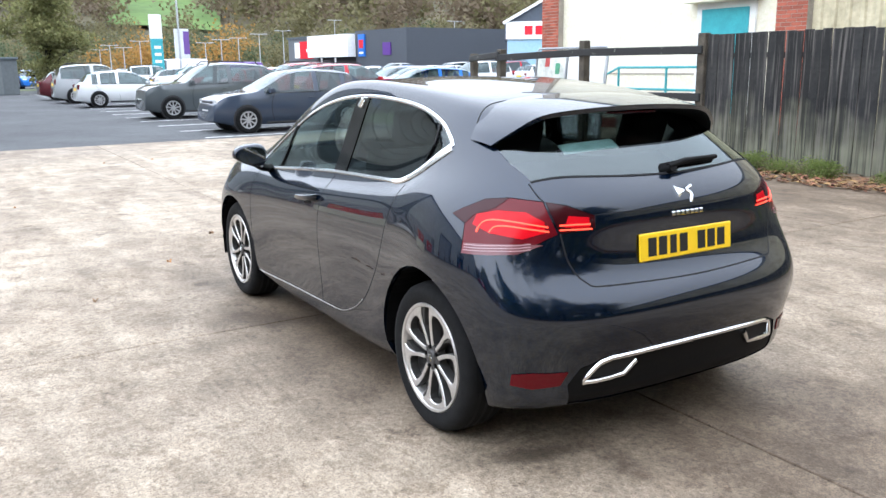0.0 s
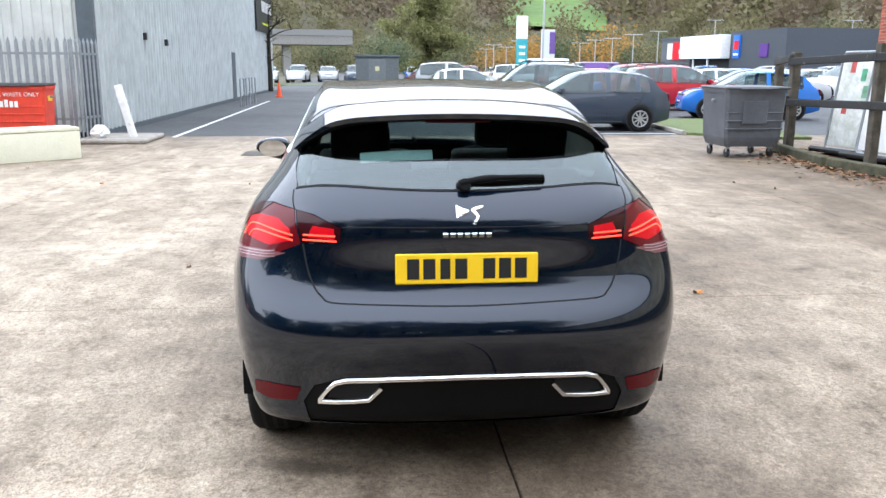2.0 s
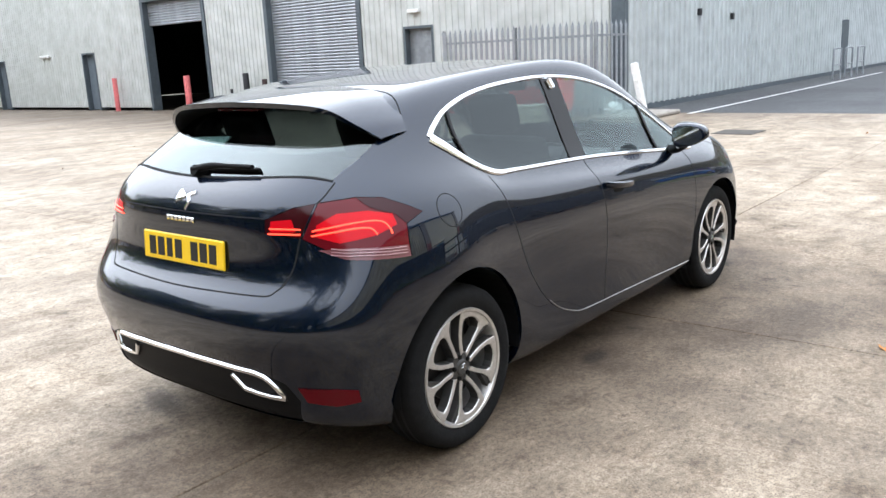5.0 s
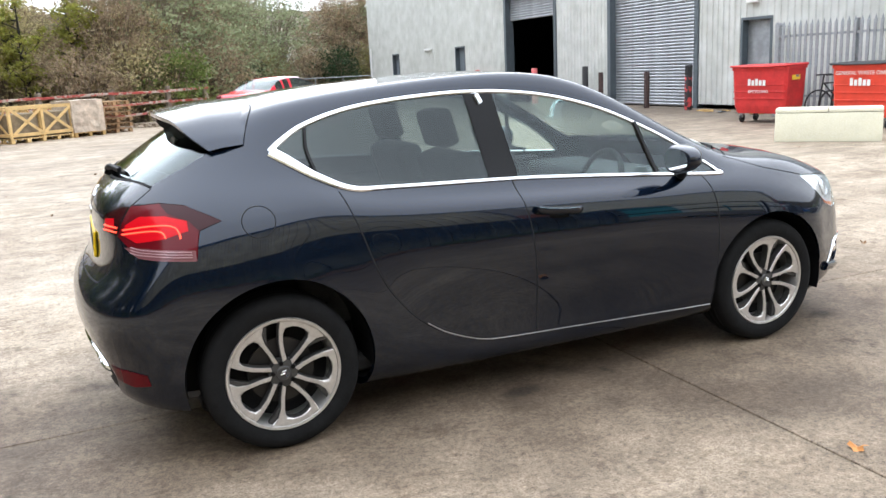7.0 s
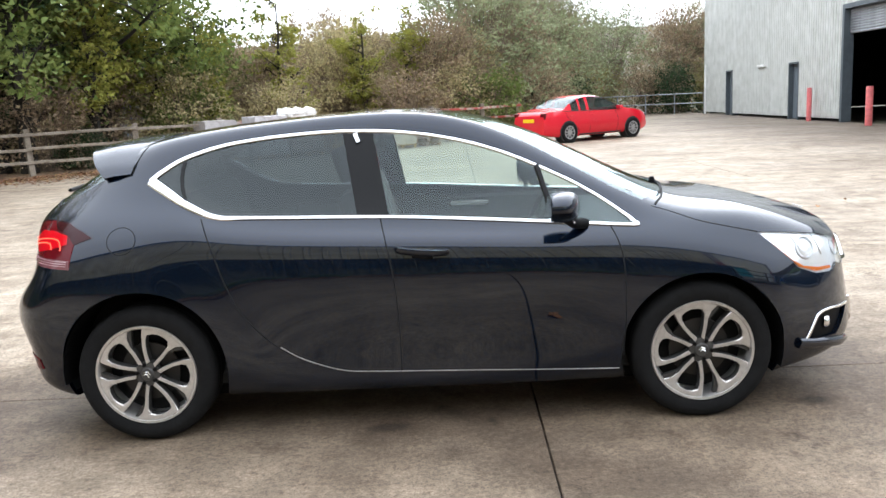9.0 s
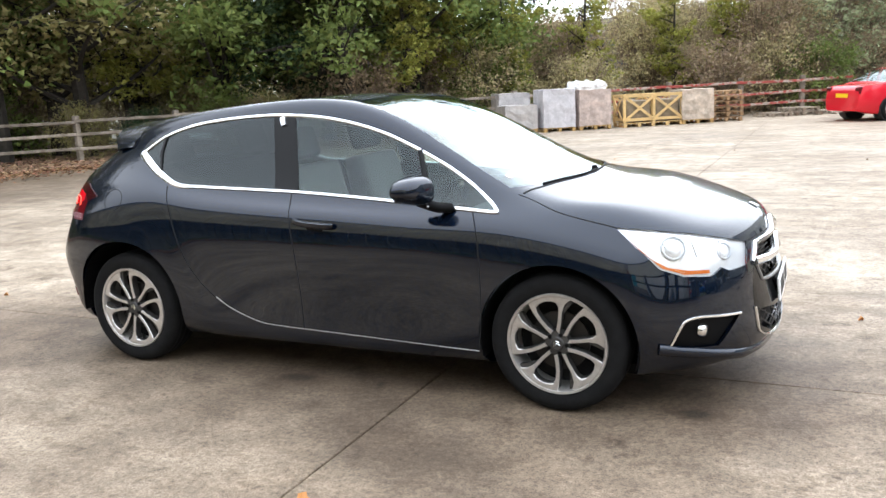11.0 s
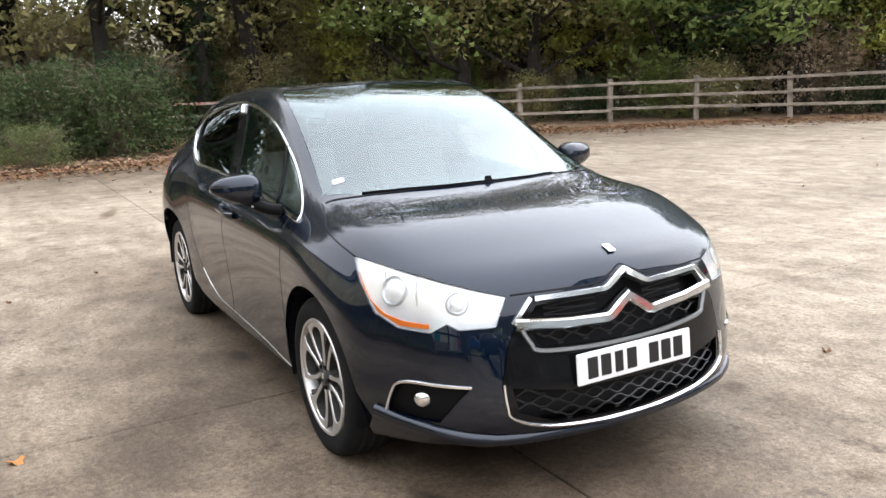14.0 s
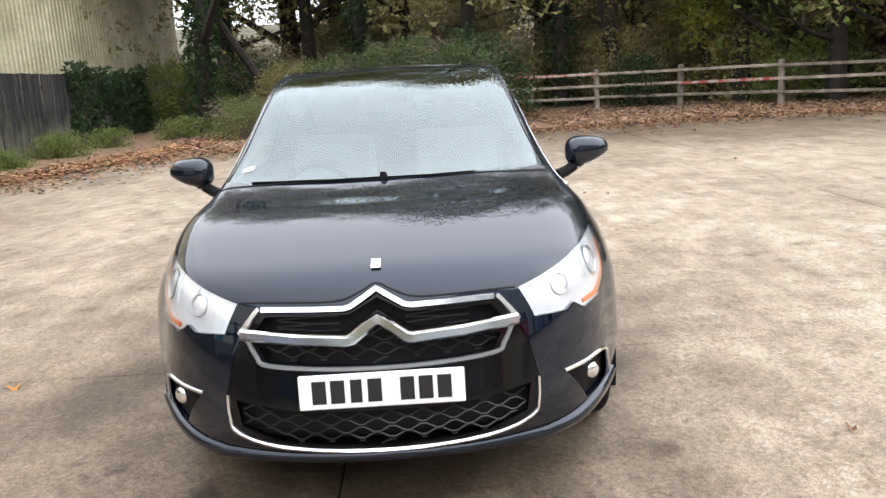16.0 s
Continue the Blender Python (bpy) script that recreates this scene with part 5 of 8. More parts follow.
def words(text, size, m, parent, material):
    cu = bpy.data.curves.new("lettering", 'FONT')
    cu.body, cu.size, cu.align_x, cu.extrude = text, size, 'CENTER', 0.002
    o = new("tmp_text", cu)
    bpy.context.view_layer.update()
    me = evaluated(o)
    bpy.data.objects.remove(o)
    me.materials.clear()
    me.materials.append(material)
    t = new("lettering", me)
    t.parent = parent
    t.matrix_local = m
    return t


def wheelie_bin(name, m, body_mat, lid_mat, label, text, w=1.26, d=0.78, h=1.16):
    """A four-wheeled waste container; its front faces -x, its width lies along y."""
    ob = thing(name, m, label, "waste bin", "waste bins")
    b = bmesh.new()
    rows = [(0.20, 0.86), (0.30, 0.92), (0.36, 0.945), (h - 0.12, 1.0), (h - 0.06, 1.0), (h - 0.06, 1.04), (h, 1.04)]
    rings = []
    for z, k in rows:
        x, y = d / 2 * k, w / 2 * k
        c = 0.05
        rings.append([b.verts.new(p + (z,)) for p in ((-x, -y + c), (-x + c, -y), (x - c, -y), (x, -y + c), (x, y - c), (x - c, y), (-x + c, y), (-x, y - c))])
    for r0, r1 in zip(rings, rings[1:]):
        for i in range(8):
            b.faces.new((r0[i], r0[(i + 1) % 8], r1[(i + 1) % 8], r1[i]))
    b.faces.new(rings[0][::-1])
    b.faces.new(rings[-1])
    part("tub", b, body_mat, ob)
    for z in (0.5, 0.64, 0.78):
        part("rib", box((-d * 0.5 - 0.002, -w * 0.47, z), (-d * 0.44, w * 0.47, z + 0.025), 0.006), body_mat, ob)
    b = box((-d / 2 - 0.05, -w / 2 - 0.04, h), (d / 2 + 0.02, w / 2 + 0.04, h + 0.05), 0.02)
    for v in b.verts:
        if v.co.z > h + 0.03:
            v.co.z += 0.05 * (1 - (v.co.x / (d / 2)) ** 2) * 0.8
    lid = part("lid", b, lid_mat, ob)
    part("lid_handle", cyl((-d / 2 - 0.07, -w * 0.3, h + 0.01), (-d / 2 - 0.07, w * 0.3, h + 0.01), 0.014, seg=8), lid_mat, lid)
    for sy in (-1, 1):
        part("side_pin", cyl((-0.05, sy * w / 2, h - 0.2), (-0.05, sy * (w / 2 + 0.06), h - 0.2), 0.025, seg=10), M_galv, ob)
        for sx in (-1, 1):
            x, y = sx * d * 0.34, sy * w * 0.36
            f = part("castor_fork", box((x - 0.03, y - 0.035, 0.1), (x + 0.03, y + 0.035, 0.24), 0.008), M_galv, ob)
            part("castor_wheel", cyl((x + 0.02, y - 0.02, 0.085), (x + 0.02, y + 0.02, 0.085), 0.085, seg=18), M_blackp, f)
    # front lettering: plain bars for the trade mark, words where they can be read
    face = Matrix.Translation((-d / 2 * 1.0 - 0.012, 0, 0)) @ pose(0, 0, 0, 90, 0, -90)
    z0 = 0.84
    for i in range(5):
        part("logo_bar", box((-d / 2 - 0.016, 0.18 - i * 0.085, z0 - 0.06), (-d / 2 - 0.01, 0.24 - i * 0.085, z0 + 0.05 + (0.03 if i in (0, 2) else 0))), M_white, ob)
    for tx, z, s in text:
        words(tx, s, Matrix.Translation((-d / 2 - 0.02, 0, z)) @ pose(0, 0, 0, 90, 0, -90), ob, M_white)
    part("sticker", box((-0.2, -w / 2 - 0.012, h - 0.28), (0.1, -w / 2 - 0.004, h - 0.18)), mat("yellow_sticker", (0.8, 0.55, 0.05), 0.5), ob, "yellow sticker")
    return ob


wheelie_bin("waste_bin", pose(11.65, 9.45, 0, 0, 0, 14), M_redbin, M_redbin, "red four-wheeled recycling bin beside the palisade", [("RECYCLING", 0.63, 0.085)])
wheelie_bin("waste_bin", pose(11.75, 6.95, 0, 0, 0, 6), mat("orange_red_plastic", (0.72, 0.06, 0.03), 0.5, var=0.2, scale=3), M_blackp,
            "orange-red waste bin with a black lid", [("GENERAL WASTE ONLY", 0.98, 0.10)])
gb = wheelie_bin("waste_bin", pose(9.72, -6.45, 0, 0, 0, 2), M_greybin, M_greybin, "grey plastic four-wheeled waste bin by the verge", [], 1.12, 1.0, 1.2)
part("side_hatch", box((-0.52, -0.2, 0.6), (-0.505, 0.25, 1.0), 0.005), M_greybin, gb)
fr = thing("chest_freezer", pose(9.25, 5.78, 0, 0, 0, -50), "discarded cream chest freezer lying on the yard", "freezer")
part("cabinet", box((-0.80, -0.02, 0.0), (0.80, 0.58, 0.47), 0.02, seg=2), M_fridge, fr, smooth=40)
part("lid", box((-0.80, -0.02, 0.478), (-0.005, 0.58, 0.535), 0.015, seg=2), M_fridge, fr, smooth=40)
part("lid", box((0.005, -0.02, 0.478), (0.80, 0.58, 0.535), 0.015, seg=2), M_fridge, fr, smooth=40)
part("hinge", box((0.60, 0.58, 0.42), (0.68, 0.60, 0.50)), M_galv, fr)


def bollard(x, y, h, r, col, label, top=None):
    ob = thing("bollard", pose(x, y, 0), label, "bollard", "bollards along the warehouse")
    part("post", lathe([(0, h), (r * 0.9, h), (r, h - 0.02), (r, 0)], 16, 'Z'), col, ob, smooth=40)
    if top:
        part("band", lathe([(r + 0.003, h - 0.25), (r + 0.003, h - 0.05)], 16, 'Z'), top, ob)


M_pink = mat("faded_red_paint", (0.72, 0.17, 0.17), 0.6, var=0.3, scale=8)
M_rust = mat("rusty_brown_steel", (0.075, 0.045, 0.04), 0.8, var=0.5, scale=9)
bollard(13.7, 27.4, 1.25, 0.09, M_pink, "faded red steel bollard by the doorway")
bollard(13.5, 22.4, 1.25, 0.11, M_pink, "thick faded red steel bollard before the open bay")
bollard(13.6, 19.3, 1.25, 0.10, M_blackp, "black steel bollard with a chewed base")
bollard(13.75, 20.3, 0.75, 0.045, M_blackp, "short thin black post")
for y in (18.2, 15.9):
    bollard(13.45, y, 1.05, 0.08, M_rust, "rusty brown steel bollard before the shutter")
bollard(13.45, 14.1, 1.2, 0.10, mat("scuffed_red_steel", (0.02, 0.02, 0.022), .7, col2=(.5, .05, .05), scale=5, lo=.42, hi=.5), "scuffed black steel bollard with red paint beside the shutter", M_blackp)
# leaning post on its kerb island, rubbish
isl = thing("kerb_island", pose(13.0, 5.35, 0), "low concrete kerb island at the warehouse corner", "kerb")
part("kerb", box((-0.7, -0.6, 0), (1.0, 0.75, 0.10), 0.03), mat("kerb_concrete", (0.36, 0.33, 0.29), 0.9, var=0.3), isl)
ps = thing("leaning_post", pose(13.0, 5.15, 0.1, -13, 0, 0), "white-painted post leaning out, wrapped in plastic", "post")
b = box((-0.07, -0.07, -0.02), (0.07, 0.07, 1.08), 0.02)
part("post", b, M_white, ps)
for i in range(6):
    z = 0.12 + i * 0.15
    b = bmesh.new()
    bmesh.ops.create_icosphere(b, subdivisions=2, radius=0.085)
    for v in b.verts:
        v.co += Vector((random.uniform(-.015, .015), random.uniform(-.015, .015), random.uniform(-.02, .02)))
        v.co.z = v.co.z * 0.9 + z
    part("plastic_wrap", b, M_white, ps)


def crumple(name, m, r, material, label, cat):
    b = bmesh.new()
    bmesh.ops.create_icosphere(b, subdivisions=3, radius=1)
    for v in b.verts:
        k = 1 + 0.35 * noise.noise(v.co * 2.3 + Vector(m.translation))
        v.co = Vector((v.co.x * r * k, v.co.y * r * k * 0.8, max(0, v.co.z * r * 0.75 * k + r * 0.4)))
    o = link(name, b, material)
    o.matrix_world = m
    return tagged(o, label, cat)


crumple("rubbish_bag", pose(12.75, 5.75, 0.1), 0.22, M_white, "crumpled white plastic bag on the kerb", "rubbish")
for i in range(14):
    y = random.uniform(9.8, 13.8)
    o = link("debris", box((-.12, -.05, 0), (.12, .05, .03), .008), M_pallet if i % 3 else M_trimd)
    o.matrix_world = pose(random.uniform(13.1, 13.75), y, 0, 0, 0, random.uniform(0, 180))
    tagged(o, "small scrap of timber on the ground", "debris", "scraps by the wall")


def bicycle(x, y, rz):
    ob = thing("bicycle", pose(x, y, 0, 0, 6, rz), "dark bicycle leaning on the palisade", "bicycle", "bicycles")
    for wx in (-0.5, 0.5):
        b = tube([(wx + 0.33 * math.cos(a), 0, 0.34 + 0.33 * math.sin(a)) for a in (2 * math.pi * k / 28 for k in range(28))], 0.018, 6, closed=True)
        w_ = part("bicycle_wheel", b, M_blackp, ob)
        for k in range(6):
            a = math.pi * k / 6
            part("spoke", cyl((wx + 0.32 * math.cos(a), 0, 0.34 + 0.32 * math.sin(a)), (wx - 0.32 * math.cos(a), 0, 0.34 - 0.32 * math.sin(a)), 0.003, seg=4), M_galv, w_)
    for p, q in (((-.5, 0, .34), (-.15, 0, .78)), ((-.15, 0, .78), (.35, 0, .80)), ((-.05, 0, .32), (.35, 0, .80)), ((-.5, 0, .34), (-.05, 0, .32)), ((.5, 0, .34), (.33, 0, .98)), ((-.05, 0, .32), (-.2, 0, .92))):
        part("frame_tube", cyl(p, q, 0.016, seg=8), M_blackp, ob)
    part("saddle", box((-.32, -.06, .92), (-.1, .06, .97), .02), M_blackp, ob)
    part("handlebar", cyl((.33, -.25, .98), (.33, .25, .98), .014, seg=8), M_blackp, ob)


bicycle(12.45, 8.05, 84)
bicycle(12.60, 8.4, 96)
# footway line, hoop rails, cone along the drive
link("road_marking", box((13.95, 4.50, 0.002), (33.0, 4.60, 0.006)), M_line)
tagged(bpy.data.objects["road_marking"], "white painted footway line", "marking", kind="structure")
for x in (28.0, 29.6, 31.4):
    ob = thing("hoop_barrier", pose(x, 5.0, 0), "galvanised tubular hoop barrier", "barrier", "hoop barriers")
    part("hoop", tube(spline([(-.5, 0, 0), (-.5, 0, 0.9), (-.42, 0, 1.05), (.42, 0, 1.05), (.5, 0, 0.9), (.5, 0, 0)], 4), 0.03, 8), M_galv, ob, smooth=50)
    part("mid_rail", cyl((-.5, 0, .5), (.5, 0, .5), .022, seg=8), M_galv, ob)
ob = thing("traffic_cone", pose(38, 4.6, 0), "orange traffic cone beside the drive", "cone")
part("cone", lathe([(0.03, 0.75), (0.14, 0.04), (0.2, 0.04), (0.2, 0)], 16, 'Z'), mat("cone_orange", (0.8, 0.1, 0.03), 0.5), ob)
# drain cover
dc = thing("drain_cover", pose(10.4, 2.2, 0.002), "dark cast-iron drain cover in the yard", "drain cover")
part("plate", box((-.35, -.35, 0), (.35, .35, .008), .004), mat("cast_iron", (0.09, 0.08, 0.07), 0.7, 0.4, var=0.3), dc)

# ---- the cream building, board fence and rails along the verge ----
FY = -8.1
cream = thing("cream_building", pose(0, 0, 0), "cream industrial building with brick piers and a teal door", "building")
CY = -11.6
part("wall", box((6.5, CY - 0.3, 0.25), (13.4, CY, 6.5)), M_cream, cream, "smooth cream rendered wall")
b = bmesh.new()
corrugated((CY, -36.8, 0.1), (0, 6.0, 6.5), 'x', 1, 0.28, 0.035, b)
part("cladding", b, mat("cream_cladding", (0.66, 0.60, 0.42), 0.6, col2=(0.40, 0.35, 0.23), scale=0.7), cream, "streaked cream ribbed cladding")
part("roof", box((-37.0, -26, 6.5), (14.2, CY + 0.2, 6.75), 0.03), M_trimd, cream)
part("base_course", box((6.5, CY - 0.3, 0), (13.4, CY + 0.02, 0.25)), mat("dark_red_brick_base", (0.18, 0.05, 0.035), 0.8, var=0.3), cream)
part("wall", box((13.4, -26, 0), (13.9, CY - 0.01, 6.5)), M_cream, cream)
part("string_course", box((6.5, CY, 1.28), (13.4, CY + 0.012, 1.31)), M_mortar, cream)
b = box((7.05, CY, 0.5), (8.55, CY + 0.05, 2.75))
part("door_frame", b, M_white, cream)
d = part("door", box((7.2, CY + 0.03, 0.5), (8.4, CY + 0.075, 2.62)), M_teal, cream, "teal painted door, shut")
part("handle", box((8.2, CY + 0.075, 1.5), (8.3, CY + 0.11, 1.62), .01), M_galv, d)
part("canopy", box((6.9, CY, 2.75), (8.7, CY + 0.35, 2.85), .01), M_cream, cream)
part("landing", box((6.6, CY + 0.03, 0), (9.6, CY + 1.3, 0.5), .02), mat("landing_concrete", (0.3, 0.28, 0.25), 0.9, var=0.2), cream)
brick_me = bpy.data.meshes.new("brick")
b = box((-0.108, -0.05, -0.0325), (0.108, 0.05, 0.0325), 0.004)
b.to_mesh(brick_me)
b.free()
brick_me.materials.append(M_brick)
for x0 in (13.4, 6.15):
    pier = part("pier", box((x0 - 0.34, CY - 0.2, 0), (x0 + 0.34, CY + 0.16, 6.5)), M_mortar, cream, "red brick pier")
    for r in range(45):
        for c in range(3 + r % 2):
            x = x0 - 0.226 + c * 0.226 - (0.113 if r % 2 else 0)
            if abs(x - x0) > 0.25:
                x = x0 + math.copysign(0.285, x - x0)
            o = new("brick", brick_me)
            o.parent = pier
            o.location = (x, CY + 0.118, 0.05 + r * 0.075)
            if abs(abs(x - x0) - 0.285) < 0.01:
                o.scale.x = 0.48
hr = thing("handrail", pose(0, 0, 0), "teal tubular steel handrail up to the door", "handrail")
for x, z in ((9.6, 0.5), (8.2, 0.5), (10.9, 0.0)):
    part("post", cyl((x, CY + 1.25, z), (x, CY + 1.25, z + 0.95), .025, seg=10), M_teal, hr)
for dz in (0.95, 0.5):
    part("rail", tube([(11.6, CY + 1.25, dz), (10.9, CY + 1.25, dz), (9.6, CY + 1.25, dz + .5), (7.0, CY + 1.25, dz + .5)], .025, 8), M_teal, hr)

bf = thing("board_fence", pose(0, 0, 0), "tall blackened timber board fence, green at its foot", "fence")


def plank_mat():
    m = mat("board_fence_timber", (0.035, 0.034, 0.032), 0.85, col2=(0.012, 0.012, 0.013), scale=1.6, rand=0.45, bump=0.6)
    n, l = m.node_tree.nodes, m.node_tree.links
    bs = n["Principled BSDF"]
    src = bs.inputs["Base Color"].links[0].from_socket
    tc = n.new("ShaderNodeTexCoord")
    sep = n.new("ShaderNodeSeparateXYZ")
    l.new(tc.outputs["Object"], sep.inputs[0])
    nz = n.new("ShaderNodeTexNoise")
    nz.inputs["Scale"].default_value = 2.2
    geo = n.new("ShaderNodeNewGeometry")
    l.new(geo.outputs["Position"], nz.inputs["Vector"])
    add = n.new("ShaderNodeMath")
    add.operation = 'MULTIPLY_ADD'
    l.new(nz.outputs["Fac"], add.inputs[0])
    add.inputs[1].default_value = -1.6
    l.new(sep.outputs["Z"], add.inputs[2])
    mr = n.new("ShaderNodeMapRange")
    mr.inputs["From Min"].default_value, mr.inputs["From Max"].default_value = -0.75, 0.20
    mr.inputs["To Min"].default_value, mr.inputs["To Max"].default_value = .8, 0
    l.new(add.outputs[0], mr.inputs["Value"])
    mx = n.new("ShaderNodeMix")
    mx.data_type = 'RGBA'
    mx.inputs["B"].default_value = (0.26, 0.26, 0.175, 1)
    l.new(src, mx.inputs["A"])
    st = n.new("ShaderNodeTexNoise")
    st.inputs["Scale"].default_value, st.inputs["Detail"].default_value = 1.0, 5
    mp = n.new("ShaderNodeMapping")
    mp.inputs["Scale"].default_value = (26, 26, 0.9)
    l.new(geo.outputs["Position"], mp.inputs["Vector"])
    l.new(mp.outputs[0], st.inputs["Vector"])
    run = n.new("ShaderNodeMapRange")
    run.inputs["From Min"].default_value, run.inputs["From Max"].default_value = 0.36, 0.62
    run.inputs["To Min"].default_value, run.inputs["To Max"].default_value = 0.12, 1.0
    l.new(st.outputs["Fac"], run.inputs["Value"])
    both_ = n.new("ShaderNodeMath")
    both_.operation = 'MULTIPLY'
    l.new(run.outputs["Result"], both_.inputs[0])
    l.new(mr.outputs["Result"], both_.inputs[1])
    l.new(both_.outputs[0], mx.inputs["Factor"])
    sr = n.new("ShaderNodeMapRange")
    sr.inputs["From Min"].default_value, sr.inputs["From Max"].default_value = 0.52, 0.72
    l.new(st.outputs["Fac"], sr.inputs["Value"])
    m2 = n.new("ShaderNodeMix")
    m2.data_type = 'RGBA'
    m2.inputs["B"].default_value = (0.12, 0.11, 0.10, 1)
    l.new(sr.outputs["Result"], m2.inputs["Factor"])
    l.new(mx.outputs["Result"], m2.inputs["A"])
    l.new(m2.outputs["Result"], bs.inputs["Base Color"])
    return m


b = box((-0.0708, -0.011, 0.02), (0.0708, 0.011, 1.98), 0.003)
plank_me = bpy.data.meshes.new("plank")
b.to_mesh(plank_me)
b.free()
plank_me.materials.append(plank_mat())
F0, F1 = Vector((5.15, -8.0, 0)), Vector((-25.5, -9.87, 0))
fd = F1 - F0
nb = int(fd.length / 0.143)
for i in range(nb):
    o = new("plank", plank_me)
    o.parent = bf
    p = F0 + fd * ((i + 0.5) / nb)
    o.location = (p.x, p.y + (0.012 if i % 2 else 0), random.uniform(-0.012, 0.012))
    o.rotation_euler = (random.uniform(-.006, .006), random.uniform(-.004, .004), math.atan2(fd.y, fd.x))
for z in (0.4, 1.6):
    b = box((0, -0.03, z), (fd.length, 0.03, z + 0.08))
    bmesh.ops.transform(b, matrix=Matrix.Translation(F0 + Vector((0, -0.06, 0))) @ Matrix.Rotation(math.atan2(fd.y, fd.x), 4, 'Z'), verts=b.verts)
    part("fence_rail", b, M_plank, bf)
rf = thing("rail_fence", pose(0, 0, 0), "dark weathered timber rail fence along the verge", "fence")
for x, y, h in ((5.15, -8.0, 2.0), (7.55, -7.6, 1.95), (10.15, -7.6, 1.85), (12.7, -8.6, 1.8)):
    part("post", box((x - .075, y - .075, 0), (x + .075, y + .075, h), .012), mat("old_post", (0.10, 0.085, 0.065), .9, var=.5, scale=4, bump=.5), rf)
M_flake = mat("flaking_dark_rail", (0.025, 0.025, 0.025), 0.85, col2=(0.42, 0.40, 0.36), scale=9, lo=0.28, hi=0.36, bump=0.5)
for (xa, ya), (xb, yb) in (((5.15, -8.0), (7.55, -7.6)), ((7.55, -7.6), (10.15, -7.6)), ((10.15, -7.6), (12.7, -8.6))):
    for z in (1.74, 1.0):
        p, q = Vector((xa, ya + .1, z)), Vector((xb, yb + .1, z - (0.06 if xb > 10 else 0)))
        d = q - p
        b = box((-.05, -.03, -.065), (d.length + .05, .03, .065), .012)
        bmesh.ops.transform(b, matrix=Matrix.Translation(p) @ d.to_track_quat('X', 'Z').to_matrix().to_4x4(), verts=b.verts)
        part("rail", b, M_flake, rf)
ke = thing("timber_kerb", pose(0, 0, 0), "mossy timber baulk edging the verge", "kerb")
for (xa, ya), (xb, yb) in (((12.9, -8.3), (10.3, -7.45)), ((10.25, -7.4), (7.8, -7.0)), ((7.7, -7.0), (5.4, -7.3))):
    p, q = Vector((xa, ya, .09)), Vector((xb, yb, .09))
    d = q - p
    b = box((0, -.07, -.09), (d.length, .07, .09), .02)
    bmesh.ops.transform(b, matrix=Matrix.Translation(p) @ d.to_track_quat('X', 'Z').to_matrix().to_4x4(), verts=b.verts)
    part("baulk", b, mat("mossy_timber", (0.09, 0.085, 0.05), .95, var=.5, scale=5, bump=.6), ke)
for x, dirt in ((9.55, True), (8.55, False)):
    ob = thing("framed_board", pose(x, -8.35, 0.05, 8, 0, 12), "white board in a grey tubular frame, stood on black rubber feet", "board", "boards behind the rails")
    part("panel", box((-.45, -.012, .12), (.45, .012, 1.75), .004), mat("smeared_board" if dirt else "white_board", (0.72, 0.72, 0.70), .4, col2=(0.45, 0.47, 0.42) if dirt else None, var=.1, scale=3), ob)
    part("frame", tube([(-.49, 0, .1), (-.49, 0, 1.75), (-.44, 0, 1.82), (.44, 0, 1.82), (.49, 0, 1.75), (.49, 0, .1), (.44, 0, .06), (-.44, 0, .06)], .024, 8, closed=True), M_galv, ob, smooth=50)
    if dirt:
        for k, (c_, px, pz) in enumerate((((0.5, .08, .07), .18, 1.55), ((.1, .35, .2), -.1, 1.4), ((.55, .1, .08), .2, .8), ((.2, .4, .25), -.2, 1.1))):
            part("smear", box((px - .06, .013, pz - .1), (px + .06, .016, pz + .12), .001), mat("smear_%s" % "abcd"[k], c_, .6, var=.4), ob)
    b = box((-.55, -.3, -.04), (.55, .35, .06), .04)
    part("rubber_foot", b, M_blackp, ob)
# verge grass and leaf litter are laid later
tagged(link("verge", prism([(14.3, -7.2), (19.5, -7.6), (19.5, -10.5), (12.9, -9.6), (12.9, -8.4)], 0.0, 0.06, 'z'), M_grass), "strip of mown grass beside the car park", "grass", kind="structure")
tagged(link("kerb_stone", tube([(14.2, -7.15, .04), (16, -7.25, .04), (19.6, -7.55, .04)], .07, 6), mat("kerb_concrete", (0.36, 0.33, 0.29))), "concrete kerb at the grass", "kerb", kind="structure")

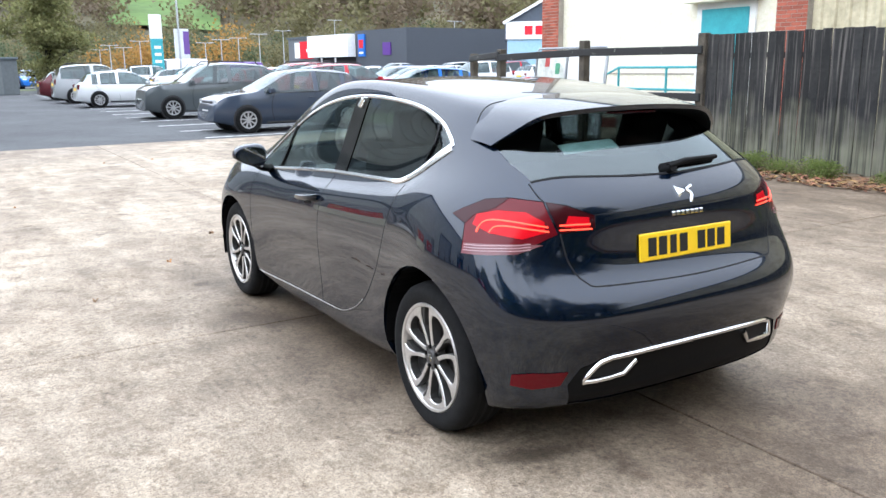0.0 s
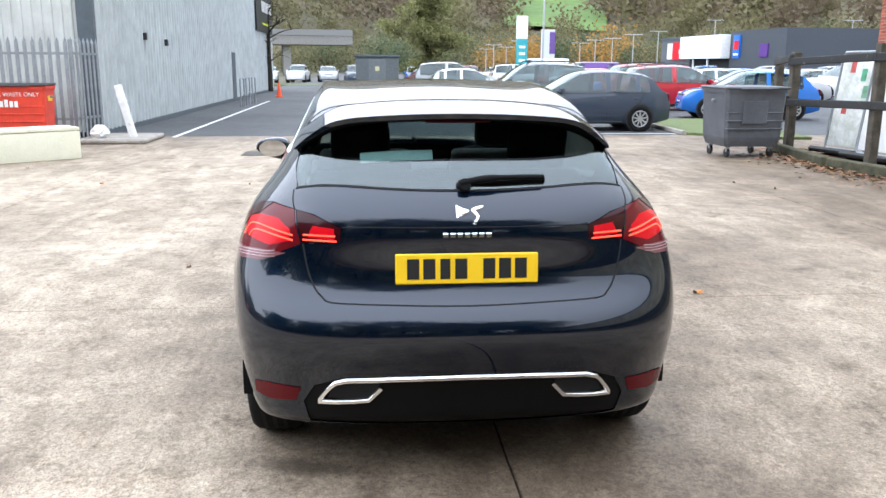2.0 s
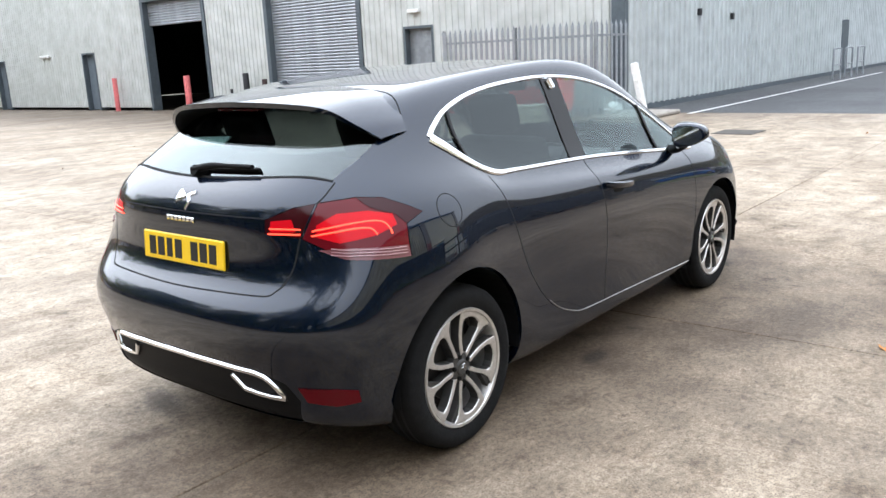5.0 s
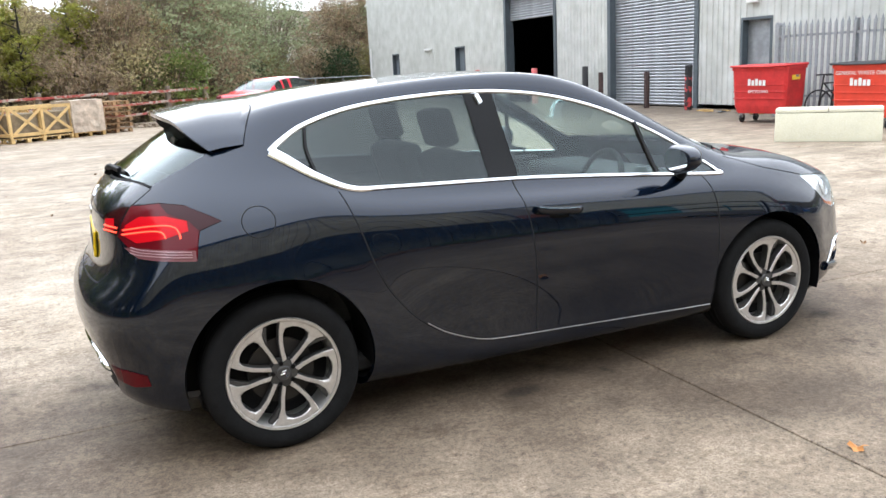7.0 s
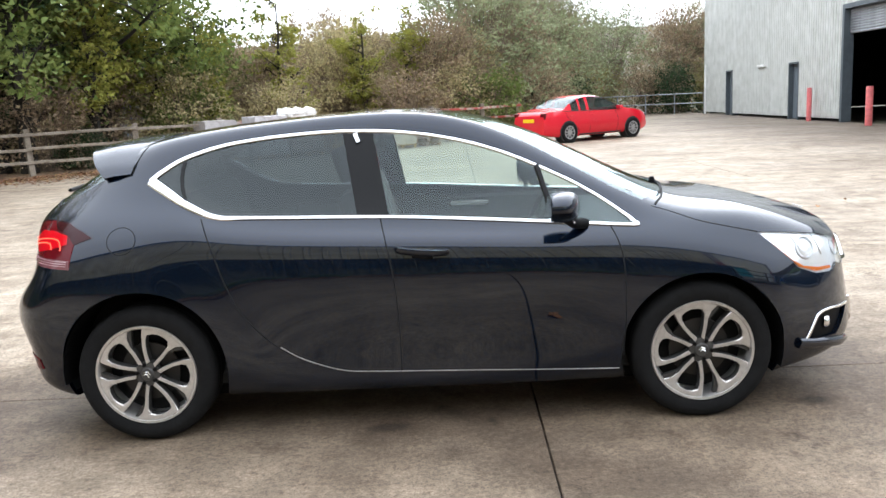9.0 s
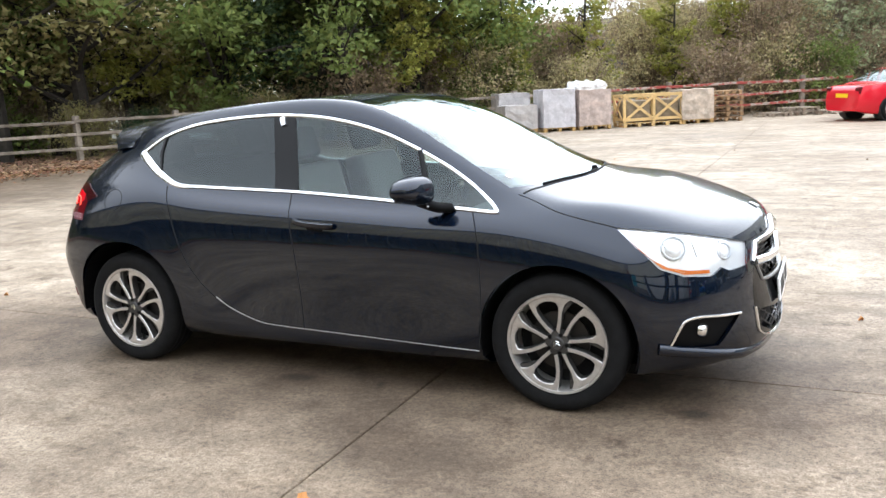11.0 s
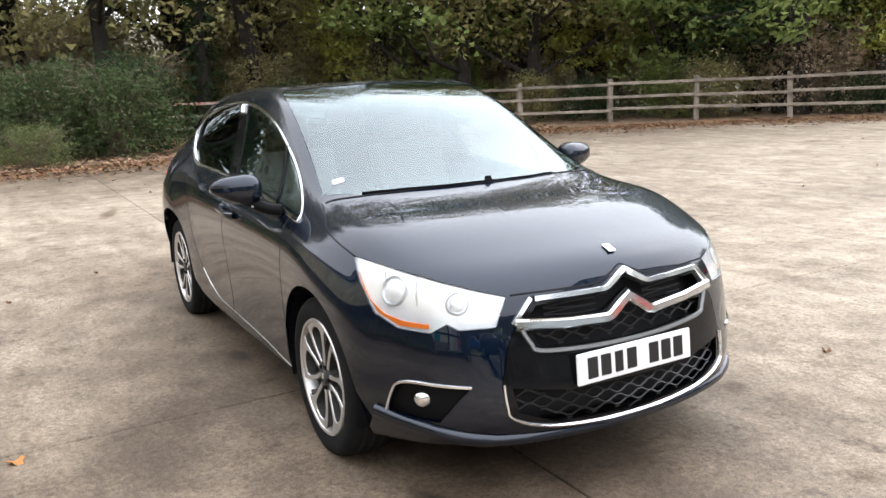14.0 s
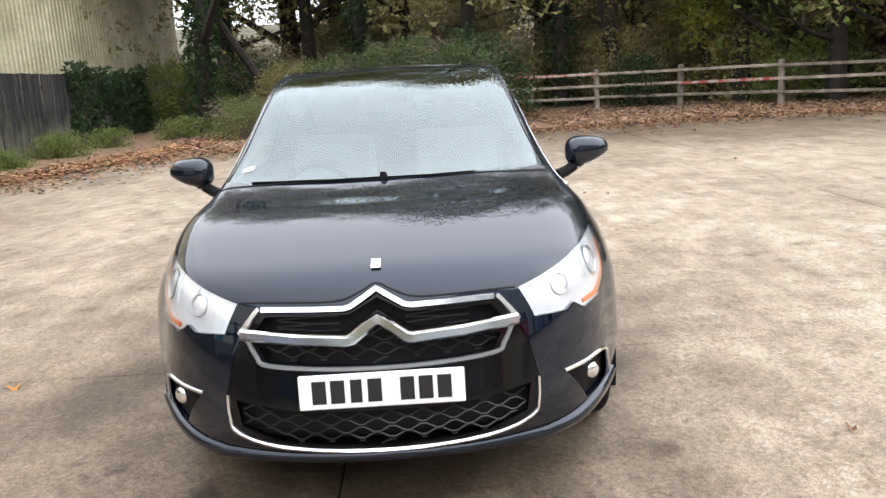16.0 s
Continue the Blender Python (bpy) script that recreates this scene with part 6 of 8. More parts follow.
# ---- post-and-rail fence round the far side of the yard ----
FENCE = [(-22.9, 2.9), (-22.2, 5.7), (-21.6, 8.2), (-19.2, 10.4), (-16.9, 12.5), (-15.2, 14.6), (-13.4, 16.3), (-11.2, 17.6), (-9.0, 19.4), (-7.2, 21.6),
         (-5.2, 23.5), (-2.8, 25.0), (-0.6, 26.2), (1.3, 27.2), (2.8, 28.4)]
fen = thing("post_and_rail_fence", pose(0, 0, 0), "weathered three-rail timber fence before the trees", "fence")
for i, (x, y) in enumerate(FENCE):
    b = box((-.075, -.075, -.05), (.075, .075, 1.28), .012)
    bmesh.ops.transform(b, matrix=pose(x, y, 0, random.uniform(-2, 2), random.uniform(-2, 2), random.uniform(0, 90)), verts=b.verts)
    part("post", b, M_rail, fen)
    if i + 1 < len(FENCE):
        x2, y2 = FENCE[i + 1]
        red = i in (9, 10, 11, 12, 13)
        tint = .25 if i < 2 else .12
        for z in (0.38, 0.74, 1.12):
            p, q = Vector((x, y, z + random.uniform(-.03, .03))), Vector((x2, y2, z + random.uniform(-.03, .03)))
            d = q - p
            b = box((-.04, -.02, -.042), (d.length + .04, .02, .042), .008)
            bmesh.ops.transform(b, matrix=Matrix.Translation(p) @ d.to_track_quat('X', 'Z').to_matrix().to_4x4() @ Matrix.Translation((0, -.09, 0)), verts=b.verts)
            part("rail", b, M_railred if red or random.random() < tint else M_rail, fen)
gr = thing("guard_rail", pose(0, 0, 0), "galvanised tubular guard rail at the warehouse corner", "railing")
for i in range(5):
    x, y = 8.2 + i * 1.45, 44.3 - i * .65
    part("post", cyl((x, y, 0), (x, y, 1.15), .03, seg=8), M_galv, gr)
for z in (.6, 1.13):
    part("rail", cyl((8.2, 44.3, z), (14.0, 41.7, z), .028, seg=8), M_galv, gr)

# ---- pallets, crates and wrapped loads ----
def pallet(m, parent=None, material=None, label="pale wooden pallet"):
    ob = parent or thing("pallet", m, label, "pallet", "pallets by the fence")
    base = Matrix() if parent is None else m
    mt = material or M_pallet
    for i in range(5):
        y = -.46 + i * .23
        b = box((-.5, y - .05, .10), (.5, y + .05, .125), .003)
        bmesh.ops.transform(b, matrix=base, verts=b.verts)
        part("board", b, mt, ob)
    for x in (-.45, 0, .45):
        for y in (-.46, 0, .46):
            b = box((x - .05, y - .05, .02), (x + .05, y + .05, .10), .003)
            bmesh.ops.transform(b, matrix=base, verts=b.verts)
            part("block", b, mt, ob)
        b = box((x - .05, -.51, 0), (x + .05, .51, .02), .003)
        bmesh.ops.transform(b, matrix=base, verts=b.verts)
        part("board", b, mt, ob)
    return ob


def wrapped(x, y, rz, h, material, label):
    ob = thing("wrapped_load", pose(x, y, 0, 0, 0, rz), label, "pallet load", "wrapped loads")
    pallet(Matrix(), ob)
    b = bmesh.new()
    bmesh.ops.create_cube(b, size=1)
    bmesh.ops.subdivide_edges(b, edges=b.edges[:], cuts=5, use_grid_fill=True)
    for v in b.verts:
        k = noise.noise(v.co * 4 + Vector((x, y, 0))) * .035
        v.co = Vector((v.co.x * 1.02 + k, v.co.y * 1.02 + k, .13 + (v.co.z + .5) * h + k))
    part("wrapped_block", b, material, ob, "goods in creased shrink wrap")
    return ob


def crate(x, y, rz, label):
    ob = thing("timber_crate", pose(x, y, 0, 0, 0, rz), label, "crate", "yellow crates")
    mt = mat("fresh_pine", (0.72, 0.50, 0.22), .7, var=.2, scale=6, rand=.12)
    pallet(Matrix(), ob, mt)
    for sx in (-1, 1):
        for sy in (-1, 1):
            part("corner_post", box((sx * .47 - .04, sy * .47 - .04, .125), (sx * .47 + .04, sy * .47 + .04, .98), .004), mt, ob)
    for f in range(4):
        R = Matrix.Rotation(f * math.pi / 2, 4, 'Z')
        for z in (.18, .9):
            b = box((-.5, -.525, z), (.5, -.505, z + .09), .003)
            bmesh.ops.transform(b, matrix=R, verts=b.verts)
            part("board", b, mt, ob)
        for a in (38, -38):
            b = box((-.55, -.54, -.04), (.55, -.527, .04), .003)
            bmesh.ops.transform(b, matrix=R @ Matrix.Translation((0, 0, .57)) @ pose(0, 0, 0, 0, a, 0), verts=b.verts)
            part("brace", b, mt, ob)
    part("packed_block", box((-.4, -.4, .13), (.4, .4, .8), .03), mat("crate_contents", (.30, .24, .16), .8, var=.4), ob)


wrapped(-6.55, 20.1, 36, .72, mat("grey_wrap", (.50, .47, .45), .35, var=.25, scale=5), "low grey shrink-wrapped pallet load")
wrapped(-7.2, 21.3, 36, 1.08, mat("dull_wrap", (.56, .53, .52), .35, var=.25, scale=5), "tall grey shrink-wrapped pallet load")
wrapped(-5.5, 20.6, 36, 1.15, mat("silver_wrap", (.62, .60, .62), .3, var=.25, scale=5), "tall silver-grey shrink-wrapped pallet load")
wrapped(-4.55, 21.2, 36, 1.08, mat("pinkish_wrap", (.62, .50, .44), .35, var=.4, scale=5), "pinkish shrink-wrapped load with white bags on top")
for k in range(3):
    crumple("white_sack", pose(-4.9 + k * .3, 20.95 + k * .2, 1.2), .26, M_white, "crumpled white sack on a pallet load", "sack")
crate(-3.35, 22.0, 32, "yellow pine crate on a pallet")
crate(-2.6, 22.55, 32, "yellow pine crate with cross braces")
wrapped(-1.75, 23.0, 32, .92, mat("pale_wrap", (.66, .55, .44), .35, var=.4, scale=5), "pale shrink-wrapped crate on a pallet")
st = thing("pallet_stack", pose(-.95, 23.6, 0, 0, 0, 32), "stack of used wooden pallets", "pallets")
for k in range(6):
    pallet(pose(random.uniform(-.03, .03), random.uniform(-.03, .03), k * .165, 0, 0, random.uniform(-3, 3)), st, mat("used_pallet", (.40, .25, .13), .85, var=.4, scale=5, rand=.2))
pl = pallet(pose(1.2, 25.7, 0, 0, 0, 30), None, mat("grey_pallet", (.30, .24, .18), .85, var=.3), "grey wooden pallet lying flat")
for m in (pose(2.2, 26.0, 0, 0, 0, 20), pose(.6, 25.3, 0, 0, 0, 40), pose(1.25, 25.75, .128, 0, 0, 24)):
    copy_thing(pl, m)

# ---- parked cars ----
M_glassd = glass("car_window", (0.36, 0.43, 0.43), 0.07)
M_hub = mat("grey_wheel", (0.42, 0.42, 0.43), 0.4, 0.6)
_wheel_me = {}


def small_wheel(r):
    if r not in _wheel_me:
        for nm, prof, mt in (("tyre", [(r * .66, .09), (r * .9, .1), (r, .07), (r, -.07), (r * .9, -.1), (r * .66, -.09)], M_tyre),
                             ("rim", [(0, -.08), (r * .15, -.085), (r * .17, -.07), (r * .56, -.08), (r * .62, -.09), (r * .67, -.085), (r * .67, .05)], M_hub)):
            b = lathe(prof, 24)
            if nm == "rim":
                for f in b.faces:
                    c = f.calc_center_median()
                    if .2 * r < math.hypot(c.x, c.z) < .52 * r and abs(c.y + .075) < .012:
                        f.material_index = 1
                for k in range(9):
                    a = 2 * math.pi * k / 9
                    b2 = box((-.018, -.088, r * .12), (.018, -.070, r * .6))
                    merge(b, b2, Matrix.Rotation(a, 4, 'Y'))
            me = bpy.data.meshes.new(nm)
            for f in b.faces:
                f.smooth = True
            b.to_mesh(me)
            b.free()
            me.set_sharp_from_angle(angle=radians(40))
            me.materials.append(mt)
            me.materials.append(M_seam)
            _wheel_me[(r, nm)] = me
        _wheel_me[r] = True
    return _wheel_me[(r, "tyre")], _wheel_me[(r, "rim")]


PROFILE = {
    "hatch": [(-.50, .42), (-.495, .56), (-.47, .64), (-.435, .70), (-.385, .87), (-.33, .945), (-.22, .985), (-.10, 1.0), (.0, .985), (.07, .93), (.16, .79), (.25, .665), (.34, .63), (.42, .59), (.475, .51), (.495, .42), (.50, .34)],
    "suv": [(-.50, .40), (-.495, .55), (-.475, .64), (-.46, .72), (-.43, .88), (-.39, .955), (-.25, .99), (-.10, 1.0), (.0, .985), (.06, .93), (.14, .79), (.21, .66), (.32, .635), (.42, .60), (.48, .53), (.495, .42), (.50, .34)],
    "saloon": [(-.50, .44), (-.495, .60), (-.46, .68), (-.36, .71), (-.29, .83), (-.22, .94), (-.15, .985), (-.06, 1.0), (.02, .98), (.09, .91), (.17, .79), (.26, .68), (.35, .64), (.43, .58), (.48, .50), (.495, .42), (.50, .34)],
    "van": [(-.50, .40), (-.495, .90), (-.485, .975), (-.40, .995), (-.20, 1.0), (.05, 1.0), (.18, .98), (.24, .90), (.31, .74), (.37, .60), (.42, .56), (.455, .53), (.475, .48), (.49, .42), (.496, .38), (.498, .36), (.50, .30)]}
GLASS = {"hatch": (-.44, -.335, .03, .235, -.36, .20), "suv": (-.462, -.405, .03, .20, -.43, .17), "saloon": (-.35, -.20, .04, .25, -.27, .21), "van": (-.6, -.59, .20, .36, .12, .30)}
BELT = {"hatch": .635, "suv": .625, "saloon": .665, "van": .57}
_car_me = {}


def car_skin(kind, L, W, Hh):
    """Body and window meshes of a small car, smooth along its length and round its section."""
    key = (kind, L, W, Hh)
    if key in _car_me:
        return _car_me[key]
    prof = [(v.x, v.y) for v in spline([(x, z, 0) for x, z in PROFILE[kind]], 4)]
    t0, t1, w0, w1, s0, s1 = GLASS[kind]
    bms = {k: bmesh.new() for k in ("body", "side_window", "windscreen", "rear_window")}
    grid = []
    for x, tz in prof:
        T = tz * Hh
        B = min(BELT[kind] * Hh * (1 - .06 * (x + .2)), T - .015)
        w = W / 2 * (1 - .20 * max(0, (abs(x) - .34) / .16) ** 2.2)
        zb = .19 + .10 * max(0, (abs(x) - .40) / .10)
        g = max(0, min(1, (T - B) / (.36 * Hh)))
        rw = w * (.95 - .19 * g)
        low = min(.40 * Hh, B * .85)
        grid.append([(x * L, y, z) for y, z in ((0, zb), (w * .9, zb), (w * .985, zb + .08), (w, low), (w * .985, (low + B) * .52), (w * .955, B), ((w * .955 + rw) * .5 + .012 * g, (B + T) * .5 - .01),
                                                (rw, T - .045 * g - .004), (rw * .86, T - .012 * g), (rw * .45, T + .012), (0, T + .016))])
    for i in range(len(grid) - 1):
        xm = (prof[i][0] + prof[i + 1][0]) / 2
        for k in range(10):
            who = "body"
            if k in (5, 6) and s0 < xm < s1 and not abs(xm + .125) < .014 and not (kind != "van" and abs(xm - s0 - .07) < .008):
                who = "side_window"
            elif k >= 7 and w0 < xm < w1:
                who = "windscreen"
            elif k >= 7 and t0 < xm < t1:
                who = "rear_window"
            q = [grid[i][k], grid[i + 1][k], grid[i + 1][k + 1], grid[i][k + 1]]
            for sg in (1, -1):
                bms[who].faces.new([bms[who].verts.new((x, sg * y, z)) for x, y, z in q])
    for gi in (0, -1):
        bms["body"].faces.new([bms["body"].verts.new(p) for p in [(x, y, z) for x, y, z in grid[gi]] + [(x, -y, z) for x, y, z in grid[gi][-2:0:-1]]])
    out = {}
    for k, q in bms.items():
        bmesh.ops.remove_doubles(q, verts=q.verts, dist=1e-4)
        bmesh.ops.recalc_face_normals(q, faces=q.faces)
        for f in q.faces:
            f.smooth = True
        sets = [(k, q)]
        if k == "side_window":
            l_ = q.copy()
            bmesh.ops.delete(l_, geom=[v for v in l_.verts if v.co.y < 0], context='VERTS')
            bmesh.ops.delete(q, geom=[v for v in q.verts if v.co.y > 0], context='VERTS')
            sets = [("side_window_l", l_), ("side_window_r", q)]
        for nm, bb in sets:
            me = bpy.data.meshes.new(k)
            bb.to_mesh(me)
            bb.free()
            me.set_sharp_from_angle(angle=radians(42))
            if len(me.polygons):
                out[nm] = me
    _car_me[key] = out
    return out


def parked_car(m, paint, label, L=4.2, W=1.76, Hh=1.48, kind="hatch", name="parked_car", group="cars in the car park", near_by=False):
    """A car along its own x, nose at +x: smooth body, windows, lamps, wheels, plate."""
    ob = thing(name, m, label, "car", group)
    for nm, me in car_skin(kind, L, W, Hh).items():
        if nm == "body":
            me = me.copy()
            me.materials.clear()
            me.materials.append(paint)
        elif not me.materials:
            me.materials.append(M_glassd)
        o = new({"side_window_l": "side_window", "side_window_r": "side_window"}.get(nm, nm), me)
        o.parent = ob
    belt, hood = BELT[kind] * Hh, .60 * Hh
    w = W / 2
    for s in (1, -1):
        part("headlamp", box((.435 * L, s * w * .66 - .15, hood * .74), (.482 * L, s * w * .66 + .15, hood * .90), .04, seg=2), M_silver, ob)
        part("tail_lamp", box((-.497 * L, s * w * .70 - .11, belt * .76), (-.455 * L, s * w * .70 + .11, belt * 1.0), .03), M_red, ob)
        y0, y1 = sorted((s * w * .96, s * (w * .96 + .19)))
        part("door_mirror", box((.155 * L, y0, belt * 1.0), (.185 * L, y1, belt * 1.12), .03, seg=2), paint, ob)
        r = .34 if kind in ("suv", "van") else .315
        for x in (-.305 * L, .315 * L):
            ty, rm = small_wheel(r)
            wh = new("wheel", ty)
            wh.parent = ob
            wh.matrix_local = pose(x, s * (w - .055), r, 0, 0, 180 if s > 0 else 0)
            o = new("rim", rm)
            o.parent = wh
            part("wheel_arch", cyl((x, s * (w - .30), r + .01), (x, s * (w + .003), r + .01), r * 1.12, seg=24), M_blackp, ob)
    for x in (.497 * L, -.500 * L):
        part("number_plate", box((x - .012, -.26, .30 * Hh if x > 0 else .46 * Hh), (x + .012, .26, .30 * Hh + .11 if x > 0 else .46 * Hh + .11)), M_platew if x > 0 else M_platey, ob)
    part("bumper_grille", box((.47 * L, -.5, .26), (.498 * L, .5, .36), .02), M_blackp, ob)
    part("upper_grille", box((.46 * L, -.42, .47 * Hh), (.489 * L, .42, .52 * Hh), .02), M_blackp, ob)
    if near_by:
        panel_details(ob, kind, L, W, Hh, paint)
    if kind == "suv":
        for s in (1, -1):
            part("roof_bar", tube([(-.36 * L, s * w * .70, Hh * .95), (-.33 * L, s * w * .70, Hh * 1.03), (.0, s * w * .70, Hh * 1.035), (.03 * L, s * w * .70, Hh * .96)], .018, 6), M_blackp, ob)
    return ob


def panel_details(ob, kind, L, W, Hh, paint_):
    """Door seams, handles, sills, a bumper line and window edges laid on a parked car's flanks."""
    me = car_skin(kind, L, W, Hh)["body"]
    wins = [car_skin(kind, L, W, Hh)[k] for k in ("side_window_l", "side_window_r")]
    vs, fs = [], []
    for m_ in [me] + wins:
        o_ = len(vs)
        vs += [v.co.copy() for v in m_.vertices]
        fs += [tuple(i + o_ for i in p.vertices) for p in m_.polygons]
    tree = BVHTree.FromPolygons(vs, fs)

    def on(x, z, s):
        q = tree.ray_cast(Vector((x, s * 3, z)), Vector((0, -s, 0)))[0]
        return (q or Vector((x, s * W / 2, z))) + Vector((0, s * .004, 0))
    belt = BELT[kind] * Hh
    for s in (1, -1):
        for ln in ([(.150, belt * .96), (.170, belt * .70), (.165, .40), (.15, .26)], [(-.105, belt * .98), (-.105, .45), (-.11, .26)],
                   [(-.33, belt * 1.02), (-.31, belt * .80), (-.25, .55), (-.215, .40), (-.20, .27)]):
            part("door_seam", tube([on(x * L, z, s) for x, z in ln], .005, 5), M_seam, ob)
        for x in (-.06, -.265):
            a, c = on(x * L, belt * .86, s), on((x - .035) * L, belt * .865, s)
            part("door_handle", tube([a, a.lerp(c, .3) + Vector((0, s * .025, 0)), a.lerp(c, .7) + Vector((0, s * .025, 0)), c], .012, 6), paint_, ob)
        part("sill", tube([on(x * L, .235, s) for x in (-.20, -.08, .05, .20)], .028, 6), M_blackp, ob)
        part("window_seal", tube([on(x * L, belt * (1 - .06 * (x + .2)) + .012, s) for x in (-.36, -.25, -.1, .05, .17)], .009, 5), M_blackp, ob)
        part("fog_lamp", box((.462 * L, s * W * .33 - .08, .27), (.487 * L, s * W * .33 + .08, .37), .02), M_blackp, ob)
    part("rear_bumper_line", tube([(-.498 * L, y, .40 * Hh) for y in (-.35 * W, 0, .35 * W)], .008, 5), M_seam, ob)


def paint(name, c):
    return mat("car_paint_" + name, c, .45, .25, coat=1.0, spec=0.1)


P_ = {"slate": paint("slate", (.040, .054, .082)), "grey": paint("grey", (.082, .094, .10)), "silver": paint("silver", (.42, .43, .44)), "white": paint("white", (.72, .73, .74)),
      "red": paint("red", (.42, .02, .03)), "blue": paint("blue", (.03, .16, .55)), "black": paint("black", (.012, .012, .014)), "purple": paint("purple", (.12, .05, .25)),
      "maroon": paint("maroon", (.10, .015, .02)), "bright_red": paint("bright_red", (.70, .012, .03))}
parked_car(pose(4.35, 22.6, 0, 0, 0, 34), P_["bright_red"], "bright red saloon parked across the yard", 4.4, 1.8, 1.42, "saloon", "red_saloon_car", near_by=True)
parked_car(pose(16.2, -5.15, 0, 0, 0, 90), P_["slate"], "slate blue hatchback in a marked bay", 4.2, 1.78, 1.48, "hatch", near_by=True)
parked_car(pose(23.2, -5.1, 0, 0, 0, 90), P_["grey"], "grey off-road car with roof bars in a bay", 4.3, 1.82, 1.68, "suv", near_by=True)
parked_car(pose(33.0, -4.4, 0, 0, 0, -90), P_["white"], "white small hatchback in a bay", 4.0, 1.72, 1.46, "hatch", near_by=True)
parked_car(pose(38.2, -4.3, 0, 0, 0, -90), P_["silver"], "silver off-road car in a bay", 4.3, 1.8, 1.75, "suv", near_by=True)
parked_car(pose(43.0, -4.2, 0, 0, 0, -90), P_["maroon"], "dark maroon estate car in a bay", 4.4, 1.78, 1.5, "hatch", near_by=True)
parked_car(pose(20.6, -11.6, 0, 0, 0, 78), P_["blue"], "bright blue hatchback beyond the grass", 4.1, 1.75, 1.47, "hatch", near_by=True)
parked_car(pose(25.6, -11.4, 0, 0, 0, -92), P_["red"], "red crossover car in the next row", 4.5, 1.84, 1.62, "suv", near_by=True)
rng = random.Random(7)
kinds = ["hatch", "suv", "saloon", "hatch", "hatch"]
cols = ["silver", "white", "black", "grey", "slate", "silver", "red", "white", "blue", "grey"]
lab = {"silver": "silver", "white": "white", "black": "black", "grey": "grey", "slate": "slate blue", "red": "red", "blue": "blue"}
for row, (y, x0, n) in enumerate(((-11.4, 29.0, 12), (-17.5, 30.0, 13), (-23.5, 26.0, 14), (-33.0, 34.0, 13), (-45.0, 48.0, 12))):
    for i in range(n):
        if rng.random() < .15:
            continue
        k, c = rng.choice(kinds), rng.choice(cols)
        parked_car(pose(x0 + i * 3.3 + rng.uniform(-.3, .3), y + rng.uniform(-.4, .4), 0, 0, 0, 90 if rng.random() < .5 else -90), P_[c],
                   lab[c] + " " + {"hatch": "hatchback", "suv": "off-road car", "saloon": "saloon car"}[k] + " in a distant row of the car park", 4.3, 1.78, 1.7 if k == "suv" else 1.48, k)
for i in range(14):
    k, c = rng.choice(kinds), rng.choice(cols)
    parked_car(pose(70 + (i % 7) * 1.2, 20 - i * 2.7, 0, 0, 0, 180 + rng.uniform(-6, 6)), P_[c], lab[c] + " car facing across the far end of the car park", 4.3, 1.78, 1.6 if k == "suv" else 1.48, k)
parked_car(pose(64, -14, 0, 0, 0, 80), P_["white"], "white delivery van in the car park", 5.0, 1.95, 2.2, "van")
parked_car(pose(56, -16, 0, 0, 0, 100), P_["purple"], "purple small van in the car park", 4.6, 1.85, 1.9, "van")
for i in range(18):
    x = 14.6 + i * 2.32
    o = link("road_marking", box((x, -7.4, .002), (x + .1, -2.6, .006)), M_line)
    tagged(o, "white painted parking bay line", "marking", "bay lines", kind="structure")

# ---- far things: hut, signs, lamps, shops, bridge ----
hut = thing("substation_hut", pose(56, -.6, 0), "grey steel substation hut at the end of the drive", "hut")
part("cabin", box((-1.2, -1.5, 0), (1.2, 1.5, 2.15), .02), mat("hut_grey", (.13, .145, .15), .6, var=.2), hut)
part("roof", box((-1.3, -1.6, 2.15), (1.3, 1.6, 2.3), .02), M_trimd, hut)
part("door", box((-1.23, -.6, .05), (-1.2, .6, 2.0)), mat("hut_door", (.17, .185, .19), .6, var=.2), hut)
part("warning_plate", box((-1.245, -.15, 1.2), (-1.232, .15, 1.5)), mat("pale_yellow", (.6, .55, .3), .6), hut)
M_mast = mat("lamp_mast", (.40, .41, .42), .5, .5)


def lamp_post(x, y, h):
    ob = thing("lamp_post", pose(x, y, 0), "grey double-headed car park lamp post", "street lamp", "car park lamps")
    part("mast", cyl((0, 0, 0), (0, 0, h), .09, .05, 8), M_mast, ob)
    part("arm", cyl((0, -.9, h), (0, .9, h), .04, seg=6), M_mast, ob)
    for s in (-1, 1):
        part("lamp_head", box((-.14, s * .9 - .3, h - .03), (.14, s * .9 + .3, h + .07), .02), M_mast, ob)


for az, h, dst in ((-15.6, 4.7, 118), (-16.6, 5.1, 118), (-17.7, 5.3, 118), (-19.05, 5.8, 118), (-20.6, 6.3, 120), (-11.6, 5.0, 120), (-9.8, 4.6, 125), (-10.6, 4.4, 130), (-9.2, 4.2, 135), (-24.0, 8.2, 130), (-32.0, 7.4, 120)):
    lamp_post(-4.2 + dst * math.cos(radians(az)), 2.5 + dst * math.sin(radians(az)), h)
ob = thing("flagpole", pose(60, -13.5, 0), "tall thin pale pole in the car park", "pole")
part("mast", cyl((0, 0, 0), (0, 0, 12), .09, .05, 8), M_mast, ob)
tot = thing("totem_sign", pose(59.3, -11.7, 0, 0, 0, 8), "tall white and teal totem sign", "sign")
part("panel", box((-.12, -.42, 0), (.12, .42, 3.6), .02), M_teal, tot, "teal sign panel")
part("panel", box((-.13, -.43, 3.6), (.13, .43, 5.3), .02), M_white, tot, "white sign panel")
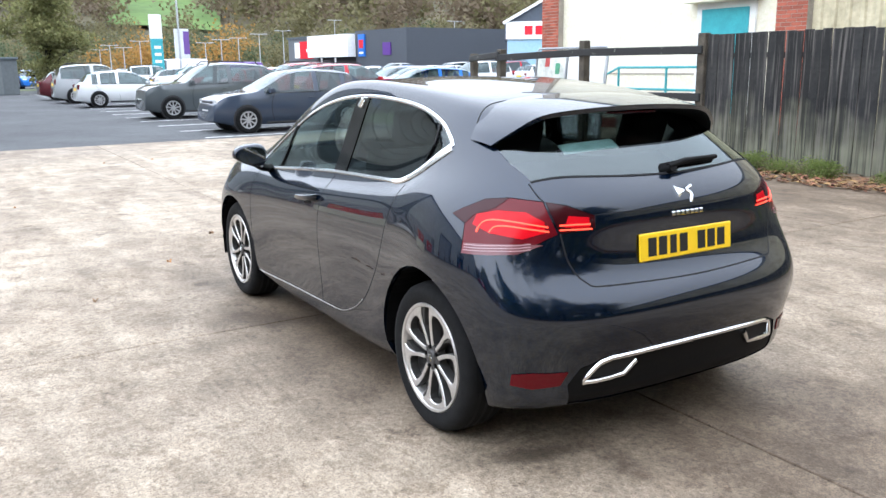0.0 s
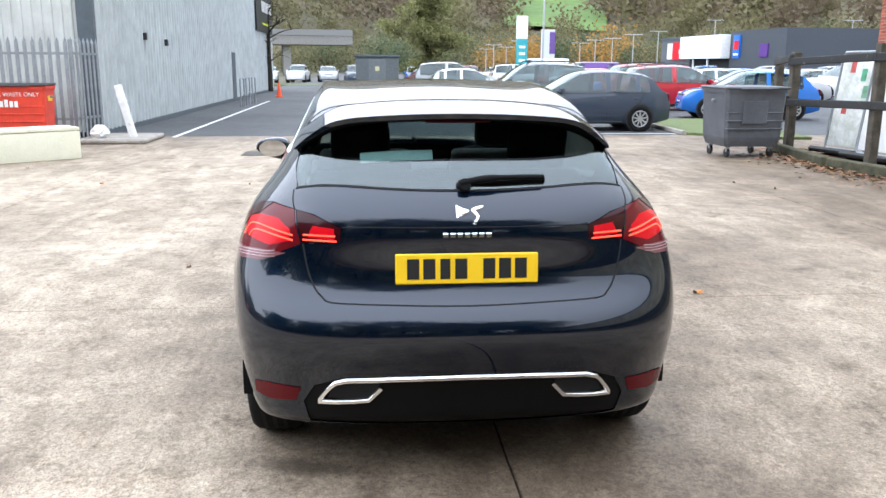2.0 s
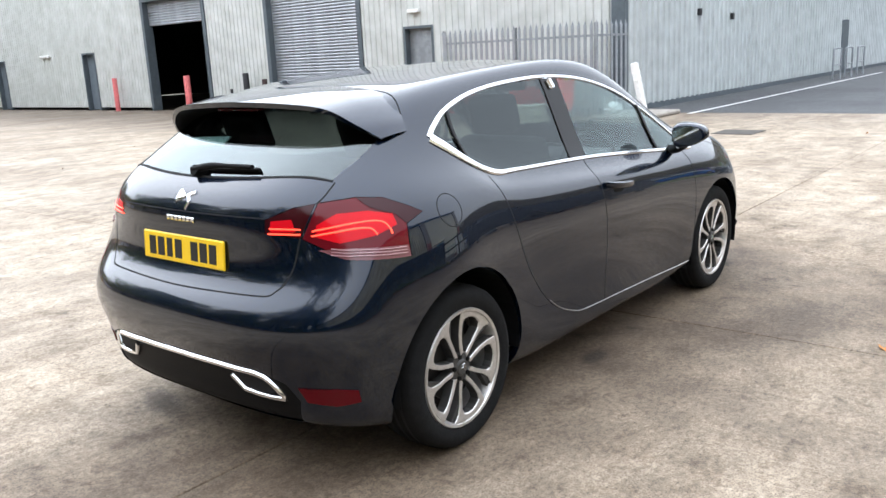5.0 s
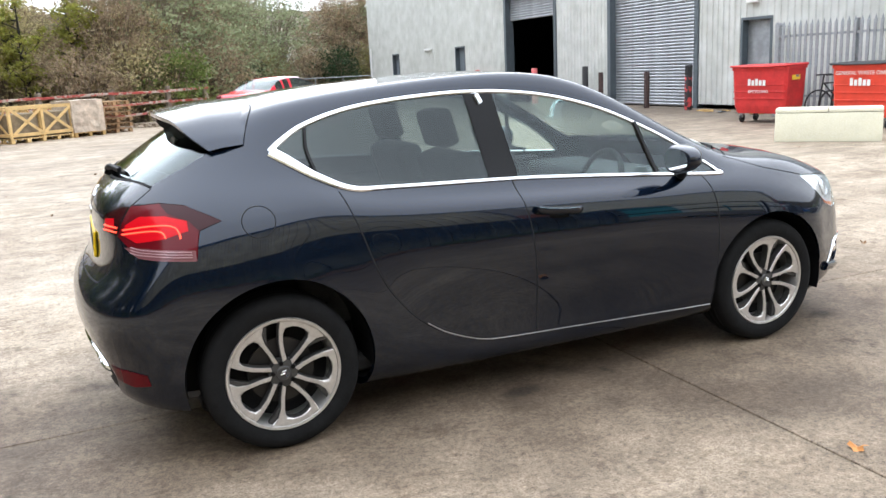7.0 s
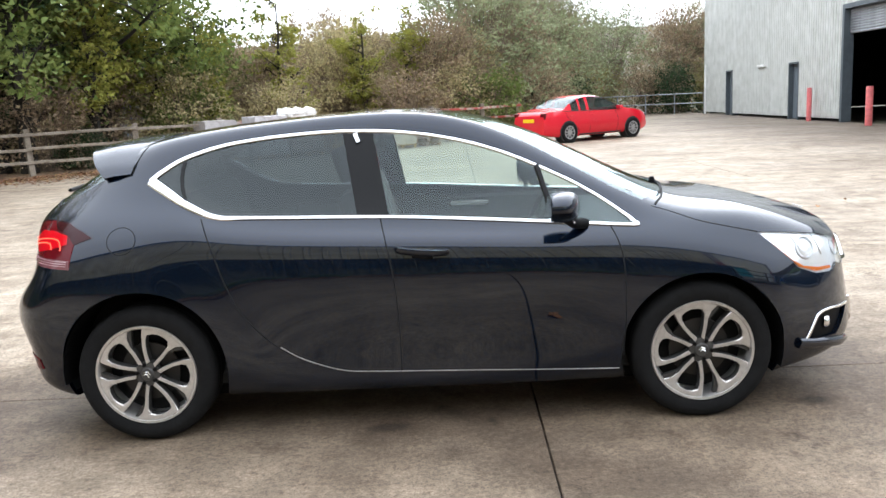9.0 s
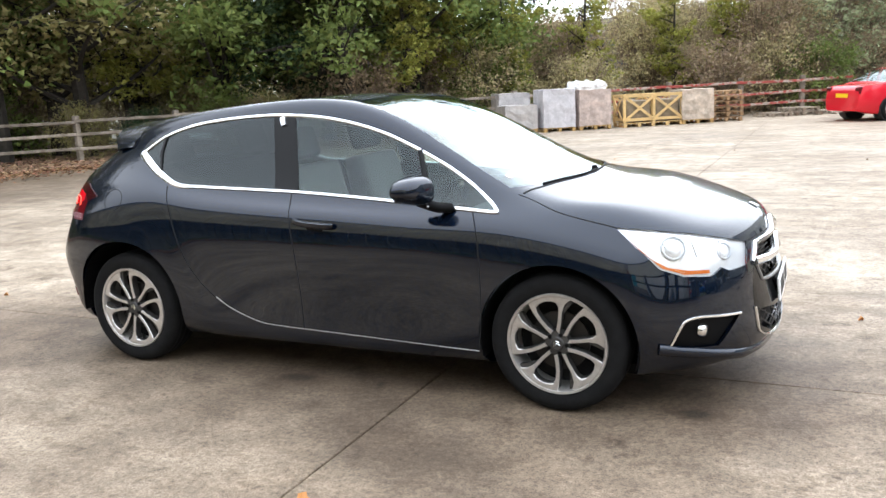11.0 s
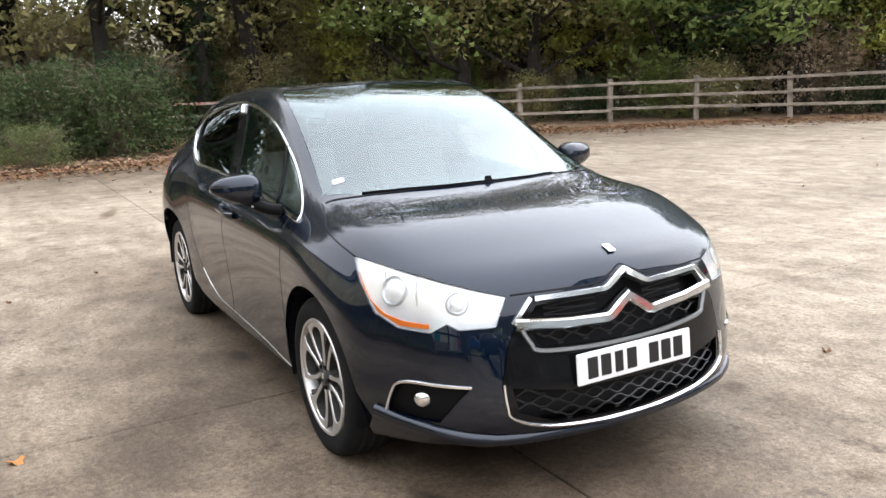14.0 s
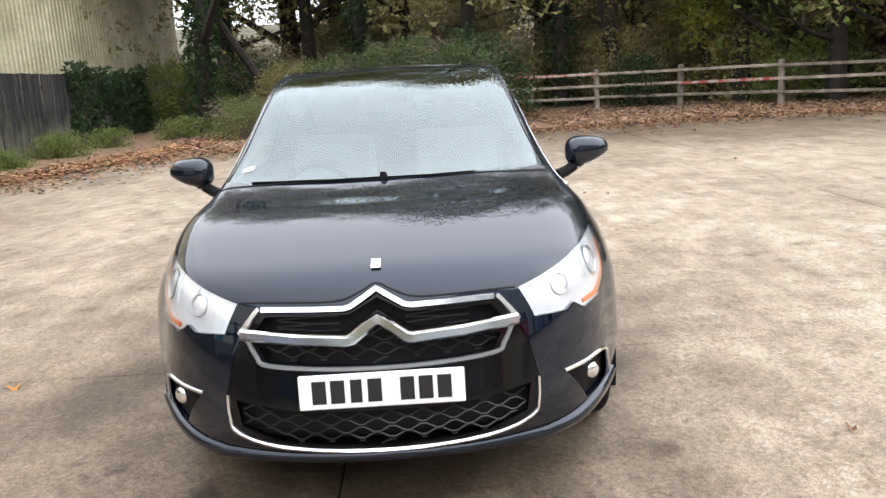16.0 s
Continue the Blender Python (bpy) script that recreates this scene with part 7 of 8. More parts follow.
for k in range(4):
    part("text_bar", box((-.135, -.25, 1.4 + k * .5), (-.122, .25, 1.6 + k * .5)), M_white, tot)
tot = thing("pole_sign", pose(66, -15.2, 0, 0, 0, 10), "pale sign panel on two posts", "sign")
part("panel", box((-.1, -.6, 1.6), (.1, .6, 4.6), .02), mat("sign_pale", (.55, .56, .6), .5), tot)
part("panel", box((-.11, -.6, 2.6), (-.1, -.1, 4.4)), P_["purple"], tot)
for s in (-.5, .5):
    part("post", cyl((0, s, 0), (0, s, 1.7), .06, seg=8), M_mast, tot)
shop = thing("retail_store", pose(72.8, -40.0, 0, 0, 0, 5.19), "dark grey retail store with white canopy fascia", "shop")
M_shop = mat("shop_grey", (.10, .11, .125), .5, var=.1)
M_shopd = mat("shop_slate", (.055, .062, .075), .5, var=.1)
part("wall", box((10.3, -18, 0), (27.7, 0, 4.9)), M_shop, shop, "grey shop wall")
part("wall", box((0, -18, 0), (10.3, .25, 5.3)), M_shopd, shop, "dark slate end block")
part("roof", box((10.3, -18.2, 4.9), (27.9, .15, 5.1)), M_trimd, shop)
part("fascia", box((10.35, 0, 2.5), (20.0, 1.3, 5.0), .03), M_white, shop, "white canopy fascia")
# flat near-black sheet on the wall paints the shade of a deep entrance
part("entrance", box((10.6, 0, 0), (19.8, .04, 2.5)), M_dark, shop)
for x in (13.5, 16.8):
    part("canopy_post", box((x, 1.0, 0), (x + .15, 1.15, 2.5)), M_white, shop)
sg = part("shop_sign", box((20.9, 0, 2.4), (24.2, .2, 4.5)), P_["bright_red"], shop, "red and white shop sign")
part("sign_bar", box((20.95, .2, 3.2), (22.4, .24, 3.6)), M_white, sg)
part("shop_sign", box((24.2, 0, 2.5), (25.6, .2, 4.4)), M_white, shop)
sg = part("shop_sign", box((8.1, .25, 2.5), (9.4, .45, 4.9)), P_["blue"], shop, "blue shop sign in a pale frame")
part("sign_bar", box((8.3, .45, 2.8), (9.2, .48, 3.0)), M_white, sg)
part("sign_bar", box((8.3, .45, 3.4), (9.2, .48, 4.3)), P_["bright_red"], sg)
part("shop_sign", box((2.9, .25, 2.6), (4.4, .4, 3.9)), P_["purple"], shop, "purple shop sign")
shed2 = thing("metal_shed", pose(68.0, -58.0, 0, 0, 0, -12), "grey ribbed metal shed beyond the shops", "warehouse")
b = bmesh.new()
corrugated((0, -8, 0), (0, 24, 5.0), 'x', 1, 1.0, .10, b)
part("wall", b, mat("shed_grey", (.28, .30, .32), .5, var=.15), shed2)
part("roof", prism([(0, 5.0), (-14, 5.0), (-14, 7.6), (-7, 7.6)], -8.3, 24.3, 'x'), mat("shed_roof", (.16, .175, .20), .5), shed2)
part("roof_window", box((6, .1, 2.0), (9, .16, 4.2)), M_galv, shed2)
part("roof_window", box((15, .1, 2.4), (17, .16, 4.4)), M_galv, shed2)
part("door", box((10, .1, 0), (14, .16, 2.6)), P_["blue"], shed2, "blue loading door")
sh = thing("gabled_shop", pose(44.57, -32.34, 0, 0, 0, 54.5), "small gabled shop with a white sign board", "shop")
part("wall", box((-9, -8, 0), (0, 0, 3.2)), mat("pale_blue_wall", (.30, .48, .60), .6, var=.1), sh, "pale blue shop wall")
part("gable", prism([(-9.2, 3.2), (.2, 3.2), (.2, 4.35), (-4.5, 6.9), (-9.2, 4.35)], -8, -.05, 'y'), mat("gable_dark", (.07, .085, .11), .6, var=.1), sh, "dark slate gable")
part("bargeboard", tube([(.3, .1, 4.3), (-4.5, .1, 6.95), (-9.3, .1, 4.3)], .14, 4), M_white, sh)
sg = part("sign_board", box((-9, 0, 3.2), (.1, .12, 4.4), .01), M_white, sh, "white sign board with red bars for letters")
for k in range(7):
    part("sign_bar", box((-1.75 - k * .75, .12, 3.5), (-1.2 - k * .75, .15, 4.1)), P_["bright_red"], sg)
br = thing("road_bridge", pose(125, 42, 0, 0, 0, 8), "grey concrete road bridge crossing beyond the car park", "bridge")
part("deck", box((-3, -40, 4.6), (3, 30, 6.0), .05), mat("bridge_concrete", (.26, .25, .23), .8, var=.3), br)
part("parapet", box((-3.1, -40, 6.0), (-2.9, 30, 6.9)), mat("bridge_rail", (.20, .20, .19), .7), br)
for y in (-30, -14, 3, 20):
    part("pier", box((-2, y - .6, 0), (2, y + .6, 4.6), .05), mat("bridge_concrete", (.26, .25, .23)), br)
ho = thing("white_house", pose(132, 20, 0, 0, 0, 5), "small white house under the bridge", "house")
part("wall", box((-4, -4.5, 0), (4, 4.5, 4.2)), M_white, ho)
part("roof", prism([(-5, 4.2), (5, 4.2), (0, 6.6)], -4.3, 4.3, 'x'), M_trimd, ho)
for y in (-3, 0, 3):
    part("window", box((-4.06, y - .6, 2.3), (-4.0, y + .6, 3.4)), M_glassd, ho)
blue = thing("blue_shed", pose(-16, 62, 0, 0, 0, 30), "dark blue shed roof showing over the trees", "shed")
part("wall", box((-10, -6, 0), (10, 6, 4.4)), mat("blue_cladding", (.05, .09, .16), .6, var=.2), blue)
part("roof", box((-10.3, -6.3, 4.4), (10.3, 6.3, 4.7)), M_trimd, blue)

# ---- trees, hedges, leaf litter, hills ----
L_green = leaf_mat("leaves_green", (0.145, 0.185, 0.05))
L_yellow = leaf_mat("leaves_yellow_green", (0.28, 0.28, 0.06))
L_olive = leaf_mat("leaves_olive", (0.24, 0.215, 0.085))
L_russet = leaf_mat("leaves_russet", (0.31, 0.235, 0.15))
L_ivy = leaf_mat("leaves_ivy", (0.036, 0.062, 0.024))
L_orange = leaf_mat("leaves_orange", (0.36, 0.19, 0.045))
L_sage = leaf_mat("leaves_sage", (0.27, 0.295, 0.165))
L_pale = leaf_mat("leaves_pale_olive", (0.42, 0.36, 0.19))
L_brown = leaf_mat("leaves_brown", (0.25, 0.215, 0.115))
L_twig = mat("dead_twigs", (0.19, 0.145, 0.105), 0.9, island=0.3)
L_dead = mat("fallen_leaves", (0.20, 0.105, 0.05), 0.85, island=0.6)
R = random.Random(11)


def leaf_quads(b, centre, radius, n, size, squash=1.0, rnd=R):
    """A loose clump of small bent leaves."""
    for _ in range(n):
        while True:
            d = Vector((rnd.uniform(-1, 1), rnd.uniform(-1, 1), rnd.uniform(-1, 1)))
            if d.length < 1:
                break
        p = centre + Vector((d.x * radius, d.y * radius, d.z * radius * squash))
        u = Vector((rnd.gauss(0, 1), rnd.gauss(0, 1), rnd.gauss(0, .7))).normalized()
        v = u.cross(Vector((rnd.gauss(0, 1), rnd.gauss(0, 1), rnd.gauss(0, 1)))).normalized()
        s = size * rnd.uniform(.6, 1.3)
        w = u.cross(v) * s * .25
        b.faces.new([b.verts.new(q) for q in (p - u * s * 1.1 - v * s * .2, p + v * s * .75 + w, p + u * s * 1.1 - v * s * .35)])


def tree_parts(h, spread, leaves, nclump, per, size, seed, low=.25, lean=0.0, bare=0.0, girth=.020):
    """Trunk with limbs, and a crown of clumps hung on the limb ends."""
    rnd = random.Random(seed)
    wood, crown = bmesh.new(), bmesh.new()
    r0 = h * girth
    tr = [Vector((lean * h * t + rnd.uniform(-.1, .1) * t * h * .12, rnd.uniform(-.1, .1) * t * h * .12, h * .92 * t)) for t in (0, .15, .3, .45, .6, .8, 1)]
    tr = spline(tr, 3)
    nt = len(tr)
    tube(tr, [r0 * (1.25 - 1.1 * i / (nt - 1)) for i in range(nt)], 7, wood)
    ends = []
    nl = int(9 + h)
    for i in range(nl):
        t = low + (1 - low) * (i + .5) / nl
        p = tr[int(t * (nt - 1))]
        a = rnd.uniform(0, 2 * math.pi)
        ln = spread * (1.05 - .55 * t) * rnd.uniform(.6, 1.1)
        q = p + Vector((math.cos(a) * ln, math.sin(a) * ln, ln * rnd.uniform(.15, .7)))
        mid = (p + q) / 2 + Vector((rnd.uniform(-.3, .3), rnd.uniform(-.3, .3), rnd.uniform(-.1, .35)))
        ln_ = spline([p, mid, q], 4)
        tube(ln_, [r0 * .42 * (1.1 - t * .6) * (1.1 - k / len(ln_)) for k in range(len(ln_))], 5, wood)
        ends.append(q)
        for _ in range(5):
            s = ln_[rnd.randrange(2, len(ln_))]
            e = s + Vector((rnd.uniform(-1, 1), rnd.uniform(-1, 1), rnd.uniform(-.2, .9))) * spread * .32
            tube([s, (s + e) / 2 + Vector((0, 0, .08)), e], [r0 * .16, r0 * .11, r0 * .05], 4, wood)
            ends.append(e)
    for _ in range(nclump):
        if rnd.random() < bare:
            continue
        e = rnd.choice(ends)
        c = e + Vector((rnd.gauss(0, .22), rnd.gauss(0, .22), rnd.gauss(0, .2))) * spread * .5
        leaf_quads(crown, c, spread * rnd.uniform(.12, .28), int(per * 1.7), size * .70, .7, rnd)
    return wood, crown


def tree_proto(label, leaf, **k):
    wood, crown = tree_parts(leaves=None, **k)
    ob = thing("tree", pose(0, 0, -50), label, "tree", "trees round the yard")
    part("trunk", wood, M_bark, ob, smooth=50)
    part("crown", crown, leaf, ob)
    return ob


def ivy_on(ob_pts, r, n, size, name="ivy"):
    b = bmesh.new()
    for p in ob_pts:
        leaf_quads(b, Vector(p), r, n, size, 1.0)
    return b


PROTO = {
    "green": tree_proto("broadleaf tree with thinning green leaves", L_green, h=9.5, spread=3.0, nclump=210, per=22, size=.13, seed=1, low=.16),
    "green2": tree_proto("dense green broadleaf tree at the fence", L_green, h=8.5, spread=2.8, nclump=230, per=22, size=.12, seed=2, low=.10),
    "yellow": tree_proto("slim birch with yellow-green leaves", L_yellow, h=6.5, spread=1.5, nclump=110, per=22, size=.11, seed=3, low=.2),
    "olive": tree_proto("autumn tree with olive and brown leaves", L_olive, h=9.0, spread=3.0, nclump=190, per=22, size=.12, seed=4, low=.15),
    "bare": tree_proto("nearly bare tree with dark crossing branches", L_olive, h=9.5, spread=3.4, nclump=330, per=30, size=.085, seed=5, low=.2, bare=.3, girth=.0125),
    "bare2": tree_proto("leaning dark tree with few leaves remaining", L_olive, h=10.0, spread=3.2, nclump=330, per=30, size=.085, seed=6, low=.18, lean=.18, bare=.3, girth=.0125),
    "ivied": tree_proto("tall bare tree, its trunk wrapped in ivy", L_olive, h=10.0, spread=3.2, nclump=330, per=28, size=.085, seed=12, low=.28, bare=.3, girth=.0125),
    "dark": tree_proto("dark tree clad in ivy", L_ivy, h=9.0, spread=2.4, nclump=260, per=24, size=.12, seed=8, low=.06),
    "russet": tree_proto("tangled russet thorn tree", L_russet, h=6.0, spread=2.8, nclump=150, per=20, size=.10, seed=9, low=.08),
}


# ivy up the trunk of the ivied tree
b = bmesh.new()
rnd_ = random.Random(77)
trunk_ = [o for o in PROTO["ivied"].children if o.name.startswith("trunk")][0]
for v in list(trunk_.data.vertices)[:112]:
    if v.co.z < 6.5:
        leaf_quads(b, v.co.copy(), .26, 26, .06, 1.0, rnd_)
part("ivy", b, L_ivy, PROTO["ivied"])


def bush_proto(label, leaf, w, h, n, size, seed, twigs=True):
    rnd = random.Random(seed)
    ob = thing("bush", pose(0, 0, -50), label, "bush", "bushes round the yard")
    b = bmesh.new()
    for _ in range(n):
        a, t = rnd.uniform(0, 2 * math.pi), rnd.random() ** .6
        z = rnd.random() ** .8
        rr = w * t * math.sqrt(max(.05, 1 - z ** 2 * .8))
        leaf_quads(b, Vector((rr * math.cos(a), rr * math.sin(a), .1 + z * h * rnd.uniform(.8, 1.05))), .34, 22, size * .62, .8, rnd)
    part("foliage", b, leaf, ob)
    b = bmesh.new()
    for _ in range(150 if h > 4 else 70):
        a = rnd.uniform(0, 2 * math.pi)
        r1 = w * rnd.uniform(.5, 1.15)
        z1 = h * rnd.uniform(.5, 1.15)
        q = Vector((r1 * math.cos(a), r1 * math.sin(a), z1))
        m_ = q * .5 + Vector((0, 0, h * rnd.uniform(.15, .45)))
        tube(spline([Vector((rnd.uniform(-.3, .3), rnd.uniform(-.3, .3), 0)), m_, q], 3), [.014 - .0018 * k for k in range(7)], 3, b)
    part("stem_tangle", b, L_twig, ob)
    return ob


BUSH = {
    "green": bush_proto("green leafy bush at the fence", L_green, 1.7, 2.3, 230, .10, 21),
    "olive": bush_proto("olive and brown autumn scrub bush", L_olive, 1.9, 2.6, 230, .09, 22),
    "russet": bush_proto("russet bramble thicket at the fence", L_russet, 2.1, 2.7, 230, .085, 23),
    "ivy": bush_proto("dark green mound of ivy", L_ivy, 1.5, 1.9, 240, .085, 24),
    "pale": bush_proto("pale straw-coloured autumn scrub bush", L_pale, 2.0, 2.7, 250, .085, 26),
    "mass_russet": bush_proto("broad russet thicket of brambles and thorn", L_russet, 3.0, 5.2, 640, .10, 27),
    "mass_pale": bush_proto("broad pale olive thicket of willow scrub", L_pale, 3.0, 5.0, 640, .10, 28),
    "mass_sage": bush_proto("tall sage-green rounded sallow bush", L_sage, 3.2, 5.8, 700, .10, 29),
    "thin": bush_proto("thin tangle of brown twigs and last leaves", L_brown, 2.0, 2.8, 90, .085, 33),
    "dense": bush_proto("dense dark green bramble and shrub mound", leaf_mat("leaves_bramble", (0.075, 0.105, 0.040)), 1.7, 2.3, 330, .085, 35),
    "weedy": bush_proto("grassy green bramble mound", leaf_mat("leaves_weed", (0.14, 0.165, 0.065)), 1.8, 1.6, 240, .07, 34),
    "low": bush_proto("low green weeds and nettles", L_green, 1.1, .75, 130, .07, 25),
}


def put(kind, x, y, k=1.0, src=None):
    ob = copy_thing((src or PROTO)[kind], pose(x, y, -.06, 0, 0, R.uniform(0, 360)) @ Matrix.Diagonal((k, k, k * R.uniform(.92, 1.08), 1)))
    return ob


def along(pts, step, off, jit=.5):
    """Places along a line, set off to its left by a distance."""
    P = [Vector((*p, 0)) for p in pts]
    for a, b_ in zip(P, P[1:]):
        d = b_ - a
        nrm = Vector((-d.y, d.x, 0)).normalized()
        n = max(1, int(d.length / step))
        for i in range(n):
            q = a + d * ((i + R.random()) / n) + nrm * (off + R.uniform(-jit, jit))
            yield q.x, q.y


OUT = FENCE[0:]
WEST = [(-31.0, -12.0), (-27.0, -8.0), (-25.5, -3.0), (-24.5, 0.5)]
# tall, nearly bare wood to the south-west, ivy on its trunks, thin brown undergrowth behind
for i, (x, y) in enumerate(along(WEST + FENCE[0:4], 2.6, 2.6, 1.2)):
    put(("bare", "ivied", "bare2", "bare", "ivied")[i % 5], x, y, R.uniform(1.9, 2.3))
for i, (x, y) in enumerate(along(WEST + FENCE[0:4], 3.6, 9.0, 2.4)):
    put(("bare", "olive", "bare2", "bare")[i % 4], x, y, R.uniform(1.9, 2.3))
for i, (x, y) in enumerate(along(WEST[:3] + [(-24.5, -.5), (-24.0, 1.6)], 1.5, -.2, .8)):
    put(("ivy", "green", "weedy", "green")[i % 4], x, y, R.uniform(.8, 1.15), BUSH)
for x, y, k, kind in ((-18.2, -2.6, .72, "dense"), (-17.6, -4.6, .55, "weedy"), (-18.4, -.4, .95, "dense"), (-17.6, 1.0, .95, "dense"), (-19.2, 1.6, 1.2, "ivy"), (-20.5, -2.0, .95, "dense"), (-16.0, -1.0, .55, "weedy"), (-19.2, -5.0, .7, "weedy"), (-21.5, -4.0, .8, "olive")):
    put(kind, x, y, k, BUSH)
for i in range(12):
    put(("olive", "thin")[i % 2], (-26.5, -31.0)[i % 2] + R.uniform(-1, 1), .5 + (i // 2) * 2.1 + R.uniform(-.8, .8), (1.0, 1.3)[i % 2] * R.uniform(.9, 1.1), BUSH)
for off, k0, k1, st in ((4.5, .8, 1.2, 2.4), (10.0, 1.3, 1.9, 1.8), (17.0, 1.8, 2.5, 2.0)):
    for i, (x, y) in enumerate(along(WEST + FENCE[0:9], st, off, 1.2)):
        put(("thin", "olive", "pale", "olive", "thin")[i % 5], x, y, R.uniform(k0, k1), BUSH)
# green belt along the fence
for i, (x, y) in enumerate(along(FENCE[3:9], 1.7, 2.6, 1.0)):
    put(("green", "olive", "green2", "dark", "green2", "green")[i % 6], x, y, R.uniform(1.1, 1.35))
for i, (x, y) in enumerate(along(FENCE[3:9], 2.2, 7.0, 1.8)):
    put(("green", "olive", "yellow", "green2")[i % 4], x, y, R.uniform(1.2, 1.5))
for i, (x, y) in enumerate(along(FENCE[1:9], 1.7, 1.3, .5)):
    put(("ivy", "green", "olive")[i % 3], x, y, R.uniform(.5, .85), BUSH)
# scrub and young birches behind the pallets
for i, (x, y) in enumerate(along(FENCE[7:], 1.5, 1.7, .6)):
    put(("russet", "pale", "green", "pale")[i % 4], x, y, R.uniform(.8, 1.1), BUSH)
for i, (x, y) in enumerate(along(FENCE[7:], 2.6, 4.2, 1.0)):
    put(("mass_pale", "mass_russet")[i % 2], x, y, R.uniform(.7, .95), BUSH)
for i, (x, y) in enumerate(along(FENCE[8:] + [(6.5, 37.0)], 3.0, 8.0, 1.2)):
    put(("mass_russet", "mass_pale", "mass_pale")[i % 3], x, y, R.uniform(.8, 1.0), BUSH)
for i, (x, y) in enumerate(along([(3.5, 31.0), (6.5, 38.0), (8.5, 45.5), (16, 44)], 1.6, 1.0, .8)):
    put(("russet", "ivy", "olive")[i % 3], x, y, R.uniform(1.0, 1.4), BUSH)
for i, (x, y) in enumerate(along([(4.0, 31.0), (7.0, 39.0), (10, 46.5), (20, 48)], 2.6, 3.2, .8)):
    put(("mass_sage", "mass_russet", "mass_sage")[i % 3], x, y, R.uniform(1.05, 1.35), BUSH)
for i, (x, y) in enumerate(along(FENCE[6:10], 2.2, 5.5, 1.0)):
    put(("green2", "olive", "green", "olive")[i % 4], x, y, R.uniform(1.0, 1.25))
for x, y, k in ((-6.0, 26.0, .85), (-1.6, 29.4, .8), (-8.2, 23.4, .8), (-12.8, 20.6, 1.2)):
    put("yellow", x, y, k)
for x, y, k in ((-10.6, 20.6, 1.0), (-9.4, 22.8, .9), (-3.2, 28.2, .8)):
    put("yellow", x, y, k)
for x, y, k, kind in ((-11.0, 22.2, 1.2, "green"), (-13.4, 22.6, 1.25, "olive"), (-9.4, 25.0, 1.1, "green2"), (-15.0, 20.5, 1.3, "green"),
                      (-22.0, 12.6, 1.3, "green2"), (-20.4, 14.8, 1.3, "olive"), (-18.8, 16.4, 1.2, "yellow"), (-23.4, 9.6, 1.2, "yellow")):
    put(kind, x, y, k)
for x, y, k, kind in ((-22.6, 10.6, 1.0, "olive"), (-21.0, 12.8, 1.0, "green"), (-24.5, 13.0, 1.5, "olive"), (-22.8, 15.2, 1.6, "thin"), (-27.5, 11.0, 2.0, "olive")):
    put(kind, x, y, k, BUSH)
# ivy on the fence corner and the leaning trunk beside it
ivt = thing("ivy_tree", pose(-22.0, -6.75, 0), "leaning tree smothered in dark ivy by the board fence", "tree")
tk = spline([(0, 0, 0), (.2, .1, 1.5), (.3, .2, 3.2), (-.2, .3, 5.0), (-.6, .2, 7.2), (-.4, .2, 9.0)], 5)
part("trunk", tube(tk, [.30 - .008 * i for i in range(len(tk))], 8), M_bark, ivt, smooth=50)
lb = spline([(.25, .15, 2.6), (2.0, 1.2, 3.9), (3.8, 2.0, 4.3), (5.5, 2.4, 5.2)], 5)
part("limb", tube(lb, [.14 - .006 * i for i in range(len(lb))], 6), M_bark, ivt, smooth=50)
ln_ = spline([(-1.2, 2.2, .3), (-.9, 1.6, 1.6), (-.5, .7, 3.2), (.1, .1, 4.6)], 5)
part("limb", tube(ln_, [.17 - .004 * i for i in range(len(ln_))], 7), M_bark, ivt, smooth=50)
b = bmesh.new()
for p in tk:
    leaf_quads(b, p, .62, 130, .10)
part("ivy", b, L_ivy, ivt)
b = bmesh.new()
for i in range(230):
    t = R.random()
    p = F0 + fd * (1 - .24 * t ** 1.4)
    leaf_quads(b, Vector((p.x, p.y + .1, R.uniform(.1, 2.1))), .25, 14, .085, 1)
iv = link("ivy_mat", b, L_ivy)
tagged(iv, "mat of dark ivy hanging over the board fence", "ivy", kind="stuff")
for x, y, k in ((-12.5, -8.5, .7), (-15.0, -8.4, .9), (-17.5, -8.2, .8), (-10.5, -8.7, .6), (-19.5, -6.8, 1.0), (-22.0, -5.0, 1.0), (-8.0, -8.6, .45), (2.6, -7.6, .4), (3.8, -7.7, .45), (.8, -7.8, .5), (-1.5, -8.0, .4), (4.6, -7.7, .35)):
    put("low", x, y, k * .75, BUSH)
for i in range(26):
    t = (i + R.random()) / 26 * .62
    p = F0 + fd * t
    put("low", p.x, p.y + R.uniform(.25, .6), R.uniform(.16, .34), BUSH)
for p in [*PROTO.values(), *BUSH.values()]:
    for o in [*p.children_recursive, p]:
        bpy.data.objects.remove(o)


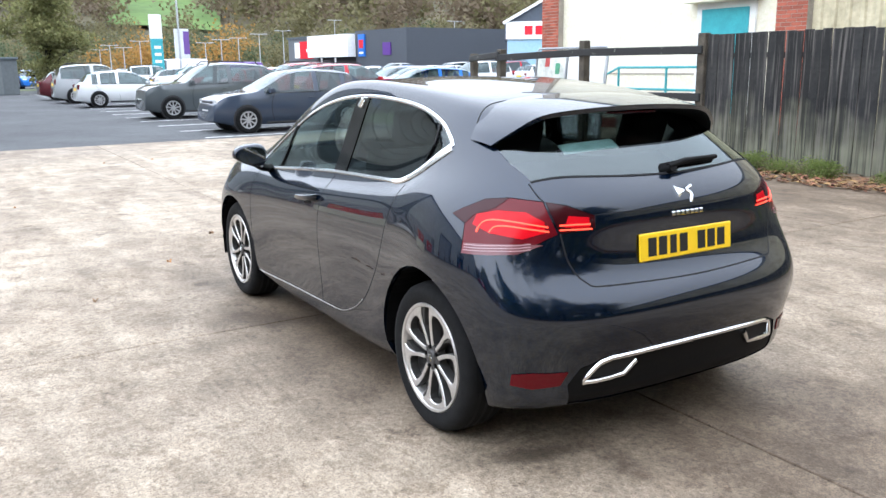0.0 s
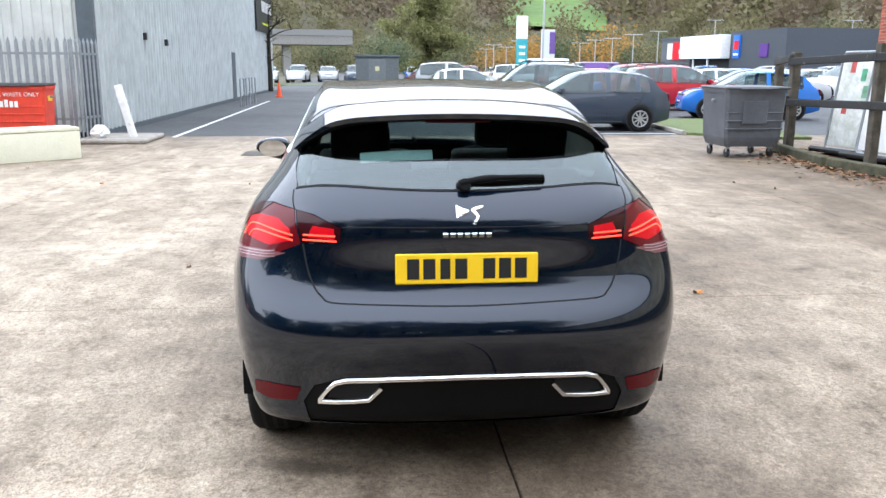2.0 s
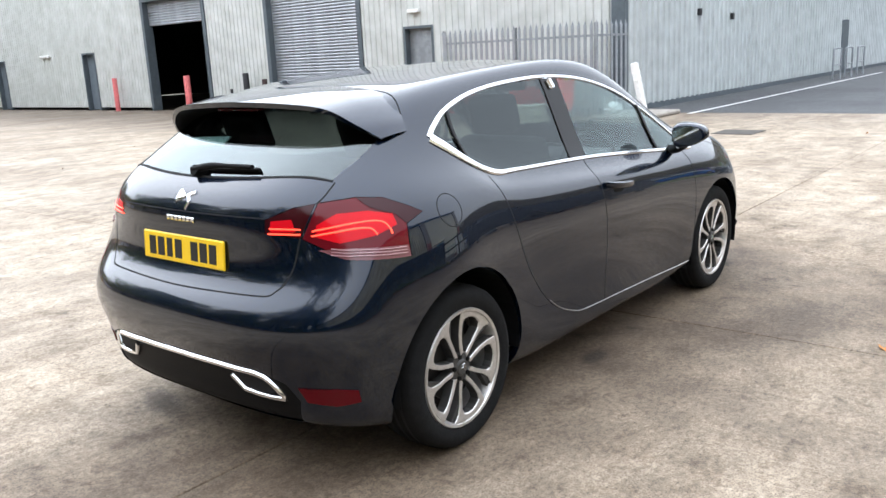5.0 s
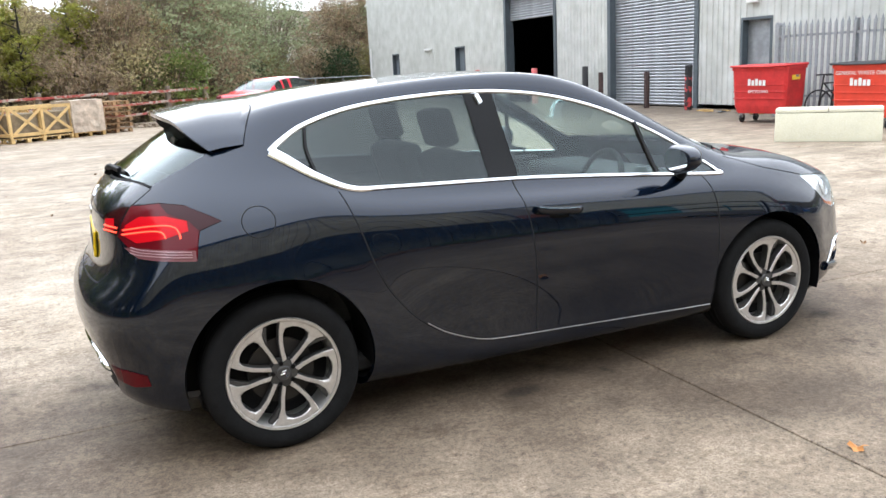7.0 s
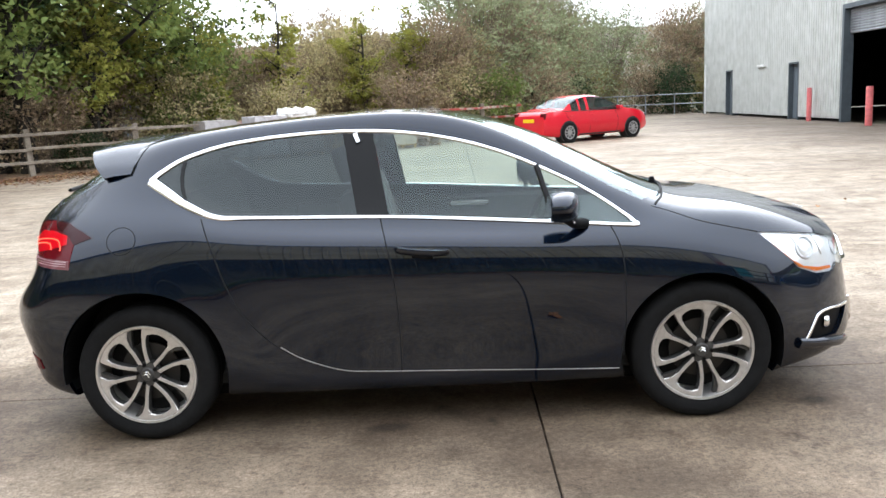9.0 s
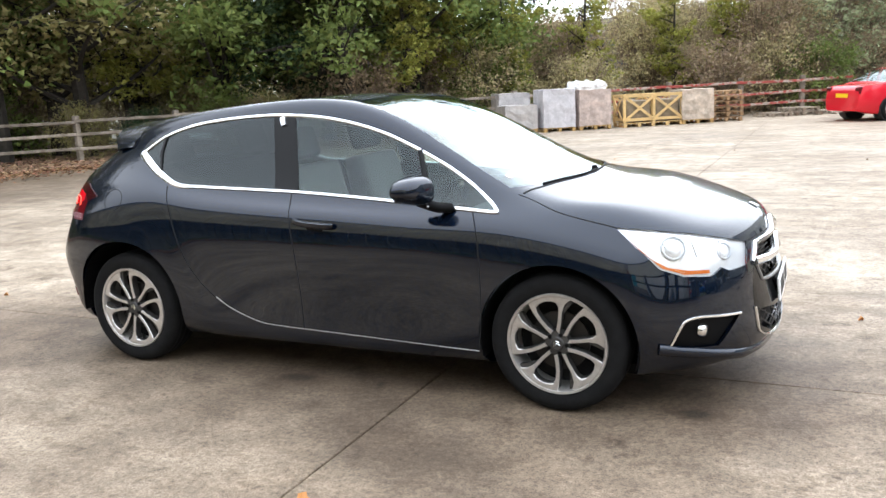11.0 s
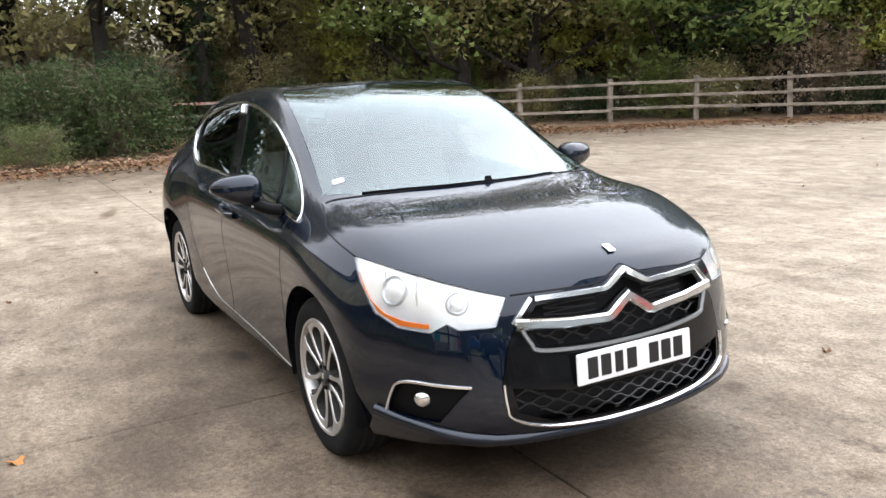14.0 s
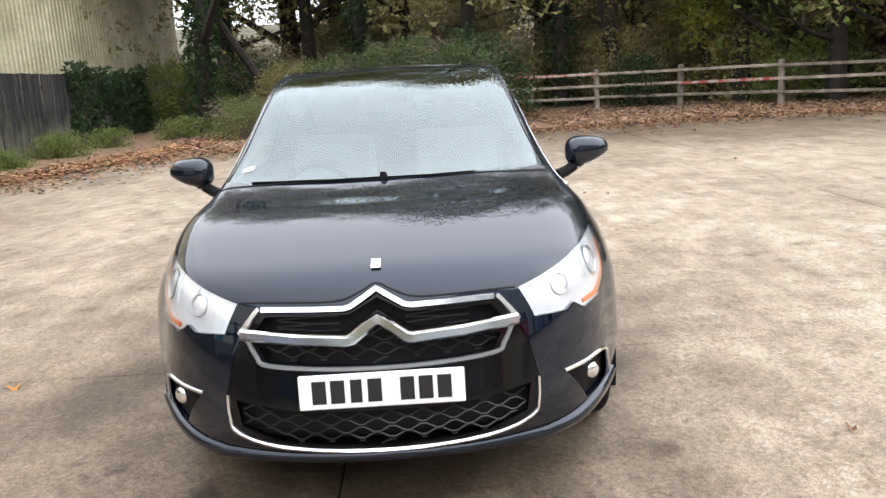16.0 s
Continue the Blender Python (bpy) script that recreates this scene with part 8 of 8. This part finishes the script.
def litter(name, line, width, n, size, label, material=L_dead):
    b = bmesh.new()
    P = [Vector((*p, 0)) for p in line]
    seg = list(zip(P, P[1:]))
    tot_ = sum((q - p).length for p, q in seg)
    for _ in range(n):
        t = R.random() * tot_
        for p, q in seg:
            if t <= (q - p).length:
                break
            t -= (q - p).length
        d = (q - p).normalized()
        nrm = Vector((-d.y, d.x, 0))
        c = p + d * t + nrm * (R.uniform(-.8, .8) * width if width > 4 else abs(R.gauss(0, .5)) * width - .25 * width) + Vector((0, 0, R.uniform(.006, .05)))
        a = R.uniform(0, 6.3)
        u = Vector((math.cos(a), math.sin(a), R.uniform(-.3, .3))) * size * R.uniform(.6, 1.3)
        v = Vector((-math.sin(a), math.cos(a), R.uniform(-.3, .3))) * size * R.uniform(.4, .8)
        b.faces.new([b.verts.new(x) for x in (c - u, c + v + Vector((0, 0, .012)), c + u, c - v + Vector((0, 0, .008)))])
    return tagged(link(name, b, material), label, "leaves", kind="stuff")


EDGE = [(2.5, -7.1), (-8.0, -7.5), (-13.0, -6.2), (-14.6, -1.5), (-14.4, 3.0), (-15.8, 8.0), (-13.2, 13.2), (-10.8, 16.8), (-7.2, 19.2)]
bank = [(x, y) for x, y in EDGE]
outer = [(-7.0, 24), (-16, 20), (-24, 12), (-30, 2), (-32, -10), (-20, -9.3), (-8, -8.7), (2.5, -8.0)]
tagged(link("leaf_bank", prism(bank + outer, -.02, .012, 'z'), mat("leafy_soil", (0.25, 0.15, 0.085), .95, col2=(0.07, 0.05, 0.03), scale=7.0, lo=.42, hi=.56, bump=.8)), "soil bank under the trees, strewn with leaves", "ground", kind="structure")
litter("leaf_litter", [(-18.4, 13.4), (-19.4, 8.0), (-18.6, 3.0), (-18.8, -1.5), (-17.0, -6.2)], 5.0, 16000, .06, "thick carpet of brown leaves under the fence", mat("carpet_leaves", (0.27, 0.165, 0.10), 0.85, island=0.6))
litter("leaf_litter", EDGE[1:][::-1], 2.2, 12000, .05, "drift of brown fallen leaves along the tree edge")
litter("leaf_litter", [(-23, -3.6), (-18.2, -5.0), (-14.0, -5.9), (-9.5, -7.2)], -1.3, 7000, .055, "bank of orange-brown leaves below the ivy", mat("bright_fallen_leaves", (0.30, 0.165, 0.085), 0.85, island=0.6))
litter("leaf_litter", [(-8, -7.6), (2.5, -7.1), (5.4, -7.1)], -1.2, 3500, .045, "brown leaves blown against the board fence")
litter("leaf_litter", [(10.5, -7.9), (7.7, -7.2), (5.2, -7.4)], -1.0, 1800, .045, "brown leaves along the timber kerb")


def fallen_leaf(x, y, s, c):
    b = bmesh.new()
    pts = []
    for k in range(14):
        a = 2 * math.pi * k / 14
        r = s * (1 if k % 2 == 0 else .62) * R.uniform(.85, 1.1)
        pts.append(b.verts.new((r * math.cos(a), r * math.sin(a) * .8, .012 + .014 * math.sin(a * 2))))
    mid = b.verts.new((0, 0, .006))
    for i in range(14):
        b.faces.new((pts[i], pts[(i + 1) % 14], mid))
    o = link("fallen_leaf", b, c)
    o.matrix_world = pose(x, y, 0, 0, 0, R.uniform(0, 360))
    tagged(o, "curled fallen autumn leaf on the concrete", "leaf", "leaves on the yard")


M_leafo = mat("orange_leaf", (.55, .24, .07), .7, var=.3, scale=20)
M_leafb = mat("brown_leaf", (.26, .15, .08), .8, var=.3, scale=20)
fallen_leaf(.65, -1.98, .045, M_leafo)
for _ in range(46):
    while True:
        x, y = R.uniform(-12, 12), R.uniform(-6.5, 14)
        if abs(x) > 2.4 or abs(y) > 1.1:
            break
    fallen_leaf(x, y, R.uniform(.018, .035), R.choice((M_leafo, M_leafb, M_leafb)))


def rise(r, a):
    """Height of the hillside at the distance r and the bearing a."""
    deg = math.degrees(a)
    return max(0, (r - 190) / 532) ** 1.15 * (120 + 35 * noise.noise(Vector((math.cos(a) * 2.2, math.sin(a) * 2.2, .4)))) * (1 if -80 < deg < 45 else .45)


def hillside(name, arc, span, rows, cols_, lift, material, label):
    b = bmesh.new()
    g = []
    for i in range(rows + 1):
        r = span[0] + (span[1] - span[0]) * i / rows
        ring = []
        for j in range(cols_ + 1):
            a = radians(arc[0] + (arc[1] - arc[0]) * j / cols_)
            ring.append(b.verts.new((r * math.cos(a), r * math.sin(a), rise(r, a) - .3 + lift + 3 * noise.noise(Vector((r * .02, a * 9, 0))))))
        g.append(ring)
    for i in range(rows):
        for j in range(cols_):
            b.faces.new((g[i][j], g[i][j + 1], g[i + 1][j + 1], g[i + 1][j])).smooth = True
    bmesh.ops.recalc_face_normals(b, faces=b.faces)
    tagged(link(name, b, material), label, "hill", kind="structure")


hillside("backdrop", (-115, 215), (190, 722), 14, 66, 0, mat("wooded_hillside", (.115, .095, .055), .95, col2=(.065, .060, .032), scale=.03, lo=.44, hi=.56), "hillside covered in brown autumn woods")
hillside("field", (-16.4, -9.4), (262, 345), 5, 10, 1.6, mat("hill_pasture", (.105, .175, .04), .95, col2=(.08, .135, .035), scale=.02), "bright green pasture on the hillside")


def far_wood(name, n, arc, dist, size, leaf, label, seed, fine=1.5):
    rnd = random.Random(seed)
    b = bmesh.new()
    for _ in range(n):
        deg = rnd.uniform(*arc)
        r = rnd.uniform(*dist)
        edge_ = 1.1 * noise.noise(Vector((r * .05, 3.1, 0)))
        if -16.0 + edge_ < deg < -10.0 + edge_ and 246 < r < 345:
            continue
        a = radians(deg)
        s = rnd.uniform(*size)
        c = Vector((r * math.cos(a), r * math.sin(a), rise(r, a) + s * .75))
        tall = rnd.uniform(.8, 1.3)
        for _k in range(int(90 * fine * fine)):
            d = Vector((rnd.gauss(0, .36), rnd.gauss(0, .36), rnd.gauss(0, .36) * tall)) * s
            u = Vector((rnd.gauss(0, 1), rnd.gauss(0, 1), rnd.gauss(0, 1))).normalized() * s * .11 / fine
            v = u.orthogonal().normalized() * s * .09 / fine
            p = c + d
            b.faces.new([b.verts.new(q) for q in (p - u * 1.2 - v * .5, p + v * 1.4, p + u * 1.2 - v * .5)])
    return tagged(link(name, b, leaf), label, "trees", kind="stuff")


F_olive = leaf_mat("far_leaves_olive", (0.15, 0.135, 0.065), .16)
F_brown = leaf_mat("far_leaves_brown", (0.15, 0.115, 0.075), .16)
F_green = leaf_mat("far_leaves_green", (0.075, 0.095, 0.045), .16)
F_orange = leaf_mat("far_leaves_orange", (0.34, 0.19, 0.05), .2)
far_wood("far_trees", 300, (-58, 34), (165, 250), (3.2, 5.5), F_olive, "olive autumn trees along the valley foot", 31, 2.0)
far_wood("far_trees", 5, (-12, -8), (140, 165), (3.2, 4.6), F_orange, "orange autumn trees beyond the car park", 32, 2.4)
far_wood("far_trees", 5, (-19, -15), (150, 190), (4.4, 5.8), F_orange, "orange autumn trees beyond the car park", 36, 2.4)
far_wood("far_trees", 90, (-50, 24), (140, 220), (3.5, 5.5), F_green, "dark green trees beyond the car park", 33, 2.0)
far_wood("far_trees", 520, (-64, 32), (250, 520), (7, 12), F_brown, "brown woods high on the hillside", 34)
far_wood("far_trees", 420, (-64, 32), (240, 480), (6, 11), F_olive, "olive woods high on the hillside", 35)
big = tree_parts(7.6, 3.0, None, 330, 24, .19, 41, low=.08)
bt = thing("tree", pose(61.5, -4.6, 0), "large bushy olive-green tree beside the hut", "tree")
part("trunk", big[0], M_bark, bt, smooth=50)
part("crown", big[1], leaf_mat("leaves_hut_tree", (.19, .19, .075)), bt)
th = tree_parts(7.5, 2.4, None, 30, 12, .10, 43, low=.2, bare=.5)
bt = thing("tree", pose(47.0, 6.0, 0), "slender bare street tree near the warehouse end", "tree")
part("trunk", th[0], M_bark, bt, smooth=50)
part("crown", th[1], L_olive, bt)
sheet("lawn", [(64, 14), (68, 14), (68, -16), (64, -16)], .03, M_grass, "strip of grass dividing the car park", "grass")
